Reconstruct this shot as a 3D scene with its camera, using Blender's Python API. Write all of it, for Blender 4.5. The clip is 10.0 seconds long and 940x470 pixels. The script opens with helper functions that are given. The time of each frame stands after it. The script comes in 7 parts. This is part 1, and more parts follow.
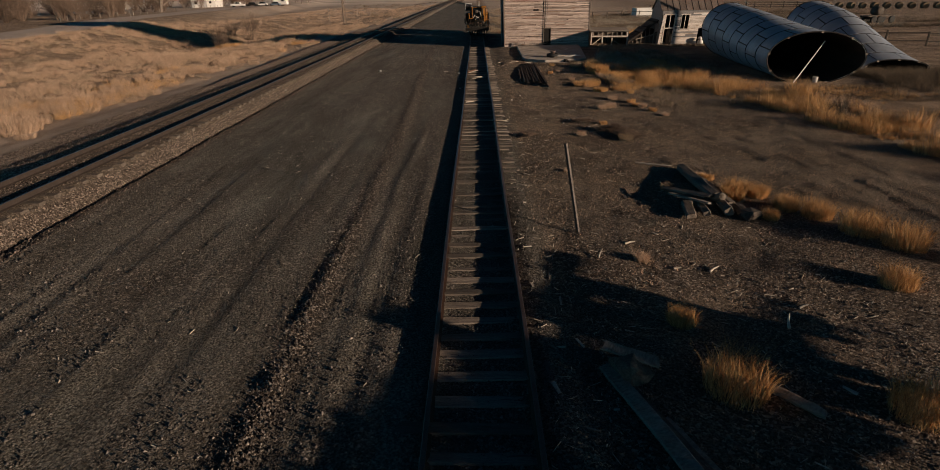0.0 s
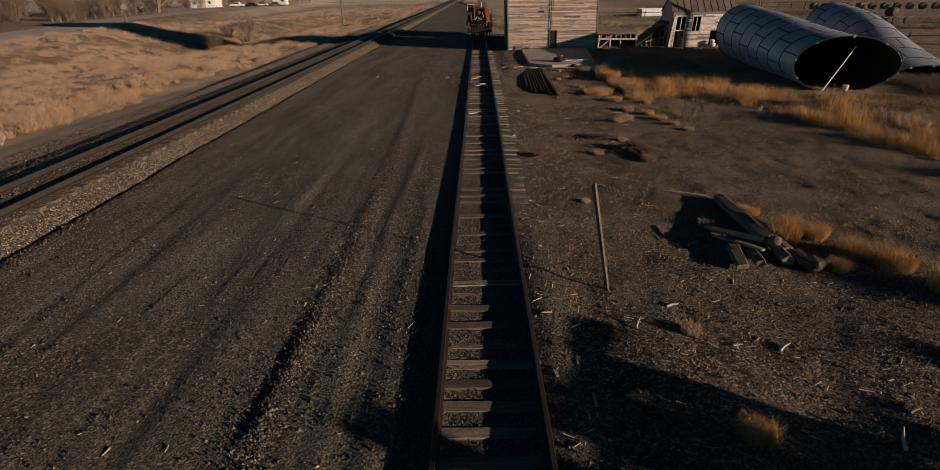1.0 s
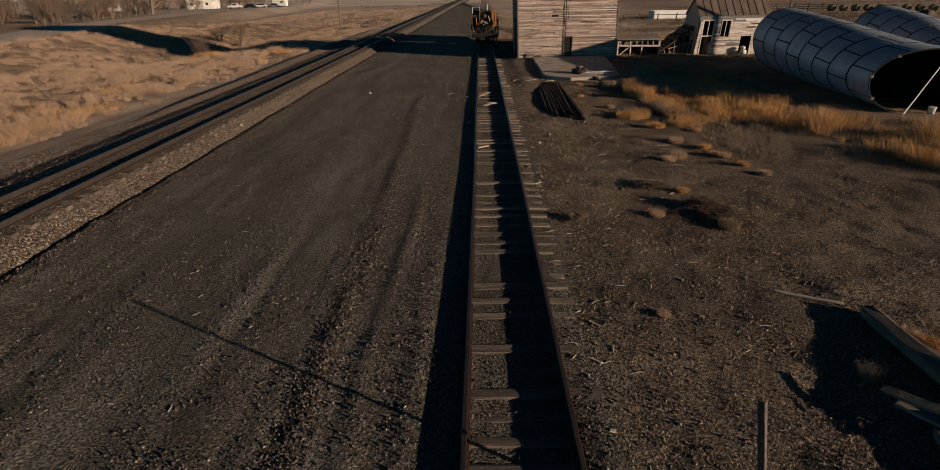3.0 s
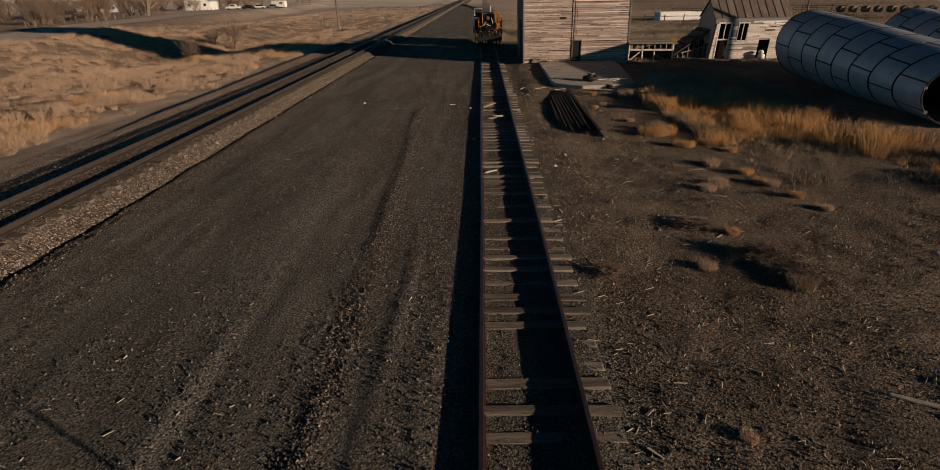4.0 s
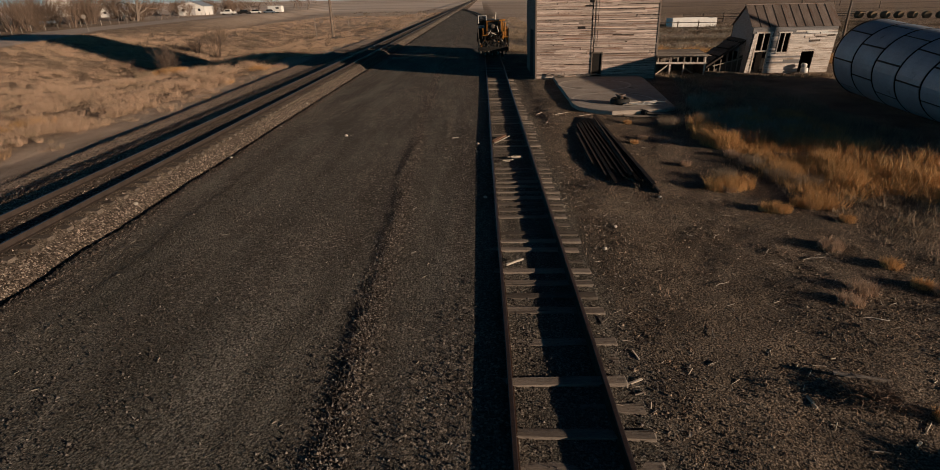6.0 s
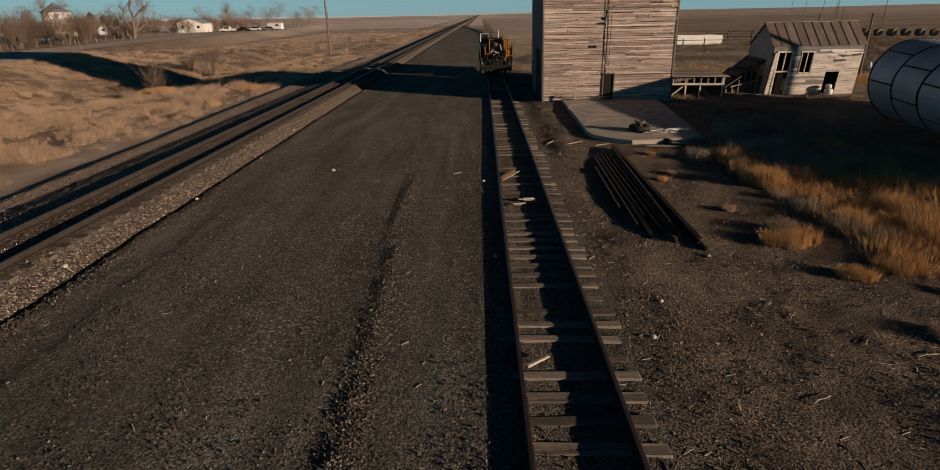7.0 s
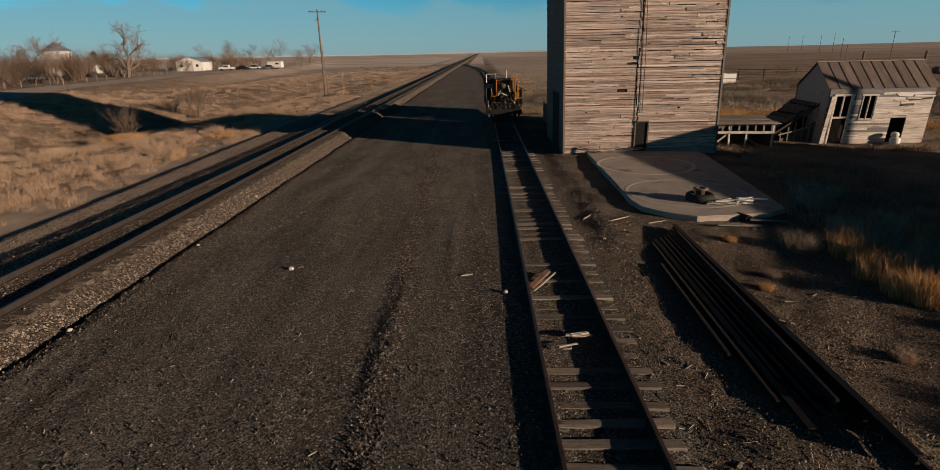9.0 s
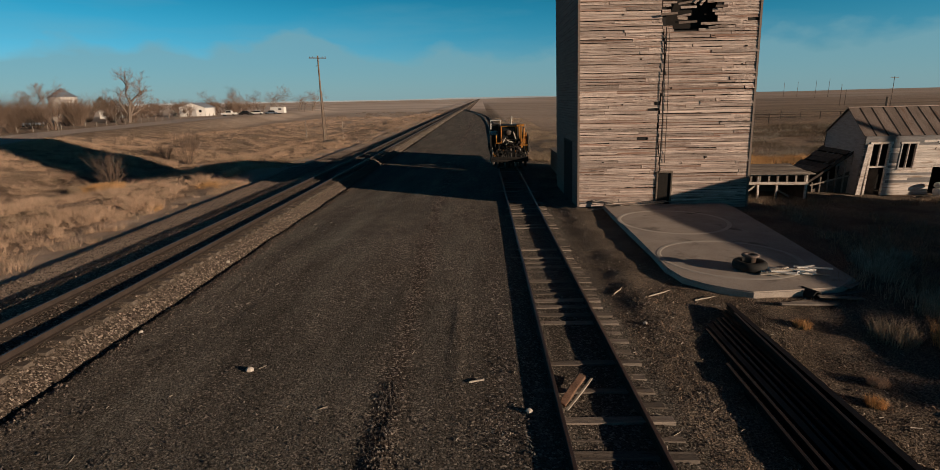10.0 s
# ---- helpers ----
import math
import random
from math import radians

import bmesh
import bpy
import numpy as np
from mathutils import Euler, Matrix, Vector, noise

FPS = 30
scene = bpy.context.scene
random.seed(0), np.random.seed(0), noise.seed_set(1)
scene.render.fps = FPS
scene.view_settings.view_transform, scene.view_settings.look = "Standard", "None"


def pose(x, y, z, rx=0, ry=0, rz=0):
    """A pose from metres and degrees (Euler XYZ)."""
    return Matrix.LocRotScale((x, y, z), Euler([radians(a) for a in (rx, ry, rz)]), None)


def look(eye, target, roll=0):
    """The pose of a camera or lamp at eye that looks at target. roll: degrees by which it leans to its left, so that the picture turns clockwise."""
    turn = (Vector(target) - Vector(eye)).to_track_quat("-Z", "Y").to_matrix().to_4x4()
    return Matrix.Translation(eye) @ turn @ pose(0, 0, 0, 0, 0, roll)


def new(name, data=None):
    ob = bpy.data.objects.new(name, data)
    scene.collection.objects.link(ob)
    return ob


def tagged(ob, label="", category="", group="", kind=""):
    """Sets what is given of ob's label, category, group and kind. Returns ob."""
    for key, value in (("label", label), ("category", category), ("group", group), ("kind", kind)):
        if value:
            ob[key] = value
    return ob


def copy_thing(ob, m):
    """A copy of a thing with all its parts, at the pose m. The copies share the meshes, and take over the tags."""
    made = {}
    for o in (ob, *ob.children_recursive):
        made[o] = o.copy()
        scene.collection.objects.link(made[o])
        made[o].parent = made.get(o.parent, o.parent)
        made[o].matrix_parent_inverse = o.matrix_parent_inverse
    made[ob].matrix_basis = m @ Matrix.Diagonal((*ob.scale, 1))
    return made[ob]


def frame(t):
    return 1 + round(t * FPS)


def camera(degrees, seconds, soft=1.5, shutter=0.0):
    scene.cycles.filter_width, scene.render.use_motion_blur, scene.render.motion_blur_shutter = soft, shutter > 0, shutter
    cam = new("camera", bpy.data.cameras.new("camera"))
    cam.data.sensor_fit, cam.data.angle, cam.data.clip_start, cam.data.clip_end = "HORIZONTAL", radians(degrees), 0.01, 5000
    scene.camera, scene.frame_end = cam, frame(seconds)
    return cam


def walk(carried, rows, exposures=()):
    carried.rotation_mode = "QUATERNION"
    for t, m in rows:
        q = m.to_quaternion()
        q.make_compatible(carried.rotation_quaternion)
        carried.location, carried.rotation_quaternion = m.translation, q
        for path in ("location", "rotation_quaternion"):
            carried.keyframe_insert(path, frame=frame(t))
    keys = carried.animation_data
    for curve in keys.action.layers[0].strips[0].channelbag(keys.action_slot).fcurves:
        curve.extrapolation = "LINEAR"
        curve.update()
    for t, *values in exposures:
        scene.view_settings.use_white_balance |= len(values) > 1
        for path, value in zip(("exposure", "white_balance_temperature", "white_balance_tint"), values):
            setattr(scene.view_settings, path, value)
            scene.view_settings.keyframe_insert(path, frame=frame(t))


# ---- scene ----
cam = camera(81.4, 10.0, soft=0.6)
METRES, EYE, TILT, LEAN, TURN = 31.45, 5.531, -0.111, 0.0, 0.92
ROWS = [
    (0.0, 0.0, 0.0, 0.0, -0.31, -23.98, 0.71),
    (0.5, -0.0008, 0.0423, 0.0011, -0.25, -23.99, 0.71),
    (1.0, -0.0022, 0.0856, 0.0024, -0.17, -23.99, 0.71),
    (1.5, -0.004, 0.1303, 0.0035, -0.11, -23.97, 0.7),
    (2.0, -0.0064, 0.176, 0.0046, -0.05, -23.96, 0.69),
    (2.5, -0.0088, 0.2227, 0.0052, 0.01, -23.95, 0.71),
    (4.0, -0.0166, 0.3676, 0.006, 0.12, -23.84, 0.72),
    (4.5, -0.0192, 0.4179, 0.0068, 0.13, -23.83, 0.72),
    (5.0, -0.0217, 0.4687, 0.0077, 0.13, -23.8, 0.72),
    (5.5, -0.0242, 0.5205, 0.0084, 0.14, -23.78, 0.72),
    (7.0, -0.0322, 0.6774, 0.0089, 0.12, -21.89, 0.7),
    (7.5, -0.0352, 0.7304, 0.0087, 0.12, -21.17, 0.72),
    (8.0, -0.0384, 0.7836, 0.0088, 0.11, -20.45, 0.73),
    (8.5, -0.0417, 0.8375, 0.009, 0.11, -19.72, 0.74),
    (9.0, -0.0448, 0.8913, 0.0099, 0.14, -18.35, 0.77),
    (9.5, -0.0481, 0.9449, 0.0099, 0.18, -16.14, 0.77),
    (10.0, -0.0513, 0.9985, 0.0099, 0.23, -13.94, 0.82),
]
walk(cam, [(t, pose(0, 0, EYE, TILT, LEAN, TURN) @ pose(METRES * x, METRES * y, METRES * z, 90 + pitch, roll + 0.35, yaw)) for t, x, y, z, yaw, pitch, roll in ROWS])

# ---- light ----
SUN_DIR = Vector((0.857, -0.482, 0.185)).normalized()      # towards the low sun
world = bpy.data.worlds.new("world")
scene.world = world
world.use_nodes = True
wt = world.node_tree
wt.nodes.clear()


def wnode(kind, **values):
    n = wt.nodes.new(kind)
    for k, v in values.items():
        n.inputs[k].default_value = v
    return n


sky = wt.nodes.new("ShaderNodeTexSky")
sky.sky_type, sky.sun_disc = "NISHITA", False
sky.sun_elevation = math.asin(SUN_DIR.z)
sky.sun_rotation = math.atan2(SUN_DIR.x, SUN_DIR.y)
sky.altitude, sky.air_density, sky.dust_density, sky.ozone_density = 900, 1.0, 0.4, 2.0
coord = wt.nodes.new("ShaderNodeTexCoord")
sep = wt.nodes.new("ShaderNodeSeparateXYZ")
wt.links.new(coord.outputs["Generated"], sep.inputs[0])
# a clear sky: pale at the horizon, deep towards the zenith
ramp = wt.nodes.new("ShaderNodeValToRGB")
ramp.color_ramp.interpolation = "B_SPLINE"
els = ramp.color_ramp.elements
els[0].position, els[0].color = 0.0, (0.66, 0.70, 1.22, 1)
els[1].position, els[1].color = 1.0, (0.016, 0.03, 0.052, 1)
for pos, col in ((0.07, (0.22, 0.70, 1.0, 1)), (0.165, (0.03, 0.66, 0.80, 1)), (0.26, (0.05, 0.17, 0.27, 1)), (0.42, (0.028, 0.078, 0.135, 1))):
    e = els.new(pos)
    e.color = col
wt.links.new(sep.outputs["Z"], ramp.inputs[0])
tint = wt.nodes.new("ShaderNodeMix")
tint.data_type, tint.blend_type = "RGBA", "MULTIPLY"
tint.inputs["Factor"].default_value = 1.0
wt.links.new(sky.outputs[0], tint.inputs[6])
wt.links.new(ramp.outputs[0], tint.inputs[7])
# thin streaks of cloud
cmap = wt.nodes.new("ShaderNodeMapping")
cmap.inputs["Scale"].default_value = (2.2, 2.2, 13.0)
wt.links.new(coord.outputs["Generated"], cmap.inputs[0])
cloud = wnode("ShaderNodeTexNoise", Scale=1.6, Detail=5.0, Roughness=0.5)
wt.links.new(cmap.outputs[0], cloud.inputs["Vector"])
cr = wt.nodes.new("ShaderNodeValToRGB")
cr.color_ramp.elements[0].position, cr.color_ramp.elements[0].color = 0.47, (0, 0, 0, 1)
cr.color_ramp.elements[1].position, cr.color_ramp.elements[1].color = 0.82, (0.45, 0.45, 0.45, 1)
wt.links.new(cloud.outputs["Fac"], cr.inputs[0])
haze = wt.nodes.new("ShaderNodeMix")
haze.data_type = "RGBA"
haze.inputs[7].default_value = (1.75, 3.45, 4.0, 1)
lowsky = wt.nodes.new("ShaderNodeMapRange")
for k, v in (("From Min", 0.32), ("From Max", 0.05), ("To Min", 0.0), ("To Max", 1.0)):
    lowsky.inputs[k].default_value = v
wt.links.new(sep.outputs["Z"], lowsky.inputs["Value"])
cmul = wt.nodes.new("ShaderNodeMath")
cmul.operation = "MULTIPLY"
wt.links.new(cr.outputs[0], cmul.inputs[0])
wt.links.new(lowsky.outputs[0], cmul.inputs[1])
# a low bank of pale cloud with an uneven top
bmap = wt.nodes.new("ShaderNodeMapping")
bmap.inputs["Scale"].default_value = (4.5, 4.5, 9.0)
wt.links.new(coord.outputs["Generated"], bmap.inputs[0])
bank_noise = wnode("ShaderNodeTexNoise", Scale=1.3, Detail=6.0, Roughness=0.45)
wt.links.new(bmap.outputs[0], bank_noise.inputs["Vector"])
bank_top = wt.nodes.new("ShaderNodeMath")
bank_top.operation = "MULTIPLY_ADD"
bank_top.inputs[1].default_value, bank_top.inputs[2].default_value = 0.20, -0.006
wt.links.new(bank_noise.outputs["Fac"], bank_top.inputs[0])
bank_gap = wt.nodes.new("ShaderNodeMath")
bank_gap.operation = "SUBTRACT"
wt.links.new(bank_top.outputs[0], bank_gap.inputs[0])
wt.links.new(sep.outputs["Z"], bank_gap.inputs[1])
bank_fac = wt.nodes.new("ShaderNodeMapRange")
for k, v in (("From Min", 0.0), ("From Max", 0.022), ("To Min", 0.0), ("To Max", 0.72)):
    bank_fac.inputs[k].default_value = v
wt.links.new(bank_gap.outputs[0], bank_fac.inputs["Value"])
cmax = wt.nodes.new("ShaderNodeMath")
cmax.operation = "MAXIMUM"
wt.links.new(cmul.outputs[0], cmax.inputs[0])
wt.links.new(bank_fac.outputs[0], cmax.inputs[1])
wt.links.new(cmax.outputs[0], haze.inputs["Factor"])
wt.links.new(tint.outputs[2], haze.inputs[6])
back = wnode("ShaderNodeBackground", Strength=0.106)
wout = wt.nodes.new("ShaderNodeOutputWorld")
wt.links.new(haze.outputs[2], back.inputs[0])
wt.links.new(back.outputs[0], wout.inputs[0])

lamp = bpy.data.lights.new("sun", "SUN")
lamp.energy, lamp.angle, lamp.color = 5.2, radians(0.5), (1.0, 0.76, 0.555)
sun = new("sun", lamp)
sun.matrix_world = look((0, 0, 60), Vector((0, 0, 60)) - SUN_DIR)

# ---- materials ----


def mat(name, c1, c2, scale=3.0, fine=40.0, rough=0.85, metal=0.0, bump=0.3, rnd=0.25, stretch=(1, 1, 1), c3=None, spot=0.62, depth=0.01, spec=0.3):
    """A surface of two colours over two scales of grain, with an optional third in spots (stains, rust, wear)."""
    m = bpy.data.materials.new(name)
    m.use_nodes = True
    nt = m.node_tree
    bsdf = nt.nodes["Principled BSDF"]
    tc = nt.nodes.new("ShaderNodeTexCoord")
    info = nt.nodes.new("ShaderNodeObjectInfo")
    mp = nt.nodes.new("ShaderNodeMapping")
    mp.inputs["Scale"].default_value = stretch
    nt.links.new(tc.outputs["Object"], mp.inputs["Vector"])
    shift = nt.nodes.new("ShaderNodeMath")
    shift.operation = "MULTIPLY"
    shift.inputs[1].default_value = 37.0
    nt.links.new(info.outputs["Random"], shift.inputs[0])
    nt.links.new(shift.outputs[0], mp.inputs["Location"])

    def tex(s, detail):
        n = nt.nodes.new("ShaderNodeTexNoise")
        n.inputs["Scale"].default_value, n.inputs["Detail"].default_value = s, detail
        n.inputs["Roughness"].default_value = 0.62
        nt.links.new(mp.outputs[0], n.inputs["Vector"])
        return n

    big, small = tex(scale, 4), tex(fine, 3)
    add = nt.nodes.new("ShaderNodeMath")
    add.operation = "MULTIPLY_ADD"
    add.inputs[1].default_value, add.inputs[2].default_value = 0.55, 0.0
    nt.links.new(small.outputs["Fac"], add.inputs[0])
    add2 = nt.nodes.new("ShaderNodeMath")
    add2.operation = "MULTIPLY_ADD"
    add2.inputs[1].default_value = 0.45
    nt.links.new(big.outputs["Fac"], add2.inputs[0])
    nt.links.new(add.outputs[0], add2.inputs[2])
    rp = nt.nodes.new("ShaderNodeValToRGB")
    rp.color_ramp.elements[0].position, rp.color_ramp.elements[0].color = 0.36, (*c1, 1)
    rp.color_ramp.elements[1].position, rp.color_ramp.elements[1].color = 0.64, (*c2, 1)
    nt.links.new(add2.outputs[0], rp.inputs[0])
    col = rp.outputs[0]
    if c3:
        patch = tex(scale * 0.45 + 0.3, 5)
        pr = nt.nodes.new("ShaderNodeMapRange")
        pr.inputs["From Min"].default_value, pr.inputs["From Max"].default_value = spot, spot + 0.1
        nt.links.new(patch.outputs["Fac"], pr.inputs["Value"])
        mx = nt.nodes.new("ShaderNodeMix")
        mx.data_type = "RGBA"
        mx.inputs[7].default_value = (*c3, 1)
        nt.links.new(pr.outputs[0], mx.inputs["Factor"])
        nt.links.new(col, mx.inputs[6])
        col = mx.outputs[2]
    hs = nt.nodes.new("ShaderNodeHueSaturation")
    vr = nt.nodes.new("ShaderNodeMapRange")
    vr.inputs["To Min"].default_value, vr.inputs["To Max"].default_value = 1 - rnd, 1 + rnd
    nt.links.new(info.outputs["Random"], vr.inputs["Value"])
    nt.links.new(vr.outputs[0], hs.inputs["Value"])
    nt.links.new(col, hs.inputs["Color"])
    nt.links.new(hs.outputs[0], bsdf.inputs["Base Color"])
    bsdf.inputs["Roughness"].default_value, bsdf.inputs["Metallic"].default_value = rough, metal
    bsdf.inputs["Specular IOR Level"].default_value = spec
    if bump:
        b = nt.nodes.new("ShaderNodeBump")
        b.inputs["Strength"].default_value, b.inputs["Distance"].default_value = bump, depth
        nt.links.new(add2.outputs[0], b.inputs["Height"])
        nt.links.new(b.outputs[0], bsdf.inputs["Normal"])
    return m


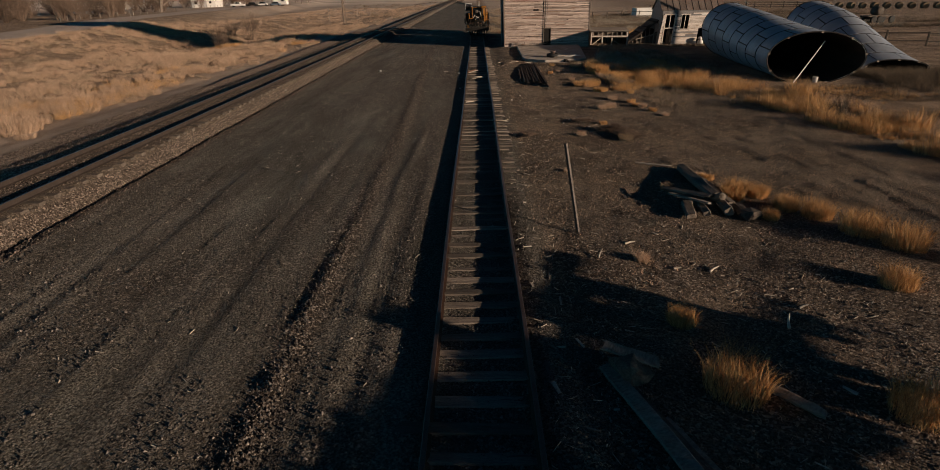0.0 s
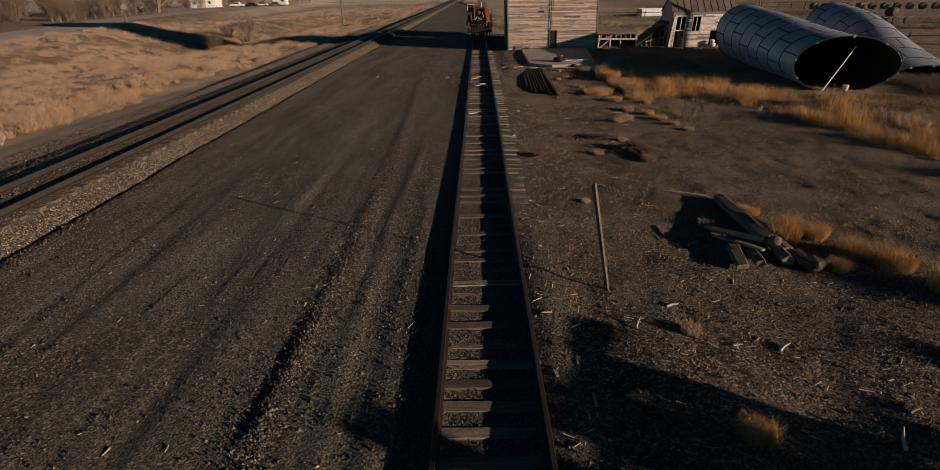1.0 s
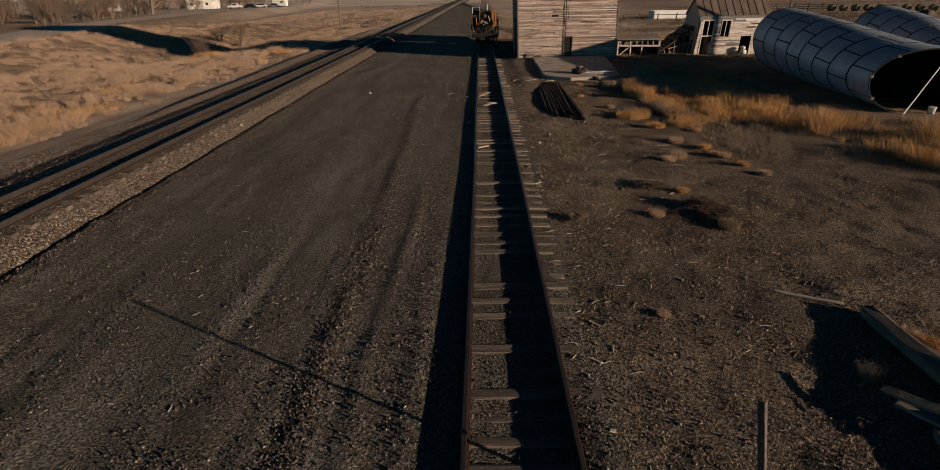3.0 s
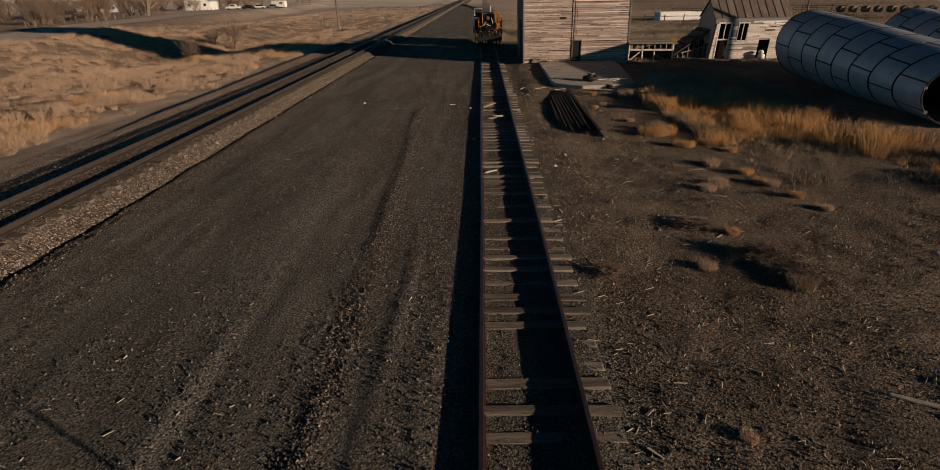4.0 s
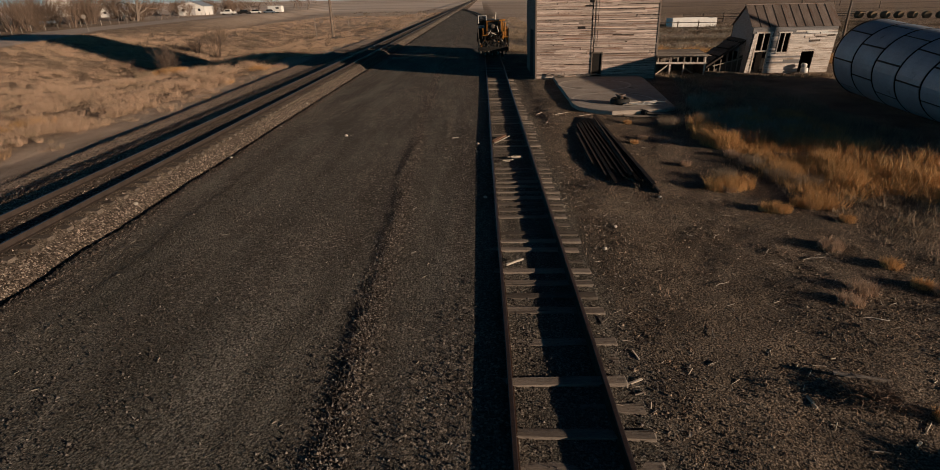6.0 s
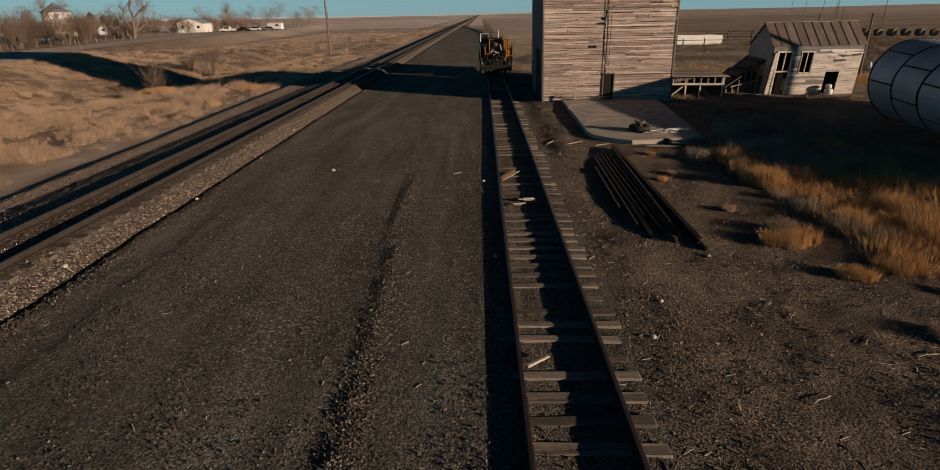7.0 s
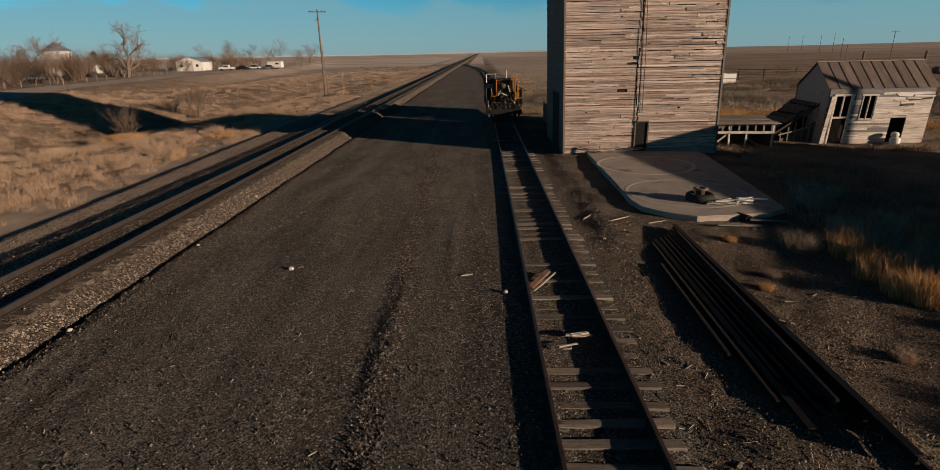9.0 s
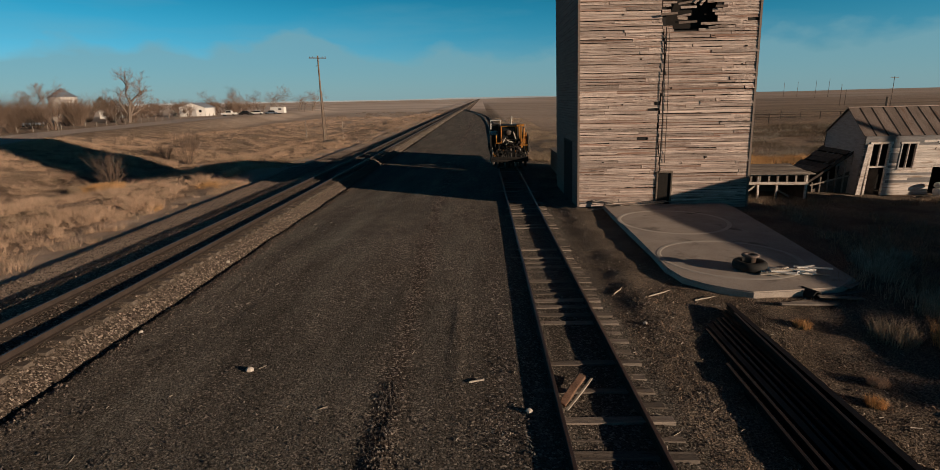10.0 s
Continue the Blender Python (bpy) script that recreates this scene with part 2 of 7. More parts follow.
M = {
    "rail": mat("rusty_rail_steel", (0.030, 0.017, 0.012), (0.085, 0.045, 0.028), 4, 60, 0.6, 0.4, 0.3, 0.1),
    "main_rail": mat("dark_rail_steel", (0.038, 0.029, 0.025), (0.082, 0.062, 0.052), 4, 60, 0.65, 0.3, 0.3, 0.1),
    "rail_head": mat("worn_rail_head", (0.075, 0.055, 0.05), (0.15, 0.11, 0.10), 2, 50, 0.42, 0.7, 0.1, 0.1),
    "main_head": mat("polished_rail_head", (0.10, 0.09, 0.088), (0.17, 0.15, 0.145), 2, 50, 0.45, 0.6, 0.05, 0.1),
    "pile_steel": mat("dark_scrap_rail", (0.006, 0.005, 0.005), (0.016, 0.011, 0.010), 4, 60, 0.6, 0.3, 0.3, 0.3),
    # paler steel that paints the lit lines on the scrap rails
    "pile_edge": mat("highlight_rail_edge", (0.022, 0.017, 0.015), (0.075, 0.055, 0.047), 2, 50, 0.5, 0.4, 0.1, 0.2),
    "tie": mat("weathered_tie", (0.10, 0.083, 0.07), (0.28, 0.235, 0.195), 3, 30, 0.9, 0, 0.7, 0.45, (0.5, 6, 6), (0.05, 0.036, 0.026), 0.6, 0.012),
    "board": mat("weathered_clapboard", (0.060, 0.039, 0.031), (0.70, 0.57, 0.495), 2.6, 8.0, 0.85, 0, 1.0, 0.30, (0.34, 1, 9), (0.25, 0.145, 0.105), 0.54, 0.010),
    "board_high": mat("weathered_clapboard_high", (0.060, 0.039, 0.031), (0.70, 0.57, 0.495), 2.6, 8.0, 0.85, 0, 1.0, 0.30, (0.34, 1, 9), (0.25, 0.145, 0.105), 0.54, 0.010),
    "bush_twig": mat("brown_bush_twigs", (0.085, 0.058, 0.044), (0.19, 0.135, 0.10), 1, 12, 0.9, 0, 0.0, 0.2),
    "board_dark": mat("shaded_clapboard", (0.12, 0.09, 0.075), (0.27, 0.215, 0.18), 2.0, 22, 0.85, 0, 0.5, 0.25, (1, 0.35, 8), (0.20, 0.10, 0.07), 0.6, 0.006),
    "grey_wood": mat("grey_wood", (0.12, 0.10, 0.085), (0.30, 0.26, 0.22), 3, 30, 0.9, 0, 0.6, 0.3, (1, 0.4, 5), None, 0.6, 0.01),
    "dark_wood": mat("dark_timber", (0.05, 0.040, 0.033), (0.16, 0.13, 0.105), 3, 26, 0.9, 0, 0.7, 0.3, (1, 1, 1), (0.16, 0.075, 0.03), 0.64, 0.012),
    "red_wood": mat("reddish_board", (0.12, 0.065, 0.042), (0.26, 0.155, 0.105), 3, 30, 0.85, 0, 0.6, 0.2, (1, 1, 1)),
    "heap_wood": mat("weathered_heap_timber", (0.075, 0.060, 0.050), (0.25, 0.205, 0.165), 3, 26, 0.9, 0, 0.7, 0.3, (0.4, 3, 3), (0.05, 0.036, 0.028), 0.6, 0.012),
    # timber coloured darker to paint the shack's shade on the lean-to
    "lean_to_shade": mat("shade_darkened_timber", (0.022, 0.018, 0.016), (0.07, 0.056, 0.047), 3, 26, 0.9, 0, 0.7, 0.3),
    "pale_wood": mat("bleached_wood", (0.36, 0.31, 0.25), (0.58, 0.51, 0.43), 4, 40, 0.85, 0, 0.4, 0.25),
    "white_paint": mat("flaking_white_paint", (0.34, 0.28, 0.24), (0.80, 0.735, 0.68), 2.2, 26, 0.8, 0, 0.5, 0.16, (0.5, 1, 5), (0.31, 0.23, 0.17), 0.54, 0.006),
    "grey_paint": mat("grey_paint_and_shade", (0.26, 0.25, 0.25), (0.46, 0.45, 0.44), 2, 26, 0.8, 0, 0.4, 0.12, (0.5, 1, 5), (0.24, 0.2, 0.17), 0.6, 0.006),
    "grey_boards": mat("weathered_grey_boards", (0.11, 0.105, 0.105), (0.25, 0.24, 0.238), 2, 26, 0.85, 0, 0.5, 0.12, (0.5, 1, 5), (0.30, 0.25, 0.21), 0.6, 0.006),
    "roof_metal": mat("rusty_roof_sheet", (0.13, 0.10, 0.085), (0.28, 0.225, 0.195), 1.6, 20, 0.6, 0.3, 0.2, 0.2, (2, 0.5, 0.5), (0.16, 0.10, 0.075), 0.56),
    "galv": mat("galvanised_sheet", (0.30, 0.335, 0.385), (0.44, 0.48, 0.54), 1.2, 18, 0.55, 0.35, 0.14, 0.06, (1, 1, 1), (0.10, 0.075, 0.06), 0.66),
    "galv_in": mat("shaded_inner_sheet", (0.03, 0.025, 0.022), (0.07, 0.055, 0.045), 1.2, 18, 0.7, 0.3, 0.2, 0.2),
    "seam": mat("tarred_seam_and_gap_shade", (0.012, 0.011, 0.011), (0.03, 0.026, 0.024), 6, 40, 0.8, 0.1, 0.2, 0.1),
    "concrete": mat("old_concrete", (0.29, 0.247, 0.212), (0.47, 0.405, 0.35), 0.9, 24, 0.9, 0, 0.35, 0.05, (1, 1, 1), (0.16, 0.14, 0.12), 0.6, 0.008),
    "pale_ring": mat("pale_lime_ring", (0.42, 0.37, 0.32), (0.60, 0.54, 0.475), 2.5, 30, 0.9, 0, 0.3, 0.1),
    "rubber": mat("tyre_rubber", (0.012, 0.012, 0.012), (0.035, 0.033, 0.03), 4, 50, 0.8, 0, 0.4, 0.1),
    "yellow": mat("worn_yellow_paint", (0.22, 0.085, 0.014), (0.50, 0.215, 0.035), 2, 30, 0.55, 0.1, 0.3, 0.15, (1, 1, 1), (0.05, 0.03, 0.02), 0.52),
    "machine_black": mat("greasy_black_steel", (0.010, 0.010, 0.011), (0.04, 0.035, 0.03), 3, 30, 0.6, 0.4, 0.3, 0.15),
    "white": mat("dull_white_paint", (0.60, 0.58, 0.55), (0.78, 0.76, 0.72), 2, 30, 0.6, 0, 0.1, 0.05),
    "blue_grey": mat("blue_grey_paint", (0.10, 0.13, 0.17), (0.18, 0.22, 0.27), 2, 30, 0.5, 0, 0.1, 0.1),
    "pale_blue": mat("pale_blue_plastic", (0.40, 0.50, 0.60), (0.56, 0.66, 0.74), 2, 30, 0.5, 0, 0.1, 0.05),
    "glass_dark": mat("dark_window_glass", (0.01, 0.012, 0.014), (0.02, 0.024, 0.026), 2, 20, 0.08, 0, 0.0, 0.05, spec=0.6),
    # near-black sheet colour that stands in for the shade inside openings
    "void": mat("shade_black_inside", (0.010, 0.009, 0.008), (0.02, 0.017, 0.015), 2, 20, 0.95, 0, 0.2, 0.05),
    "straw": mat("dry_straw", (0.28, 0.188, 0.128), (0.56, 0.395, 0.28), 2, 12, 0.85, 0, 0.0, 0.2),
    "gold": mat("golden_weed", (0.36, 0.20, 0.082), (0.66, 0.39, 0.17), 2, 12, 0.85, 0, 0.0, 0.2),
    "greyweed": mat("grey_weed", (0.19, 0.14, 0.093), (0.36, 0.275, 0.195), 2, 12, 0.85, 0, 0.0, 0.2),
    "sage": mat("pale_sage", (0.22, 0.19, 0.15), (0.46, 0.40, 0.32), 2, 12, 0.85, 0, 0.0, 0.2),
    "scrub": mat("dark_scrub", (0.09, 0.066, 0.045), (0.21, 0.155, 0.105), 2, 12, 0.85, 0, 0.0, 0.2),
    "bark": mat("bare_bark", (0.13, 0.10, 0.08), (0.26, 0.21, 0.17), 3, 30, 0.9, 0, 0.4, 0.2),
    "twig": mat("bare_twigs", (0.13, 0.088, 0.066), (0.25, 0.172, 0.128), 1, 12, 0.9, 0, 0.0, 0.2),
    "evergreen": mat("dark_evergreen", (0.018, 0.028, 0.018), (0.045, 0.065, 0.035), 1, 12, 0.9, 0, 0.0, 0.2),
    "stone": mat("ballast_stone", (0.056, 0.048, 0.042), (0.195, 0.168, 0.146), 6, 30, 0.9, 0, 0.2, 0.1),
    "stone_pale": mat("pale_ballast_stone", (0.085, 0.064, 0.052), (0.26, 0.205, 0.167), 6, 30, 0.9, 0, 0.2, 0.1),
    "clod": mat("brown_clod", (0.075, 0.058, 0.044), (0.27, 0.21, 0.155), 6, 30, 0.95, 0, 0.2, 0.1),
    "post_steel": mat("dull_post_steel", (0.06, 0.05, 0.044), (0.19, 0.16, 0.14), 6, 40, 0.6, 0.4, 0.2, 0.1),
    "bale": mat("old_hay_bale", (0.12, 0.082, 0.05), (0.24, 0.17, 0.105), 3, 30, 0.95, 0, 0.6, 0.2),
    # distance haze is put into the hills' pale blue-grey
    "hill": mat("hazed_far_hills", (0.36, 0.43, 0.49), (0.44, 0.52, 0.58), 0.004, 0.05, 1.0, 0, 0.0, 0.0),
    "pole": mat("tarred_pole", (0.10, 0.075, 0.06), (0.22, 0.17, 0.13), 3, 30, 0.9, 0, 0.4, 0.15, (1, 1, 0.2)),
}


def stuff_variation(m, amount=0.35):
    """Lets each small island of a joined mesh differ a little in brightness."""
    nt = m.node_tree
    hs = next(n for n in nt.nodes if n.type == "HUE_SAT")
    geo = nt.nodes.new("ShaderNodeNewGeometry")
    vr = nt.nodes.new("ShaderNodeMapRange")
    vr.inputs["To Min"].default_value, vr.inputs["To Max"].default_value = 1 - amount, 1 + amount
    nt.links.new(geo.outputs["Random Per Island"], vr.inputs["Value"])
    if amount > 0.5:        # most stones dark, a few much paler
        power = nt.nodes.new("ShaderNodeMath")
        power.operation = "POWER"
        power.inputs[1].default_value = 4.0
        nt.links.new(geo.outputs["Random Per Island"], power.inputs[0])
        nt.links.new(power.outputs[0], vr.inputs["Value"])
        vr.inputs["To Min"].default_value, vr.inputs["To Max"].default_value = 0.6, 2.9
    nt.links.new(vr.outputs[0], hs.inputs["Value"])


for key in ("sage", "scrub", "board_high", "bush_twig", "straw", "gold", "greyweed", "twig", "stone", "stone_pale", "clod", "evergreen"):
    stuff_variation(M[key], 0.75 if key.startswith("stone") or key == "clod" else 0.30 if key == "board_high" else 0.4)


def ground_material():
    m = bpy.data.materials.new("prairie_ground")
    m.use_nodes = True
    nt = m.node_tree
    bsdf = nt.nodes["Principled BSDF"]
    bsdf.inputs["Roughness"].default_value, bsdf.inputs["Specular IOR Level"].default_value = 0.95, 0.15
    tc = nt.nodes.new("ShaderNodeTexCoord")
    zone = nt.nodes.new("ShaderNodeAttribute")
    zone.attribute_name = "zone"
    zs = nt.nodes.new("ShaderNodeSeparateColor")
    nt.links.new(zone.outputs["Color"], zs.inputs[0])

    def noise_tex(scale, detail=5.0, stretch=None):
        n = nt.nodes.new("ShaderNodeTexNoise")
        n.inputs["Scale"].default_value, n.inputs["Detail"].default_value, n.inputs["Roughness"].default_value = scale, detail, 0.65
        if stretch:
            mp = nt.nodes.new("ShaderNodeMapping")
            mp.inputs["Scale"].default_value = stretch
            nt.links.new(tc.outputs["Object"], mp.inputs[0])
            nt.links.new(mp.outputs[0], n.inputs["Vector"])
        else:
            nt.links.new(tc.outputs["Object"], n.inputs["Vector"])
        return n.outputs["Fac"]

    def ramp_of(fac, stops):
        r = nt.nodes.new("ShaderNodeValToRGB")
        el = r.color_ramp.elements
        el[0].position, el[0].color = stops[0][0], (*stops[0][1], 1)
        el[1].position, el[1].color = stops[-1][0], (*stops[-1][1], 1)
        for pos, c in stops[1:-1]:
            e = el.new(pos)
            e.color = (*c, 1)
        nt.links.new(fac, r.inputs[0])
        return r.outputs[0]

    def mixed(fac, a, b, mode="MIX"):
        x = nt.nodes.new("ShaderNodeMix")
        x.data_type, x.blend_type = "RGBA", mode
        if isinstance(fac, float):
            x.inputs["Factor"].default_value = fac
        else:
            nt.links.new(fac, x.inputs["Factor"])
        nt.links.new(a, x.inputs[6])
        nt.links.new(b, x.inputs[7])
        return x.outputs[2]

    vor = nt.nodes.new("ShaderNodeTexVoronoi")
    vor.inputs["Scale"].default_value = 26.0
    nt.links.new(tc.outputs["Object"], vor.inputs["Vector"])
    vs = nt.nodes.new("ShaderNodeSeparateColor")
    nt.links.new(vor.outputs["Color"], vs.inputs[0])
    dirt = ramp_of(noise_tex(0.35, 8), ((0.32, (0.074, 0.060, 0.047)), (0.5, (0.152, 0.122, 0.094)), (0.68, (0.238, 0.190, 0.145))))
    fine = ramp_of(noise_tex(28, 4), ((0.40, (0.34, 0.34, 0.34)), (0.5, (0.85, 0.85, 0.85)), (0.60, (1.75, 1.75, 1.75))))
    dirt = mixed(1.0, dirt, fine, "MULTIPLY")
    pebbles = ramp_of(vs.outputs[0], ((0.0, (0.022, 0.018, 0.015)), (0.45, (0.07, 0.057, 0.047)), (0.8, (0.19, 0.155, 0.13)), (1.0, (0.60, 0.53, 0.45))))
    pebbles = mixed(1.0, pebbles, ramp_of(noise_tex(0.8, 5), ((0.3, (0.75, 0.72, 0.7)), (0.7, (1.2, 1.15, 1.1)))), "MULTIPLY")
    straw = ramp_of(noise_tex(0.5, 7), ((0.3, (0.15, 0.106, 0.074)), (0.5, (0.28, 0.202, 0.142)), (0.7, (0.43, 0.315, 0.225))))
    straw = mixed(1.0, straw, fine, "MULTIPLY")
    fields = ramp_of(noise_tex(0.012, 4, (0.45, 2.2, 1)), ((0.36, (0.17, 0.123, 0.088)), (0.46, (0.33, 0.24, 0.175)), (0.54, (0.45, 0.335, 0.25)), (0.62, (0.23, 0.167, 0.12))))
    fields = mixed(1.0, fields, ramp_of(noise_tex(0.25, 6, (0.6, 1.6, 1)), ((0.36, (0.70, 0.70, 0.70)), (0.5, (0.90, 0.90, 0.90)), (0.64, (1.12, 1.1, 1.08)))), "MULTIPLY")
    asphalt = ramp_of(noise_tex(1.2, 6), ((0.3, (0.38, 0.315, 0.27)), (0.7, (0.55, 0.46, 0.40))))
    lot = nt.nodes.new("ShaderNodeAttribute")
    lot.attribute_name = "lot"
    grit = ramp_of(noise_tex(0.5, 8, (1.6, 0.25, 1)), ((0.34, (0.072, 0.067, 0.056)), (0.5, (0.132, 0.122, 0.103)), (0.66, (0.214, 0.198, 0.169))))
    grit = mixed(1.0, grit, fine, "MULTIPLY")
    dirt = mixed(lot.outputs["Fac"], dirt, grit)
    col = mixed(zs.outputs[1], dirt, pebbles)
    col = mixed(zs.outputs[0], col, straw)
    col = mixed(zs.outputs[2], col, asphalt)
    far = nt.nodes.new("ShaderNodeAttribute")
    far.attribute_name = "far"
    col = mixed(far.outputs["Fac"], col, fields)
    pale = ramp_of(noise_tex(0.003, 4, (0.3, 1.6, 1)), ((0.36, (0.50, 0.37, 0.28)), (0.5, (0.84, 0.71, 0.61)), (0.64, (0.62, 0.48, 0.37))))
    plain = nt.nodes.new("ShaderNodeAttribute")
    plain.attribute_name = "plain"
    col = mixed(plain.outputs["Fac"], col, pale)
    nt.links.new(col, bsdf.inputs["Base Color"])
    h1 = nt.nodes.new("ShaderNodeMath")
    h1.operation = "MULTIPLY_ADD"
    h1.inputs[1].default_value = -0.45
    nt.links.new(vor.outputs["Distance"], h1.inputs[0])
    nt.links.new(noise_tex(22, 7), h1.inputs[2])
    h2 = nt.nodes.new("ShaderNodeMath")
    h2.operation = "MULTIPLY_ADD"
    h2.inputs[1].default_value = 1.1
    nt.links.new(noise_tex(8, 3), h2.inputs[0])
    nt.links.new(h1.outputs[0], h2.inputs[2])
    b = nt.nodes.new("ShaderNodeBump")
    b.inputs["Strength"].default_value, b.inputs["Distance"].default_value = 0.9, 0.062
    nt.links.new(h2.outputs[0], b.inputs["Height"])
    nt.links.new(b.outputs[0], bsdf.inputs["Normal"])
    return m


# ---- mesh helpers ----


class Shape:
    """Collects boxes, tubes and patches into one mesh."""

    def __init__(self):
        self.v, self.f = [], []

    def box(self, size, m=None, jitter=0.0, chamfer=0.0):
        m = m or Matrix()
        sx, sy, sz = (s / 2 for s in size)
        c = min(chamfer, sx * 0.6, sy * 0.6, sz * 0.6)
        bm = bmesh.new()
        bmesh.ops.create_cube(bm, size=1.0)
        for v in bm.verts:
            v.co = Vector((v.co.x * 2 * sx, v.co.y * 2 * sy, v.co.z * 2 * sz))
        if c > 0:
            bmesh.ops.bevel(bm, geom=bm.edges[:], offset=c, segments=1, affect="EDGES")
        o = len(self.v)
        bm.verts.index_update()
        for v in bm.verts:
            j = Vector([random.uniform(-jitter, jitter) for _ in range(3)]) if jitter else Vector()
            self.v.append(tuple(m @ (v.co + j)))
        for fc in bm.faces:
            self.f.append([o + v.index for v in fc.verts])
        bm.free()
        return self

    def tube(self, path, radii, sides=6, cap=True):
        """A round bar along a list of points."""
        o = len(self.v)
        pts = [Vector(p) for p in path]
        if not isinstance(radii, (list, tuple)):
            radii = [radii] * len(pts)
        for i, p in enumerate(pts):
            d = (pts[min(i + 1, len(pts) - 1)] - pts[max(i - 1, 0)]).normalized()
            a = d.orthogonal().normalized()
            b = d.cross(a)
            for k in range(sides):
                t = 2 * math.pi * k / sides
                self.v.append(tuple(p + (a * math.cos(t) + b * math.sin(t)) * radii[i]))
        for i in range(len(pts) - 1):
            for k in range(sides):
                k2 = (k + 1) % sides
                self.f.append([o + i * sides + k, o + i * sides + k2, o + (i + 1) * sides + k2, o + (i + 1) * sides + k])
        if cap:
            self.f.append([o + k for k in reversed(range(sides))])
            self.f.append([o + (len(pts) - 1) * sides + k for k in range(sides)])
        return self

    def prism(self, outline, z0, z1, m=None):
        """An upright slab over a plan outline (counter-clockwise)."""
        m = m or Matrix()
        o, n = len(self.v), len(outline)
        for z in (z0, z1):
            for x, y in outline:
                self.v.append(tuple(m @ Vector((x, y, z))))
        self.f.append([o + i for i in reversed(range(n))])
        self.f.append([o + n + i for i in range(n)])
        for i in range(n):
            j = (i + 1) % n
            self.f.append([o + i, o + j, o + n + j, o + n + i])
        return self

    def lathe(self, profile, sides=16, m=None):
        """A turned form: profile rows of (radius, z)."""
        m = m or Matrix()
        o = len(self.v)
        for r, z in profile:
            for k in range(sides):
                t = 2 * math.pi * k / sides
                self.v.append(tuple(m @ Vector((r * math.cos(t), r * math.sin(t), z))))
        for i in range(len(profile) - 1):
            for k in range(sides):
                k2 = (k + 1) % sides
                self.f.append([o + i * sides + k, o + i * sides + k2, o + (i + 1) * sides + k2, o + (i + 1) * sides + k])
        self.f.append([o + k for k in reversed(range(sides))])
        self.f.append([o + (len(profile) - 1) * sides + k for k in range(sides)])
        return self

    def mesh(self, name, material, smooth=False):
        me = bpy.data.meshes.new(name)
        me.from_pydata(self.v, [], self.f)
        me.materials.append(material)
        if smooth:
            me.shade_smooth()
        me.update()
        return me


def part(name, shape, material, parent, label="", smooth=False, m=None):
    """One mesh object under a thing or a part. shape: a Shape or a ready mesh."""
    me = shape.mesh(name, material, smooth) if isinstance(shape, Shape) else shape
    ob = new(name, me)
    ob.parent = parent
    if m is not None:
        ob.matrix_basis = m
    return tagged(ob, label)


def thing(name, label, category, at=(0, 0, 0), rz=0.0, group="", kind=""):
    ob = new(name)
    ob.empty_display_size = 0.3
    ob.matrix_basis = pose(*at, 0, 0, rz)
    return tagged(ob, label, category, group, kind)


def solid(name, shape, material, label, category, m=None, group="", kind="", smooth=False):
    ob = new(name, shape.mesh(name, material, smooth) if isinstance(shape, Shape) else shape)
    if m is not None:
        ob.matrix_basis = m
    return tagged(ob, label, category, group, kind)


def quick_mesh(name, verts, faces, material):
    """A mesh from numpy arrays; every face has the same number of corners."""
    me = bpy.data.meshes.new(name)
    n, k = faces.shape
    me.vertices.add(len(verts))
    me.vertices.foreach_set("co", np.ascontiguousarray(verts, dtype=np.float32).ravel())
    me.loops.add(n * k)
    me.loops.foreach_set("vertex_index", np.ascontiguousarray(faces, dtype=np.int32).ravel())
    me.polygons.add(n)
    me.polygons.foreach_set("loop_start", np.arange(0, n * k, k, dtype=np.int32))
    me.materials.append(material)
    me.update(calc_edges=True)
    return me


# ---- the lie of the land ----
rng = np.random.default_rng(7)
LATTICE = rng.random((256, 256))


def vnoise(x, y):
    """Smooth value noise, 0 to 1, one cell a unit."""
    xi, yi = np.floor(x).astype(int), np.floor(y).astype(int)
    fx, fy = x - xi, y - yi
    fx, fy = fx * fx * (3 - 2 * fx), fy * fy * (3 - 2 * fy)
    a, b = LATTICE[xi % 256, yi % 256], LATTICE[(xi + 1) % 256, yi % 256]
    c, d = LATTICE[xi % 256, (yi + 1) % 256], LATTICE[(xi + 1) % 256, (yi + 1) % 256]
    return (a * (1 - fx) + b * fx) * (1 - fy) + (c * (1 - fx) + d * fx) * fy


def fnoise(x, y, octaves=4):
    s, t, w = 0.0, 0.0, 1.0
    for k in range(octaves):
        s = s + w * vnoise(x * 2**k + 17 * k, y * 2**k + 31 * k)
        t += w
        w *= 0.5
    return s / t - 0.5


def step(a, b, x):
    t = np.clip((x - a) / (b - a), 0, 1)
    return t * t * (3 - 2 * t)


ROAD_Y = (-300, 30, 60, 80, 100, 125, 170, 270, 480, 1000, 4000)
ROAD_X = (-62, -61, -60, -62, -68, -77.5, -84, -98, -140, -300, -1300)


def road_x(y):
    return np.interp(y, ROAD_Y, ROAD_X)


SIDING_Y = (-60, 150, 200, 250, 300, 340, 500)
SIDING_X = (0, 0, -0.9, -4.2, -9.0, -12.2, -13.0)


def siding_x(y):
    return np.interp(y, SIDING_Y, SIDING_X)


def windrow_x(y):
    return np.interp(y, (0, 18, 28, 40, 60), (-3.1, -3.2, -3.4, -3.95, -4.6))


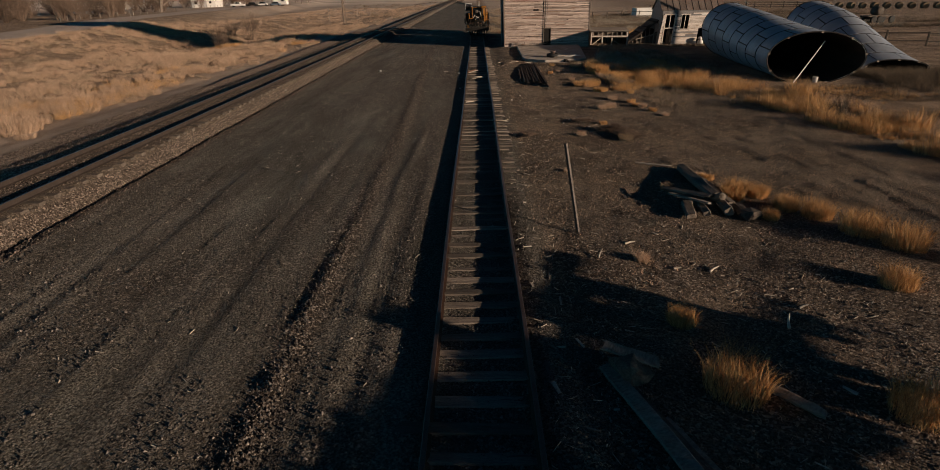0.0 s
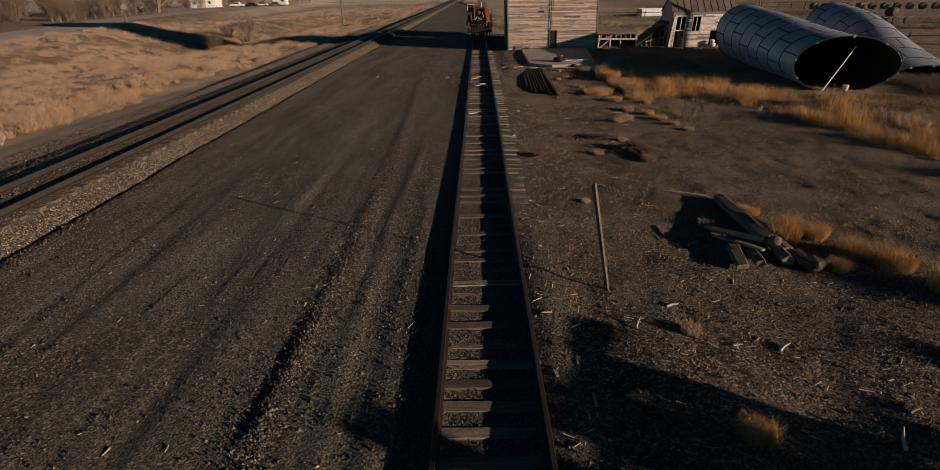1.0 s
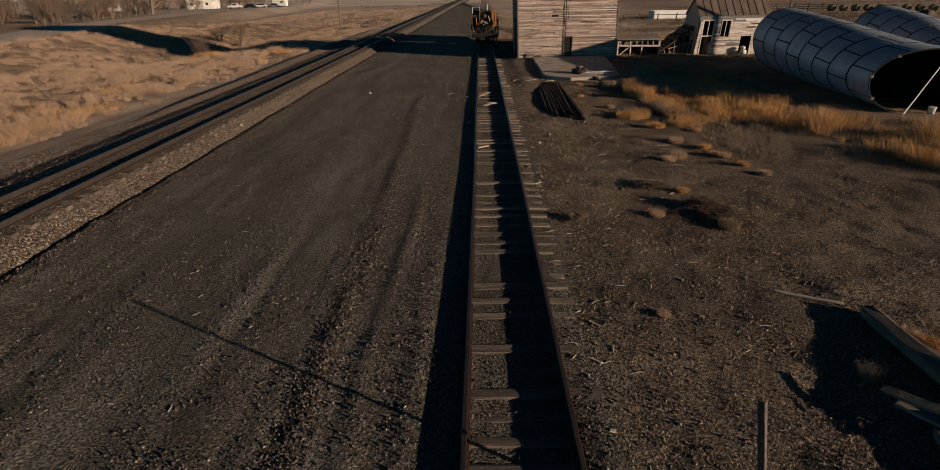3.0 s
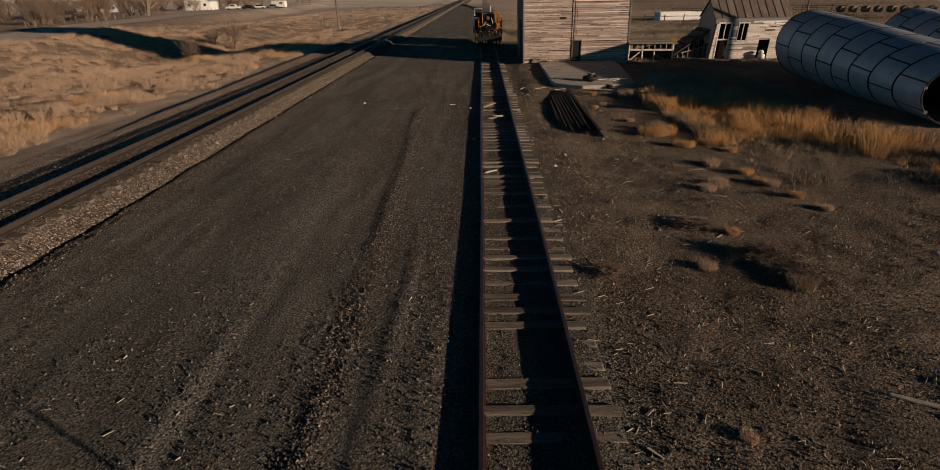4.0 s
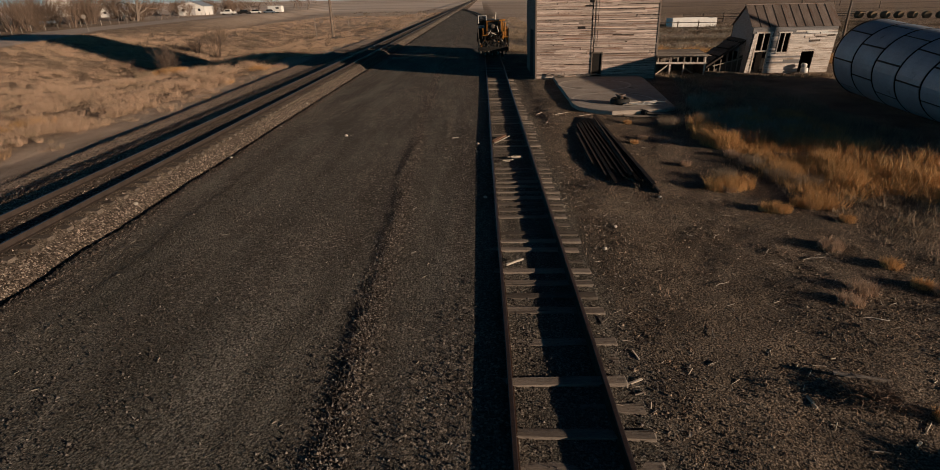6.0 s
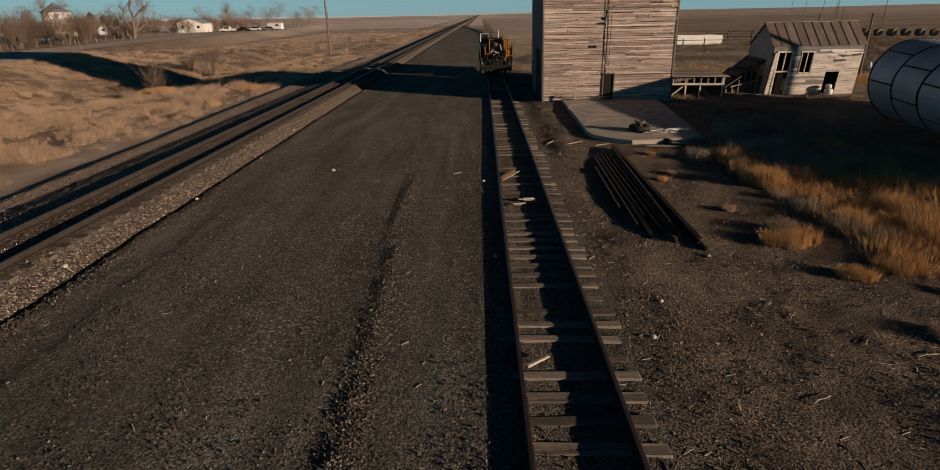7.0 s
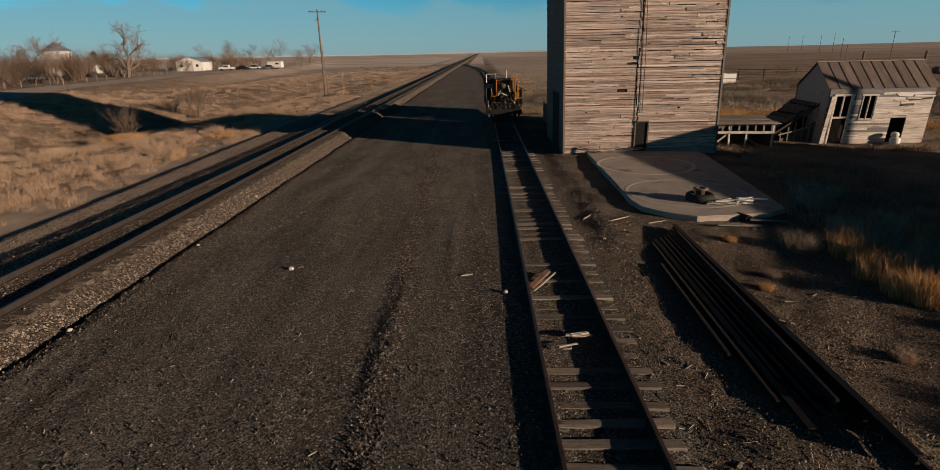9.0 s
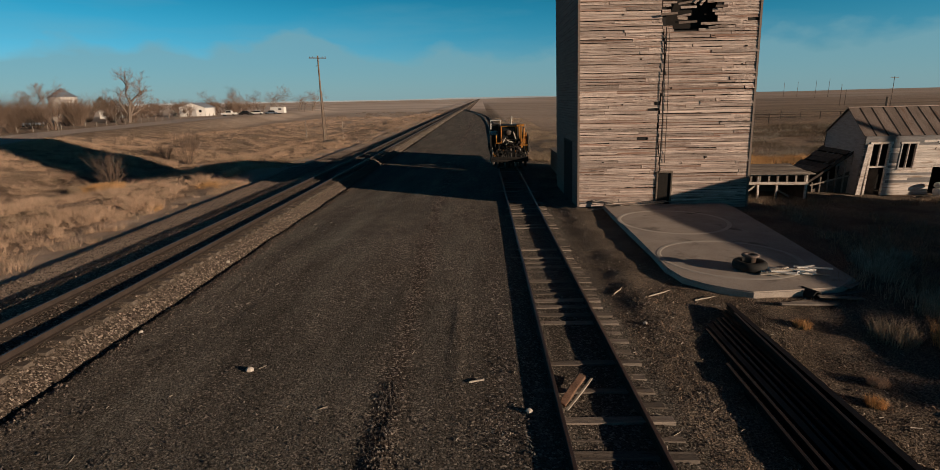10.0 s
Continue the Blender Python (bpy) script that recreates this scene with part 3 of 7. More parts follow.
RUTS = (((13.3, 22.3), (12.44, 20.9), (12.03, 17.7), (12.15, 15.6), (12.05, 13.4)), ((10.0, 26.1), (10.34, 20.6), (10.78, 15.6), (11.2, 12.5)),
        ((9.0, 26.0), (11.0, 21.0), (11.4, 16.0), (11.4, 12.5), (12.0, 5.0)), ((10.2, 27.0), (12.7, 21.8), (12.6, 16.7), (13.0, 14.0), (14.0, 6.0)),
        ((5.0, 31.0), (8.5, 24.5), (9.6, 19.0), (10.0, 13.0), (10.5, 6.0)))


def land(x, y, fine=True):
    """Height of the ground."""
    x, y = np.asarray(x, float), np.asarray(y, float)
    # across the two tracks and the gravel lot
    px = (-20.5, -19.1, -18.75, -18.52, -17.9, -16.7, -14.75, -14.3, -11.9, -11.6, -11.25, -11.13, -11.05, -10.97, -10.6, -9.5, -2.2, -1.35, -0.86, -0.62, 0.62, 0.86, 1.35, 2.1, 4.0)
    pz = (-0.1, -0.04, -0.02, 0.19, 0.18, 0.14, 0.53, 0.58, 0.57, 0.44, 0.20, 0.06, 0.05, 0.19, 0.22, 0.20, 0.11, 0.13, 0.11, 0.072, 0.072, 0.065, 0.035, 0.04, 0.0)
    shift = np.interp(y, (30, 45, 72), (0.9, 0.75, -0.05)) * (1 - step(-17.9, -16.7, x)) * step(-21.5, -20.4, x)
    shift = shift + (0.16 * fnoise(y / 1.3, y * 0 + 8, 3) + 0.1 * fnoise(y / 9, y * 0 + 2, 2)) * np.exp(-(((x + 11.1) / 0.35) ** 4))
    z = np.interp(x - shift, px, pz)
    plain_slope = np.interp(x, (-20.5, -18.4, -16.7), (-0.1, 0.05, 0.13))
    z = np.where(x < -16.7, z + (plain_slope - z) * (1 - step(33, 42, y)) * step(-20.5, -20, x), z)
    fade = step(250, 320, y)
    z = np.where(x > -11, z * (1 - fade), z)
    z = z + 0.09 * np.exp(-((x - 1.15) / 0.35) ** 2) * (1 - step(13, 18, y))
    # ditch and road bank on the far side of the main line
    d = x - (road_x(y) + 5.5)
    bank = 1 - step(0.5, 12.5, d)
    near = step(56, 80, y) * (1 - step(130, 190, y))
    ditch = -(0.15 + 1.45 * near) * np.exp(-((x + 37.5) / 7.0) ** 2) - 0.7 * step(120, 180, y) * step(-25, -34, x) * (1 - bank)
    left = -0.1 + 1.4 * bank + ditch * (1 - bank)
    z = np.where(x < -20.5, left, z)
    z = z + 0.55 * np.exp(-(((x + 20.5) / 2.2) ** 2 + ((y - 76.5) / 2.6) ** 2))
    # right-hand field falls away a little, then swells far off
    z = z - 0.28 * step(8, 24, x) * step(30, 62, y)
    z = z + 0.10 * step(1.5, 2.6, x) * (1 - step(12, 14, x)) * step(42, 46, y) * (1 - step(60, 63, y))
    r = np.hypot(x, y)
    z = z + 10.0 * step(500, 2600, r) * step(-0.15, 0.9, x / (r + 1)) * (0.75 + 0.5 * vnoise(x / 700 + 5, y / 700))
    z = z + 2.4 * fnoise(x / 160, y / 160, 3) * step(150, 420, r) * step(18, 90, np.abs(x + 6))
    if not fine:
        return z
    # relief: windrows, wheel tracks, lumps
    lot = step(-10.7, -10.2, x) * (1 - step(-1.6, -1.3, x)) * (1 - step(200, 300, y))
    w = windrow_x(y) + 0.16 * fnoise(y / 1.3, y * 0 + 3, 3)
    z = z + lot * (0.022 + 0.09 * fnoise(x / 0.4, y / 0.6, 3)) * np.exp(-((x - w) / 0.22) ** 2) * (1 - step(38, 44, y))
    z = z + lot * 0.035 * np.exp(-((x + 2.35 + 0.3 * fnoise(y / 4, y * 0, 2)) / 0.14) ** 2) * (1 - step(22, 27, y))
    z = z + lot * 0.028 * np.exp(-((x + 2.78 + 0.15 * fnoise(y / 3, y * 0 + 9, 2)) / 0.10) ** 2) * step(36, 41, y) * step(0.38, 0.6, vnoise(y / 2.5, y * 0 + 4))
    s = x + 0.05 * y
    z = z + lot * (0.046 * fnoise(x / 0.33, y / 9.0, 3) + 0.03 * fnoise(s / 1.3, y / 14.0, 2)) * (0.45 + 1.1 * (1 - step(9, 28, y)))
    for rx in (-6.35, -7.4, -5.3, -8.7):
        z = z + lot * 0.035 * np.exp(-((x - rx + 0.12 * fnoise(y / 2.5, y * 0 + rx, 3)) / 0.07) ** 2) * (1 - step(10, 16, y)) * step(0.3, 0.55, vnoise(y / 1.8, y * 0 + rx))
    z = z + lot * 0.026 * np.exp(-((s + 7.6 + 0.25 * fnoise(y / 6, y * 0 + 2, 2)) / 0.13) ** 2) * (1 - step(16, 24, y))
    z = z + lot * (0.02 + 0.05 * fnoise(x / 0.5, y / 1.5, 3)) * np.exp(-((x + 9.35 + 0.2 * fnoise(y / 5, y * 0 + 6, 2)) / 0.12) ** 2) * step(20, 30, y)
    right = step(1.3, 2.2, x) * (1 - step(60, 90, x)) * step(-5, 0, y) * (1 - step(70, 110, y))
    z = z + right * (0.09 * fnoise(x / 0.6, y / 0.6, 4) + 0.12 * fnoise(x / 3.5, y / 3.5, 3))
    for line in RUTS:
        ly, lx = [p[1] for p in line][::-1], [p[0] for p in line][::-1]
        dx = x - np.interp(y, ly, lx)
        on = (y > ly[0]) & (y < ly[-1])
        tread = 0.5 + 0.5 * np.sign(np.sin(y * 2 * math.pi / 0.3 + np.sign(dx) * 1.2))
        z = z + on * np.where(np.abs(dx) < 0.26, -0.014 + 0.012 * tread, 0) + on * 0.012 * np.exp(-((np.abs(dx) - 0.36) / 0.1) ** 2)
    edge = np.exp(-(((x + 12.9) / 4.6) ** 4))
    z = z + edge * 0.05 * fnoise(x / 0.22, y / 0.22, 3) * np.where((x < -14.3) | (x > -11.75), 1.2, 0.6)
    wild = (1 - step(-21, -19, x)) * (1 - step(90, 140, -x))
    z = z + wild * (0.14 * fnoise(x / 1.1, y / 1.1, 4) + 0.25 * fnoise(x / 7, y / 7, 3)) * np.where(d < 0.5, 0.08, 1)
    z = z + 0.025 * fnoise(x / 0.3, y / 0.3, 2) * (np.abs(x) < 1.3)
    return z


def gz(x, y):
    return float(land(x, y, False))


def spaced(*runs):
    out = []
    for a, b, stepsize in runs:
        out.append(np.arange(a, b, stepsize))
    return np.concatenate(out)


gx = np.concatenate([-np.geomspace(4700, 92, 46), spaced((-90, -48, 0.9), (-48, -21, 0.5), (-21, -12.1, 0.17), (-12.1, -10.3, 0.065), (-10.3, 5, 0.125), (5, 16, 0.17), (16, 34, 0.5), (34, 70, 1.2)), np.geomspace(71, 4700, 46)])
gy = np.concatenate([-np.geomspace(1500, 12, 16), spaced((-10, 3, 0.6), (3, 34, 0.15), (34, 62, 0.22), (62, 110, 0.5), (110, 200, 1.5)), np.geomspace(202, 4700, 70)])
GX, GY = np.meshgrid(gx, gy)
GZ = land(GX, GY)
nx, ny = len(gx), len(gy)
idx = np.arange(nx * ny).reshape(ny, nx)
quads = np.stack([idx[:-1, :-1], idx[:-1, 1:], idx[1:, 1:], idx[1:, :-1]], -1).reshape(-1, 4)
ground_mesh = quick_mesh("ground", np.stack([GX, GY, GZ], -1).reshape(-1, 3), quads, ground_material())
ground_mesh.shade_smooth()
# what covers the ground: straw, gravel, tar
road_d = np.abs(GX - road_x(GY))
on_road = 1 - step(4.8, 5.8, road_d)
lot_m = step(-11.2, -10.9, GX) * (1 - step(1.2, 1.8, GX - siding_x(GY))) * (1 - step(300, 335, GY))
ballast = step(-19.0, -17.6, GX + 0.6 * fnoise(GX / 2, GY / 2)) * (1 - step(-11.1, -10.95, GX))
stony = lot_m * (0.18 + 0.9 * fnoise(GX / 1.5, GY / 5, 4) + 0.75 * np.exp(-((GX - windrow_x(GY)) / 0.28) ** 2) + 0.2 * np.exp(-((GX + 1.7) / 0.35) ** 2) + 0.3 * step(20, 40, GY))
rightstone = step(1.2, 2, GX) * (1 - step(10, 30, GX)) * (0.22 + 1.0 * fnoise(GX / 2, GY / 2, 4) - 0.28 * step(15, 24, GY + 0.6 * GX) + 0.34 * (1 - step(13, 18, GY + 0.2 * GX))) * (1 - step(40, 60, GY))
gravel = np.clip(np.maximum(np.maximum(stony, ballast * 0.95), rightstone), 0, 1)
wild_l = (1 - step(-22.4, -20.2, GX + 2.2 * fnoise(GX / 1.8, GY / 1.8))) * (1 - on_road)
wild_r = step(0.05, 0.35, fnoise(GX / 5, GY / 5, 4) + 0.02 * (GX - 9) - 0.25 * (GY < 30) * (GX < 14)) * (GX > 5)
outer = step(34, 44, GX) + step(335, 360, GY) + step(105, 130, GY) * (GX > 4)
straw_m = np.clip(wild_l + wild_r * 0.8 + outer + 0.16 * step(2, 4, GX) * np.clip(0.6 + 2.2 * fnoise(GX / 1.1, GY / 1.1, 4), 0, 1), 0, 1)
gravel = np.where(GX < -16.2, gravel * 0.8, np.where((GX > -12.2) & (GX < -11.6), gravel * 0.35, gravel))
lip = np.exp(-(((GX + 11.05) / 0.42) ** 4)) * (GY < 300)
gravel = np.maximum(gravel, lip * (0.6 + 0.8 * fnoise(GX / 0.8, GY / 1.6, 3)))
straw_m = np.maximum(straw_m, 0.85 * (1 - step(-18.9, -18.2, GX + 0.8 * fnoise(GX / 1.5, GY / 1.5))) * (GX > -23))
straw_m = np.maximum(straw_m, 0.5 * step(-19, -18.4, GX) * (1 - step(-16.6, -16.2, GX)))
straw_m = np.where((GX > -16.2) & (GX < -11) & (GY < 2000), 0, straw_m)
farness = step(150, 380, np.hypot(GX, GY)) * np.where((np.abs(GX + 13) < 5) | (lot_m > 0.3), 0, 1) * (1 - on_road)
zone = np.stack([straw_m, gravel, on_road, np.ones_like(GX)], -1).reshape(-1, 4).astype(np.float32)
attr = ground_mesh.color_attributes.new("zone", "FLOAT_COLOR", "POINT")
attr.data.foreach_set("color", zone.ravel())
fattr = ground_mesh.attributes.new("far", "FLOAT", "POINT")
fattr.data.foreach_set("value", farness.ravel().astype(np.float32))
lattr = ground_mesh.attributes.new("lot", "FLOAT", "POINT")
lattr.data.foreach_set("value", lot_m.ravel().astype(np.float32))
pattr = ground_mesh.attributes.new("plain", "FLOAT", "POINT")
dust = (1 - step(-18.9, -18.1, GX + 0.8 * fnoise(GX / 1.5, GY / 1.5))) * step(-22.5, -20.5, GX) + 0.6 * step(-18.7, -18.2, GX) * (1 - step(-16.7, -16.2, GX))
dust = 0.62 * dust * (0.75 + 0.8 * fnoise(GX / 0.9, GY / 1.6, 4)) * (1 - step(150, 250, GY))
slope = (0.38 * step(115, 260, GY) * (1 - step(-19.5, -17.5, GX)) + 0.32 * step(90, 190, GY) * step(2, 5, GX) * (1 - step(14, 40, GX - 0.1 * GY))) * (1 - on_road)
# far ground pales with distance, a haze put into its colour
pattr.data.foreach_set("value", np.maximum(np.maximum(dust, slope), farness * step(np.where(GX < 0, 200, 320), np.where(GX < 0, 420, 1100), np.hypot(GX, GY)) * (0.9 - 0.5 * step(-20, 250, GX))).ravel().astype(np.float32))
ground = tagged(new("ground", ground_mesh), "brown prairie ground of dirt, gravel and dry grass", "ground", kind="structure")


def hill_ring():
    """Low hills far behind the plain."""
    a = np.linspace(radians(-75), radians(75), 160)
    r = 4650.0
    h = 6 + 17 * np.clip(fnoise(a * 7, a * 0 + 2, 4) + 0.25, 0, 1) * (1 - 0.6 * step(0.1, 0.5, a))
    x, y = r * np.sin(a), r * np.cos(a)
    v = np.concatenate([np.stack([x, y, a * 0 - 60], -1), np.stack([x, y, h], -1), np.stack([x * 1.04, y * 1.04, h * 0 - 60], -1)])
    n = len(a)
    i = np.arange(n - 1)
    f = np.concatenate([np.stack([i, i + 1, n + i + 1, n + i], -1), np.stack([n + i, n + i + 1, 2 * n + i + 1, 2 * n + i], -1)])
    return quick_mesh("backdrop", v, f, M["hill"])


tagged(new("backdrop", hill_ring()), "low hills along the horizon, tinted blue-grey for haze", "hills", kind="structure")

# ---- tracks ----


def rail_section(head):
    """Half the outline of a rail, foot at z = 0."""
    return [(-0.07, 0), (0.07, 0), (0.07, 0.012), (0.012, 0.03), (0.010, 0.125), (0.036, 0.135), (0.036, 0.168), (0.028, 0.172), (-0.028, 0.172), (-0.036, 0.168), (-0.036, 0.135), (-0.010, 0.125), (-0.012, 0.03), (-0.07, 0.012)]


def rail_mesh(name, line, body, head, scale=1.0):
    """A rail along points (x, y, z of its foot); the running surface takes the head material."""
    prof = rail_section(head)
    verts, faces, n = [], [], len(prof)
    pts = [Vector(p) for p in line]
    for i, p in enumerate(pts):
        d = (pts[min(i + 1, len(pts) - 1)] - pts[max(i - 1, 0)]).normalized()
        side = d.cross(Vector((0, 0, 1))).normalized()
        for u, w in prof:
            verts.append(tuple(p + side * u * scale + Vector((0, 0, w * scale))))
    for i in range(len(pts) - 1):
        for k in range(n):
            k2 = (k + 1) % n
            faces.append([i * n + k, (i + 1) * n + k, (i + 1) * n + k2, i * n + k2])
    faces.append(list(range(n)))
    faces.append([(len(pts) - 1) * n + k for k in reversed(range(n))])
    me = bpy.data.meshes.new(name)
    me.from_pydata(verts, [], faces)
    me.materials.append(body)
    me.materials.append(head)
    for i in range(len(pts) - 1):
        for k in (6, 7, 8):
            me.polygons[i * n + k].material_index = 1
    me.update()
    return me


siding = thing("siding_track", "old rusty siding track on weathered wooden ties", "railway track", kind="structure")
ys = np.concatenate([np.arange(-40, 150, 6.0), np.arange(150, 336, 4.0)])
for off in (-0.75, 0.75):
    line = []
    for y in ys:
        x = siding_x(y) + off + 0.012 * math.sin(y * 0.31) + 0.008 * math.sin(y * 0.83 + off)
        line.append((x, y, 0.082 + 0.006 * math.sin(y * 0.21 + off) if y < 200 else 0.10))
    part("rail", rail_mesh("rail", line, M["rail"], M["rail_head"]), None, siding)


def tie_mesh(seed):
    random.seed(seed)
    s = Shape()
    s.box((2.5 + random.uniform(-0.12, 0.1), 0.215 + random.uniform(-0.02, 0.015), 0.17), None, 0.012, 0.015)
    return s.mesh("tie", M["tie"])


tie_kinds = [tie_mesh(k) for k in range(9)]
random.seed(3)
y = -2.0
while y < 108:
    low = random.random() < 0.5
    x = random.uniform(-0.07, 0.07)
    z = -0.085 + (0.066 if low else 0.098) + random.uniform(-0.008, 0.008)
    if y < 9:
        z = 0.008
    part("tie", random.choice(tie_kinds), None, siding, m=pose(x, y, z, random.uniform(-1.5, 1.5), random.uniform(-0.9, 0.9), random.uniform(-1.6, 1.6)))
    y += random.uniform(0.48, 0.62)

main = thing("main_track", "straight main line track on a raised ballast bed", "railway track", kind="structure")
ys = np.concatenate([np.arange(-60, 300, 12.0), np.geomspace(310, 3600, 26)])
for off in (-0.75, 0.75):
    part("rail", rail_mesh("rail", [(-13.0 + off, y, 0.585) for y in ys], M["main_rail"], M["main_head"]), None, main)
flat_tie = Shape().box((2.6, 0.24, 0.2), None, 0.004, 0.012).mesh("tie", M["dark_wood"])
for k in range(190):
    part("tie", flat_tie, None, main, m=pose(-13.0 + 0.02 * math.sin(k * 3.1), 2 + k * 0.61, 0.474 + 0.008 * math.sin(k * 1.7), 0, 0, 0.5 * math.sin(k * 2.3)))

# ---- stones and litter ----


def stones(name, x, y, size, material=None):
    """Angular stones scattered at the given places, joined."""
    n = len(x)
    base = np.array([(1, 0, -0.4), (-1, 0, -0.4), (0, 1, -0.4), (0, -1, -0.4), (0.2, 0.1, 0.95)], float)
    tri = np.array([(0, 2, 4), (2, 1, 4), (1, 3, 4), (3, 0, 4)])
    v = base[None] * (0.6 + 0.8 * rng.random((n, 5, 1))) * size[:, None, None] * (0.6 + 0.7 * rng.random((n, 1, 3)))
    v[:, 4, :2] += size[:, None] * rng.normal(0, 0.35, (n, 2))
    t = rng.random(n) * 6.283
    c, s = np.cos(t)[:, None], np.sin(t)[:, None]
    vx, vy = v[..., 0] * c - v[..., 1] * s, v[..., 0] * s + v[..., 1] * c
    z = land(x, y) + size * 0.15
    out = np.stack([vx + x[:, None], vy + y[:, None], v[..., 2] + z[:, None]], -1).reshape(-1, 3)
    faces = (tri[None] + 5 * np.arange(n)[:, None, None]).reshape(-1, 3)
    return tagged(new(name, quick_mesh(name, out, faces, material or M["stone"])), "", "gravel", kind="stuff")


def scatter(n, x0, x1, y0, y1, near=1.6):
    """Random places, denser towards the start of the walk."""
    return x0 + (x1 - x0) * rng.random(n), y0 + (y1 - y0) * rng.random(n) ** near


def clumped(x, y, scale, keep):
    k = vnoise(x / scale, y / scale) + 0.25 * rng.random(len(x)) > keep
    return x[k], y[k]


sx, sy = scatter(80000, -10.9, -1.2, 3.5, 50, 1.3)
sx, sy = clumped(sx, sy, 0.9, 0.5)
stones("lot_gravel", sx, sy, 0.009 + 0.024 * rng.random(len(sx)) ** 2.5)["label"] = "loose dark gravel over the lot"
sy = 3.5 + 38 * rng.random(14000)
sx = windrow_x(sy) + 0.19 * rng.standard_normal(len(sy))
sy2 = 3.5 + 24 * rng.random(2600)
sx2 = -1.75 + 0.3 * rng.standard_normal(len(sy2))
sx, sy = np.concatenate([sx, sx2]), np.concatenate([sy, sy2])
k = sx < -1.25
stones("windrow_gravel", sx[k], sy[k], 0.011 + 0.024 * rng.random(int(k.sum())) ** 2)["label"] = "coarse gravel left in a low windrow"
sx, sy = scatter(46000, -11.72, -10.5, 10, 95, 1.3)
keep = rng.random(len(sx)) < np.where(sx > -11.0, 0.35, 0.9)
sx, sy = sx[keep], sy[keep]
sx2, sy2 = scatter(34000, -18.4, -15.2, 18, 95, 1.2)
sx3, sy3 = scatter(14000, -14.2, -11.8, 14, 85, 1.2)
sx, sy = np.concatenate([sx, sx2, sx3]), np.concatenate([sy, sy2, sy3])
stones("track_ballast", sx, sy, np.where(sx < -15, 0.018, 0.013) + 0.026 * rng.random(len(sx)) ** 2, M["stone_pale"])["label"] = "crushed stone ballast along the main line"
sx, sy = scatter(11000, -0.68, 0.68, 3.5, 60, 1.3)
sx2, sy2 = scatter(13000, 0.82, 2.6, 3.5, 60, 1.3)
sx, sy = np.concatenate([sx, sx2]), np.concatenate([sy, sy2])
stones("siding_gravel", sx, sy, 0.010 + 0.02 * rng.random(len(sx)) ** 2)["label"] = "dirt and gravel between old ties"
sx, sy = scatter(104000, 1.3, 12, 3.5, 50, 1.15)
sx, sy = clumped(sx, sy, 1.4, 0.42)
near_y = sy + 1.5 * rng.random(len(sy)) < 15
for name, k, mt, words in (("field_gravel", near_y, "stone", "dark small stones on bare dirt"), ("field_clods", ~near_y, "clod", "small brown clods on bare dirt")):
    stones(name, sx[k], sy[k], 0.011 + 0.022 * rng.random(int(k.sum())) ** 3, M[mt])["label"] = words


def sticks(name, x, y, length, thick, material, label, category):
    """Thin splinters lying on the ground, joined."""
    n = len(x)
    t = rng.random(n) * 3.1416
    ux, uy = np.cos(t), np.sin(t)
    z = land(x, y)
    v = np.zeros((n, 6, 3))
    for e, sgn in ((0, -1), (3, 1)):
        for j, (a, b) in enumerate(((-1, 0), (1, 0), (0, 1.3))):
            v[:, e + j, 0] = x + sgn * ux * length / 2 - uy * a * thick
            v[:, e + j, 1] = y + sgn * uy * length / 2 + ux * a * thick
            v[:, e + j, 2] = z + 0.004 + b * thick + 0.02 * (sgn > 0) * rng.random(n)
    f = np.array([(0, 3, 5, 2), (1, 2, 5, 4), (0, 1, 4, 3)])
    faces = (f[None] + 6 * np.arange(n)[:, None, None]).reshape(-1, 4)
    tagged(new(name, quick_mesh(name, v.reshape(-1, 3), faces, material)), label, category, kind="stuff")


sx, sy = scatter(1900, 0.85, 7.5, 3.5, 46, 1.3)
k = (vnoise(sx / 1.5 + 8, sy / 1.5) > 0.45) | (sx < 1.9)
sx, sy = sx[k], sy[k]
sticks("wood_splinters", sx, sy, 0.04 + 0.2 * rng.random(len(sx)) ** 3, 0.004 + 0.006 * rng.random(len(sx)) ** 2, M["pale_wood"], "pale dry splinters strewn over dirt", "splinters")
sx, sy = scatter(260, -10.5, -1.3, 4, 60, 1.2)
sticks("lot_splinters", sx, sy, 0.05 + 0.12 * rng.random(len(sx)) ** 2, 0.007 + 0.004 * rng.random(len(sx)), M["pale_wood"], "pale splinters scattered on the gravel lot", "splinters")

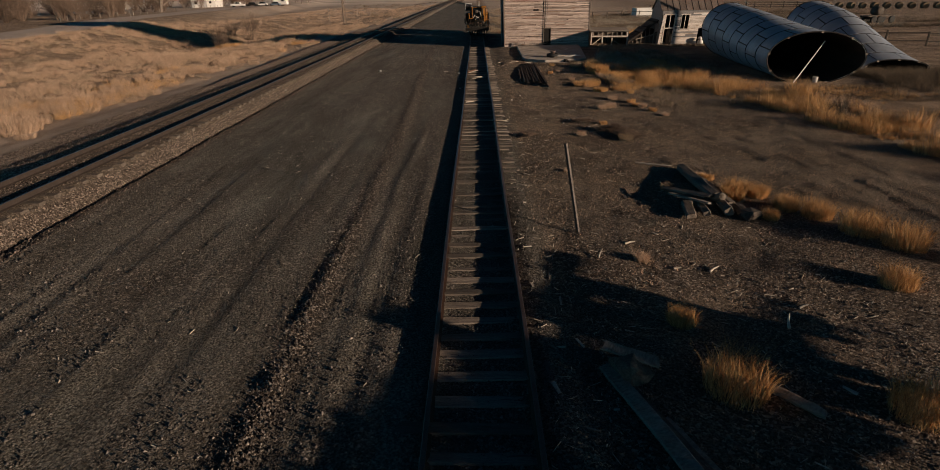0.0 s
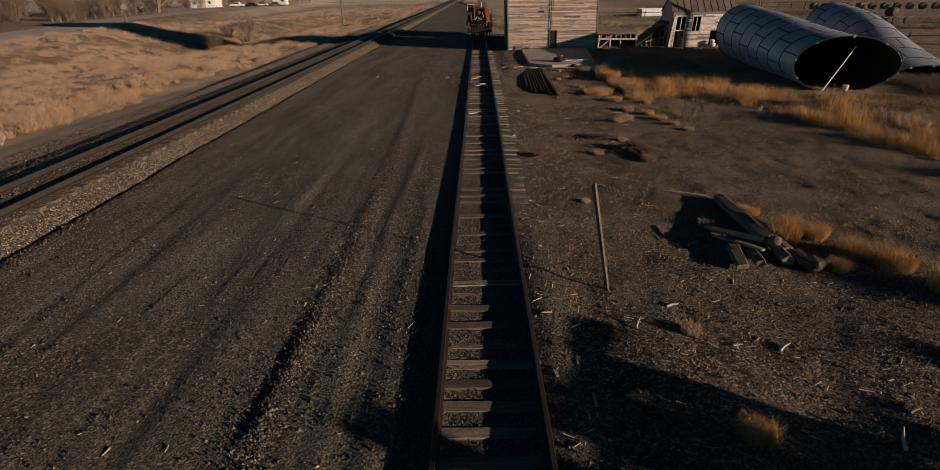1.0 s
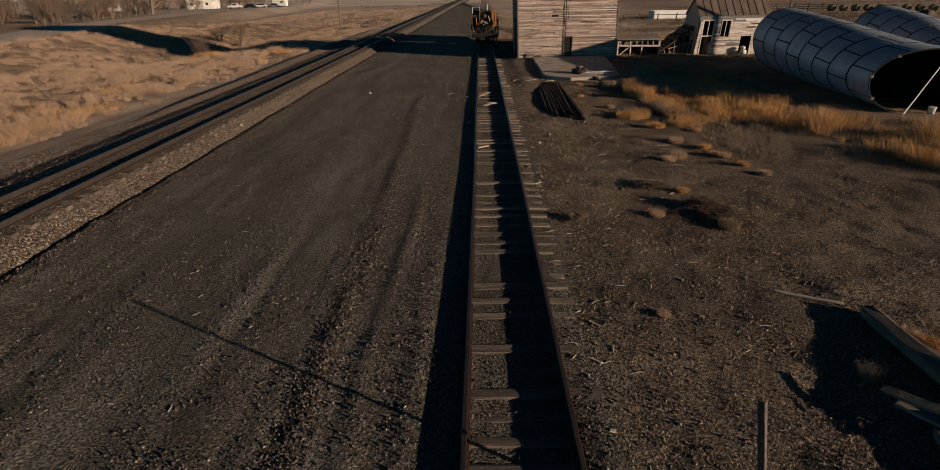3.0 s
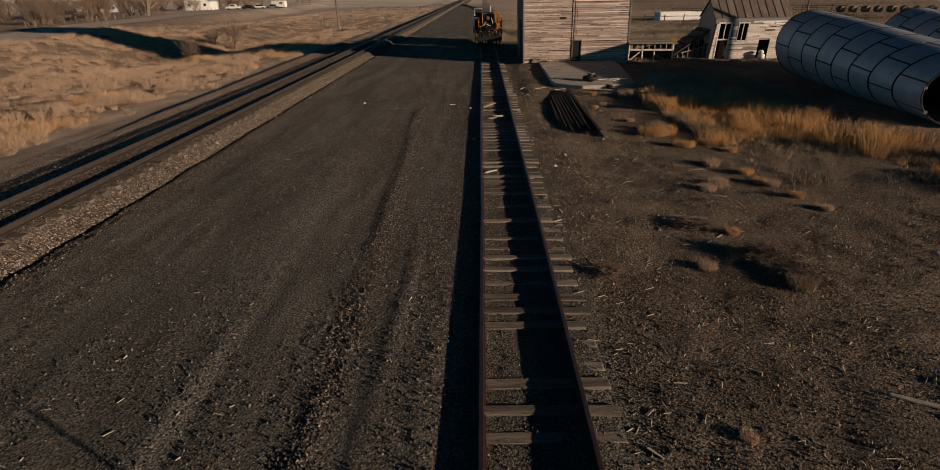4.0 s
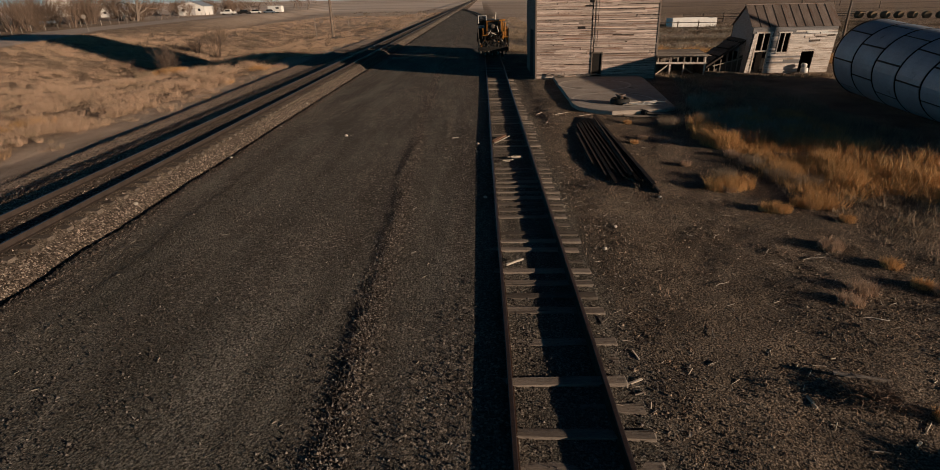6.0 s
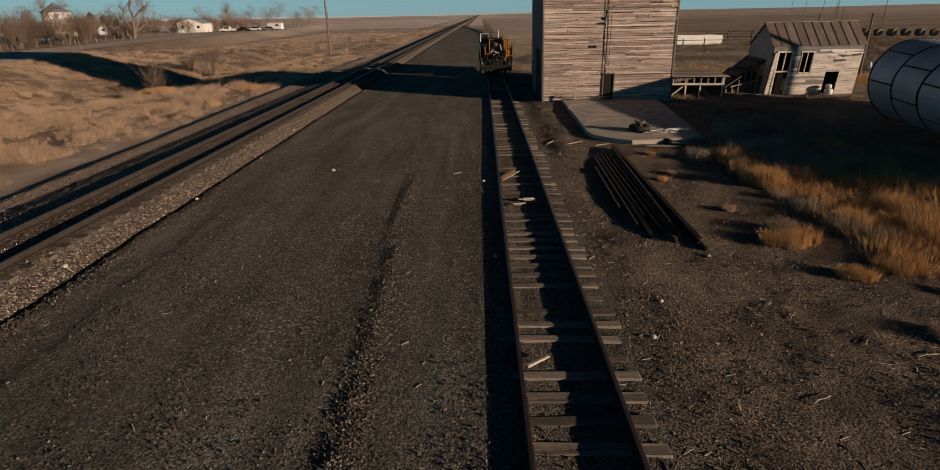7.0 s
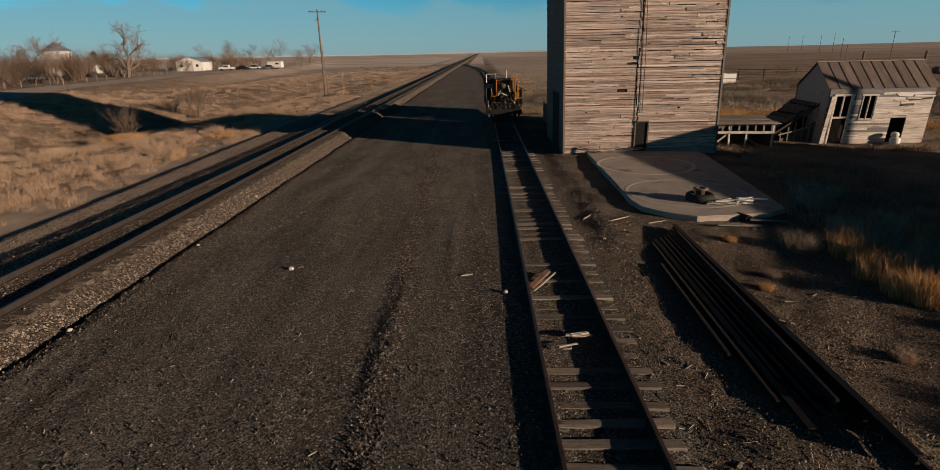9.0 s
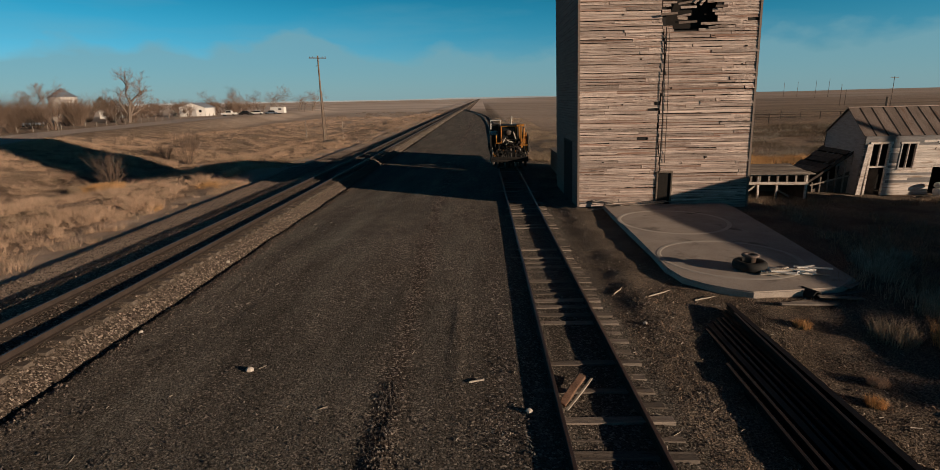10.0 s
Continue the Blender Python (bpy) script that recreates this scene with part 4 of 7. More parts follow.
# ---- grasses and bushes ----


def blades(clumps, per, height, spread, lean, width=0.006, bent=True, tangle=0.9):
    """Blades for many clumps. clumps: x, y, size. Returns vertices and triangles; straight blades are one triangle each."""
    cx, cy, cs = clumps
    n = len(cx) * per
    k = np.repeat(np.arange(len(cx)), per)
    a = rng.random(n) * 6.283
    r = spread * cs[k] * np.sqrt(rng.random(n))
    bx, by = cx[k] + r * np.cos(a), cy[k] + r * np.sin(a)
    bz = land(bx, by) - 0.02
    h = height * cs[k] * (0.45 + 0.65 * rng.random(n))
    la = a + rng.normal(0, tangle, n)
    out = lean * h * (0.3 + rng.random(n))
    w = width * (0.7 + 0.8 * rng.random(n)) * np.sqrt(cs[k])
    ta = rng.random(n) * 6.283
    if not bent:
        v = np.zeros((n, 3, 3))
        for j, f, sgn in ((0, 0, -1), (1, 0, 1), (2, 1.0, 0)):
            v[:, j, 0] = bx + out * f * np.cos(la) + sgn * w * np.cos(ta)
            v[:, j, 1] = by + out * f * np.sin(la) + sgn * w * np.sin(ta)
            v[:, j, 2] = bz + h * f
        return v.reshape(-1, 3), np.arange(3 * n).reshape(-1, 3)
    v = np.zeros((n, 5, 3))
    for j, f, g, sgn in ((0, 0, 0, -1), (1, 0, 0, 1), (2, 0.6, 0.35, -0.9), (3, 0.6, 0.35, 0.9), (4, 1.0, 1.0, 0)):
        v[:, j, 0] = bx + out * g * np.cos(la) + sgn * w * np.cos(ta)
        v[:, j, 1] = by + out * g * np.sin(la) + sgn * w * np.sin(ta)
        v[:, j, 2] = bz + h * f
    q = np.array([(0, 1, 3), (0, 3, 2), (2, 3, 4)])
    return v.reshape(-1, 3), (q[None] + 5 * np.arange(n)[:, None, None]).reshape(-1, 3)


def grass_field(name, clumps, per, height, spread, lean, material, label, width=0.006, bent=True):
    v, f = blades(clumps, per, height, spread, lean, width, bent)
    tagged(new(name, quick_mesh(name, v, f, material)), label, "grass", kind="stuff")


def field(n, x0, x1, y0, y1, mask, lo=0.6, hi=1.3, pw=1.0):
    x, y = x0 + (x1 - x0) * rng.random(n), y0 + (y1 - y0) * rng.random(n) ** pw
    k = mask(x, y)
    x, y = x[k], y[k]
    return x, y, lo + (hi - lo) * rng.random(len(x))


def left_mask(x, y):
    off = x - (road_x(y) + 6.5)
    return (off > 0) & (x + 2.6 * fnoise(x / 1.8, y / 1.8) * 2 < -21.0 + 1.0 * step(35, 55, y)) & (vnoise(x / 2.2, y / 2.2) > 0.16)


def tufted(c, low=0.3):
    """Sizes that swell and shrink in patches."""
    x, y, s = c
    return x, y, s * (low + 1.5 * vnoise(x / 0.9 + 70, y / 0.9) ** 1.5 + 0.25 * vnoise(x / 4, y / 4))


def bunched(c, near=0.35):
    """Gathers clumps into bunches with bare gaps between them."""
    x, y, s = c
    k = vnoise(x / 0.8 + 19, y / 0.8 + 5) + 0.35 * vnoise(x / 5, y / 5 + 90) + 0.3 * rng.random(len(x)) > near
    return x[k], y[k], s[k]


grass_field("left_grass", bunched(tufted(field(30000, -66, -19.2, 22, 112, left_mask, 0.5, 1.5, 1.25), 0.15), 0.80), 40, 0.40, 0.22, 0.75, M["straw"], "tall dry straw grass between railway and road", 0.0042, False)
grass_field("left_grass_grey", bunched(field(15000, -66, -19.2, 24, 112, lambda x, y: left_mask(x, y) & (vnoise(x / 2.6 + 40, y / 2.6) > 0.4), 0.5, 1.3, 1.2), 0.72), 34, 0.36, 0.24, 0.7, M["greyweed"], "greyish dead weeds among the straw", 0.0045, False)
grass_field("left_grass_short", field(26000, -66, -19.4, 22, 112, left_mask, 0.5, 1.1, 1.2), 7, 0.13, 0.4, 1.1, M["straw"], "short dry stubble under the tall grass", 0.006, False)
grass_field("verge_tufts", field(900, -25.5, -20.3, 24, 76, lambda x, y: (x + 2.2 * fnoise(x / 1.6, y / 1.6) < -21.3) & (vnoise(x / 1.1 + 5, y / 1.4) > 0.5), 0.6, 1.4, 1.2), 90, 0.50, 0.20, 0.6, M["straw"], "stiff straw tufts along the trackside dirt", 0.006, False)
grass_field("trackside_gold", field(1700, -27, -18.9, 24, 72, lambda x, y: (x + 2 * fnoise(x / 2, y / 2) < -21.2) & (x > -24.5 - 2.5 * vnoise(y / 4, y * 0)) & (vnoise(x / 1.7, y / 2.6 + 60) > 0.74), 0.7, 1.5, 1.2), 40, 0.42, 0.26, 0.75, M["gold"], "golden grass edging the dirt beside the ballast", 0.0045, False)
grass_field("far_left_grass", bunched(field(6500, -66, -17.5, 105, 260, lambda x, y: (x - road_x(y) > 7), 0.5, 1.7), 0.85), 26, 0.30, 0.5, 0.7, M["straw"], "thin dry grass farther along the railway", 0.012, False)
grass_field("far_left_weeds", field(420, -66, -17.5, 100, 330, lambda x, y: (x - road_x(y) > 7) & (vnoise(x / 6, y / 9) > 0.4), 0.7, 1.8), 60, 0.5, 0.55, 0.7, M["scrub"], "dark low weeds farther along the railway", 0.014, False)


def band(x, y):
    """The belt of tall golden weeds that bends round the bare yard."""
    c = np.interp(y, (10, 21, 30, 38, 44, 48), (17.6, 17.1, 15.5, 12.7, 9.8, 8.3))
    return (np.abs(x - c) < 1.75 + 0.5 * fnoise(x / 3, y / 3) * 2) & (vnoise(x / 1.2, y / 1.2) > 0.42) & (y < 40 + 0.6 * (x - 9))


grass_field("golden_belt", tufted(field(6400, 6, 21, 10, 48, band, 0.5, 1.5)), 64, 0.46, 0.22, 0.55, M["gold"], "belt of tall golden weeds round the yard", 0.0028)
grass_field("yard_gold", field(4200, 5.2, 15, 33, 47, lambda x, y: (x > np.interp(y, (33, 38, 41, 44, 47), (8.6, 8.2, 9.2, 10.2, 11.5))) & (vnoise(x / 1.1 + 3, y / 1.1) > 0.52), 0.5, 1.4), 20, 0.30, 0.26, 0.75, M["gold"], "low golden weeds spreading over the yard", 0.004)
grass_field("bin_weeds", tufted(field(3400, 14, 29, 24, 36, lambda x, y: (x > np.interp(y, (24, 30, 36), (15.8, 14.6, 13.2))) & (vnoise(x / 1.8 + 31, y / 1.2) > 0.42) & ~((x > 16.9) & (y > 33.2) & (x < 24.2)), 0.5, 1.3)), 26, 0.22, 0.34, 0.8, M["scrub"], "dark low weeds before the toppled bins", 0.006, False)
grass_field("bin_scrub", bunched(field(1500, 24.2, 34, 33, 38, lambda x, y: (x > 24.8) | (y < 34.5), 0.5, 1.5), 0.6), 40, 0.48, 0.3, 0.8, M["scrub"], "dark weeds before the crushed bin", 0.006, False)
grass_field("bin_gold", tufted(field(900, 15, 28, 26, 34, lambda x, y: vnoise(x / 2.2 + 11, y / 1.4 + 4) > 0.62, 0.5, 1.3)), 34, 0.25, 0.3, 0.7, M["gold"], "golden weeds before the toppled bins", 0.003)
grass_field("yard_brown", field(2600, 5.2, 16, 28, 47, lambda x, y: (x > np.interp(y, (28, 33, 38, 41, 44, 47), (9.4, 8.2, 7.9, 9.0, 9.6, 11.0))) & (vnoise(x / 1.3 + 13, y / 1.3) > 0.45), 0.5, 1.2), 16, 0.24, 0.28, 0.8, M["greyweed"], "low brown weeds spreading over the yard", 0.005)
grass_field("brown_belt", field(3600, 6, 21, 10, 48, lambda x, y: band(x - 0.5, y) & (vnoise(x / 2 + 7, y / 2) > 0.45), 0.6, 1.4), 26, 0.36, 0.26, 0.6, M["greyweed"], "brown dead weeds in the golden belt", 0.0035)
grass_field("belt_straw", field(5200, 6, 26, 10, 48, lambda x, y: (np.abs(x - 1.2 - np.interp(y, (10, 21, 30, 38, 44, 48), (18.2, 17.4, 15.9, 12.9, 9.9, 8.6))) < 1.6) & (vnoise(x / 1.6, y / 1.6) > 0.42) & ~((x > 16.5) & (y > 33)), 0.7, 1.3), 12, 0.4, 0.25, 0.5, M["straw"], "dry straw grass behind the golden belt", 0.005)
grass_field("yard_weeds", field(4200, 8, 32, 38, 66, lambda x, y: (x > np.interp(y, (38, 46, 58, 66), (11.5, 10, 12.3, 13.5))) & ~((x > 17.2) & (x < 33) & (y < 60.5)) & ~((y > 61.5) & (x > 12) & (x < 27.5)) & (vnoise(x / 1.5, y / 1.5) > 0.3), 0.5, 1.2), 22, 0.4, 0.34, 0.8, M["greyweed"], "grey dead weeds in the shaded yard", 0.006)
grass_field("sage_clumps", field(700, 8.2, 13.5, 40, 50, lambda x, y: (vnoise(x / 1.3, y / 1.3) > 0.45) & (x > 9.7 + 0.25 * np.maximum(0, y - 46.5)), 0.5, 1.2), 46, 0.5, 0.24, 0.5, M["sage"], "pale sage clumps beside the slab", 0.006)
grass_field("loose_straw", field(900, 2.2, 12, 4, 46, lambda x, y: vnoise(x / 2 + 9, y / 2) > 0.66, 0.5, 1.1, 1.3), 9, 0.12, 0.16, 1.3, M["straw"], "short trampled straw on the bare dirt", 0.006)
grass_field("yard_stubble", field(15000, 1.5, 15, 4, 48, lambda x, y: vnoise(x / 1.6 + 3, y / 1.6 + 21) + 0.4 * rng.random(len(x)) > 0.5, 0.5, 1.3, 1.1), 7, 0.075, 0.16, 0.9, M["straw"], "thin straw stubble and litter on the dirt", 0.0045, False)
grass_field("far_right_grass", field(4200, 6, 120, 66, 190, lambda x, y: (vnoise(x / 9, y / 9) > 0.4) & ((x > 28) | (y > 84)), 0.8, 1.8, 0.9), 8, 0.2, 0.7, 0.5, M["straw"], "rough dry grass on the far pasture", 0.014, False)
grass_field("pasture_sage", bunched(field(2600, 14, 62, 84, 128, lambda x, y: vnoise(x / 5 + 3, y / 3 + 30) > 0.5, 0.6, 1.5), 0.8), 40, 0.55, 0.6, 0.9, M["sage"], "pale brushy sage on the pasture", 0.012, False)
grass_field("gap_gold", tufted(field(2600, 12.5, 34, 69, 84, lambda x, y: vnoise(x / 2.5 + 5, y / 2.5) > 0.45, 0.6, 1.6)), 24, 0.36, 0.35, 0.6, M["gold"], "rough golden weeds behind the shack", 0.007, False)
grass_field("far_sage", field(2600, 14, 80, 78, 140, lambda x, y: vnoise(x / 9 + 3, y / 3.5 + 9) > 0.55, 1.0, 2.0), 44, 0.42, 0.8, 1.1, M["scrub"], "dark scrub on the far pasture", 0.014, False)
grass_field("trackside_right", tufted(field(2600, 1.9, 9, 78, 190, lambda x, y: vnoise(x / 2, y / 4) > 0.5, 0.5, 1.5, 1.6)), 24, 0.28, 0.4, 0.8, M["greyweed"], "tall dry grass beside the siding", 0.007, False)

TUFTS = (  # x, y, size, gold share
    (3.78, 6.55, 1.15, "gold"), (3.6, 8.35, 0.62, "gold"), (6.1, 6.0, 0.95, "gold"), (7.5, 15.2, 0.85, "gold"), (7.25, 14.8, 0.75, "gold"), (7.1, 16.3, 0.5, "gold"), (8.3, 13.9, 0.8, "gold"), (8.0, 14.9, 0.7, "gold"), (6.95, 16.6, 0.45, "straw"), (5.62, 15.6, 0.42, "greyweed"), (7.55, 13.2, 0.5, "gold"),
    (9.2, 12.2, 1.1, "gold"), (9.7, 11.4, 1.1, "gold"), (8.8, 13.3, 0.9, "gold"), (6.74, 28.1, 0.7, "straw"), (4.28, 22.5, 0.5, "straw"), (5.9, 21.6, 0.7, "greyweed"),
    (8.76, 43.03, 1.5, "gold"), (8.49, 41.44, 1.5, "gold"), (8.43, 40.26, 1.5, "gold"), (8.63, 39.88, 1.6, "gold"), (9.63, 44.73, 1.2, "straw"), (7.56, 43.49, 1.25, "greyweed"),
    (6.3, 34.75, 0.9, "gold"), (6.75, 34.7, 1.0, "gold"), (7.2, 34.9, 1.0, "gold"), (6.93, 35.64, 1.0, "greyweed"), (7.05, 32.75, 0.7, "gold"),
    (7.31, 32.62, 0.7, "gold"), (9.15, 36.04, 1.3, "gold"), (8.63, 35.59, 1.1, "greyweed"), (8.15, 33.17, 0.7, "gold"), (8.34, 32.94, 0.7, "gold"), (8.74, 32.93, 0.7, "gold"),
    (11.36, 37.54, 1.3, "gold"), (11.24, 36.73, 1.4, "gold"), (10.79, 35.53, 1.4, "gold"), (10.55, 34.89, 1.2, "gold"), (10.23, 41.35, 1.2, "greyweed"), (10.86, 40.53, 1.3, "greyweed"),
    (9.37, 37.89, 1.0, "gold"), (8.6, 37.35, 1.0, "greyweed"), (6.26, 37.43, 0.5, "straw"), (5.8, 44.2, 0.5, "gold"), (5.26, 40.78, 0.45, "gold"), (5.84, 41.56, 0.5, "straw"),
    (8.38, 38.54, 0.7, "straw"), (8.94, 34.93, 0.9, "greyweed"), (9.4, 34.92, 0.9, "greyweed"), (8.71, 31.86, 0.5, "gold"), (8.07, 29.2, 0.55, "gold"), (8.06, 28.24, 0.5, "gold"),
    (8.3, 27.91, 0.55, "straw"), (8.5, 26.81, 0.5, "gold"), (8.81, 25.85, 0.45, "straw"), (5.59, 24.32, 0.45, "gold"), (5.76, 23.07, 0.45, "gold"), (5.87, 21.75, 0.5, "gold"),
    (3.6, 10.9, 0.4, "straw"), (6.2, 27.6, 0.6, "straw"), (7.3, 30.2, 0.7, "straw"), (8.8, 33.4, 0.8, "gold"),
    (9.2, 36.0, 0.9, "gold"), (6.6, 34.5, 0.5, "straw"), (8.3, 9.6, 0.8, "gold"), (10.9, 10.4, 1.0, "gold"), (2.9, 17.3, 0.3, "straw"), (-31.6, 73.0, 2.2, "gold"), (-32.8, 73.4, 2.2, "gold"), (-30.5, 72.8, 1.8, "gold"), (-37.6, 78.2, 2.4, "greyweed"))
for x, y, s, kind in TUFTS:
    near = y < 16
    v, f = blades((np.array([x]), np.array([y]), np.array([s])), 1500 if s > 1.5 else 900 if near else 620, 0.58 if near else 0.36 if s > 1.7 else 0.44, 0.32 if s > 1.5 else 0.40, 0.55, 0.0028, True, 2.0)
    v = v - np.array([x, y, gz(x, y)])
    ob = new("grass_tuft", quick_mesh("grass_tuft", v, f, M[kind]))
    ob.matrix_basis = pose(x, y, gz(x, y))
    words = {"gold": "orange-gold dry weed tuft on bare dirt", "straw": "pale straw grass tuft on bare dirt", "greyweed": "grey dead weed tuft on the dirt"}[kind]
    tagged(ob, words, "grass tuft", "tufts in the yard")


def bare_tree(rnd, height, spread, depth, thick):
    """Trunk with limbs, and the twigs, as two shapes."""
    trunk, twigs = Shape(), Shape()

    def grow(p, d, length, r, level):
        path, radii = [p], [r]
        for k in range(3):
            d = (d + Vector([rnd.uniform(-0.22, 0.22) for _ in range(3)]) + Vector((0, 0, 0.06))).normalized()
            p = p + d * length / 3
            path.append(p)
            radii.append(r * (1 - 0.16 * (k + 1)))
        (trunk if level < 2 else twigs).tube(path, radii, 5 if level < 2 else 3, False)
        if level >= depth:
            return
        for _ in range(rnd.choice((3, 3, 4)) if level else rnd.choice((4, 5))):
            a = d.orthogonal().normalized()
            a.rotate(Matrix.Rotation(rnd.uniform(0, 6.28), 3, d))
            nd = (d * rnd.uniform(0.5, 1.0) + a * spread * rnd.uniform(0.5, 1.2)).normalized()
            at = path[rnd.choice((2, 3, 3))] if level else path[rnd.choice((1, 2, 3, 3))]
            grow(at, nd, length * rnd.uniform(0.58, 0.8), r * 0.55, level + 1)

    grow(Vector((0, 0, -0.1)), Vector((rnd.uniform(-0.1, 0.1), rnd.uniform(-0.1, 0.1), 1)), height * 0.36, thick, 0)
    return trunk, twigs


def tree(x, y, height, spread, depth, thick, seed, label, z=None, group="bare trees along the road"):
    t = thing("bare_tree", label, "tree", (x, y, gz(x, y) if z is None else z), group=group)
    trunk, twigs = bare_tree(random.Random(seed), height, spread, depth, thick)
    part("trunk", trunk, M["bark"], t)
    part("crown", twigs, M["twig"], t)
    return t


tree(-94.5, 176, 15.0, 0.85, 5, 0.5, 11, "large bare cottonwood beside the country road")
first = tree(-121, 180, 15, 0.8, 5, 0.34, 12, "bare leafless tree beside the country road")
second = tree(-130, 291, 14, 0.75, 5, 0.22, 14, "slim bare leafless tree at the farmyard")
for x, y, s in ((-134, 333, 1.25), (-126, 369, 1.35), (-119, 393, 1.1), (-116, 345, 1.0), (-128, 310, 0.8), (-116, 410, 1.2), (-124, 215, 0.9), (-108, 380, 1.1), (-140, 350, 1.0), (-122, 352, 0.9), (-112, 366, 0.8), (-131, 352, 1.1), (-104, 352, 0.7), (-122, 330, 0.8), (-146, 372, 1.2)):
    c = copy_thing(second, pose(x, y, gz(x, y), 0, 0, x * 7))
    c.scale = (s, s, s)
for x, y, s in ((-136, 178, 0.8), (-128, 160, 0.75), (-108, 190, 0.6), (-145, 205, 0.9)):
    c = copy_thing(first, pose(x, y, gz(x, y), 0, 0, y * 5))
    c.scale = (s, s, s)


def bush(x, y, height, seed, label):
    t = thing("bare_bush", label, "bush", (x, y, gz(x, y)), group="bare bushes")
    twigs = Shape()
    rnd = random.Random(seed)
    for k in range(34):
        a, l = rnd.uniform(0, 6.28), rnd.uniform(0.05, 0.75)
        p, d = Vector((0.25 * math.cos(a), 0.25 * math.sin(a), -0.05)), Vector((l * math.cos(a), l * math.sin(a), 1)).normalized()
        length = height * rnd.uniform(0.45, 1.05)
        tip = p + d * length * 0.5
        twigs.tube([p, p.lerp(tip, 0.5) + Vector((rnd.uniform(-0.15, 0.15), rnd.uniform(-0.15, 0.15), 0.05)), tip], [0.026, 0.02, 0.014], 3, False)
        for _ in range(5):
            d2 = (d + Vector([rnd.uniform(-0.5, 0.5) for _ in range(3)])).normalized()
            end = tip + d2 * length * rnd.uniform(0.3, 0.5)
            twigs.tube([tip, end], [0.013, 0.006], 3, False)
            for _ in range(1):
                d3 = (d2 + Vector([rnd.uniform(-0.6, 0.6) for _ in range(3)])).normalized()
                twigs.tube([end.lerp(tip, 0.4), end + d3 * length * 0.2], [0.010, 0.005], 3, False)
    part("branchwork", twigs, M["bush_twig"], t)
    return t


bush(-35.6, 79.6, 3.4, 1, "spindly bare bush growing in the ditch")
b1 = bush(-39.0, 99.5, 4.6, 2, "rounded bare bush on the road bank")
bush(-42.5, 101.0, 2.4, 3, "low bare bush on the road bank")
# thicket behind the road
rnd = random.Random(21)
for k in range(120):
    y = rnd.uniform(112, 330) if k < 84 else rnd.uniform(112, 190)
    x = road_x(y) - rnd.uniform(9, 46)
    if x > -116 and 195 < y < 236:
        continue
    s = rnd.uniform(0.8, 1.7)
    c = copy_thing(b1, pose(x, y, gz(x, y), 0, 0, rnd.uniform(0, 360)))
    c.scale = (s * 1.2, s * 1.2, s)
    tagged(c, "brown bare thicket bush behind the road", "bush", "thicket behind the road")
for x, y, s in ((-296, 460, 0.75), (-288, 462, 0.6), (-303, 462, 0.45)):
    t = thing("evergreen_tree", "dark evergreen tree near far farm", "tree", (x, y, gz(x, y)), group="evergreens")
    crown = Shape()
    r2 = random.Random(int(-x))
    for k in range(420):
        h = r2.random()
        rad, a = 7 * s * (1 - h) ** 0.6 * math.sqrt(r2.random()), r2.uniform(0, 6.28)
        p = Vector((rad * math.cos(a), rad * math.sin(a), (1.2 + 13 * h) * s))
        w = r2.uniform(0.5, 1.1) * s
        o = len(crown.v)
        for q in range(4):
            crown.v.append(tuple(p + Vector([r2.uniform(-w, w) for _ in range(3)])))
        crown.f += [[o, o + 1, o + 2], [o, o + 2, o + 3], [o, o + 1, o + 3], [o + 1, o + 2, o + 3]]
    part("trunk", Shape().tube([(0, 0, -0.2), (0, 0, 10 * s)], [0.4 * s, 0.1 * s], 6), M["bark"], t)
    part("crown", crown, M["evergreen"], t)

# ---- grain elevator ----
EL, ER, EF, EB = 2.85, 11.45, 59.4, 67.5
LEAN_X = -0.024
WALL_TOP = 17.0
elevator = thing("grain_elevator", "tall weathered wooden grain elevator, leaning, boards missing", "building", kind="")


def sheared(x, y, z):
    return Vector((x + LEAN_X * z, y, z))


def shear_box(s, x0, x1, y0, y1, z0, z1):
    o = len(s.v)
    for z in (z0, z1):
        for x, y in ((x0, y0), (x1, y0), (x1, y1), (x0, y1)):
            s.v.append(tuple(sheared(x, y, z)))
    s.f += [[o + 3, o + 2, o + 1, o], [o + 4, o + 5, o + 6, o + 7], [o, o + 1, o + 5, o + 4], [o + 1, o + 2, o + 6, o + 5], [o + 2, o + 3, o + 7, o + 6], [o + 3, o, o + 4, o + 7]]


HX0, HX1, HZ0, HZ1 = 7.0, 9.4, 8.75, 10.6      # the torn hole
# near-black core paints the shade in gaps between the clapboards
core = Shape()
shear_box(core, EL + 0.05, HX0, EF + 0.05, EF + 0.17, -0.2, WALL_TOP)
shear_box(core, HX1, ER - 0.05, EF + 0.05, EF + 0.17, -0.2, WALL_TOP)
shear_box(core, HX0, HX1, EF + 0.05, EF + 0.17, -0.2, HZ0)
shear_box(core, HX0, HX1, EF + 0.05, EF + 0.17, HZ1, WALL_TOP)
shear_box(core, EL + 0.05, EL + 0.17, EF + 0.17, EB, -0.2, WALL_TOP)
shear_box(core, ER - 0.17, ER - 0.05, EF + 0.17, EB, -0.2, WALL_TOP)
shear_box(core, EL + 0.17, ER - 0.17, EB - 0.12, EB, -0.2, WALL_TOP)
part("wall", core, M["seam"], elevator, "inner sheathing, near-black for the shade between boards")
roof = Shape()
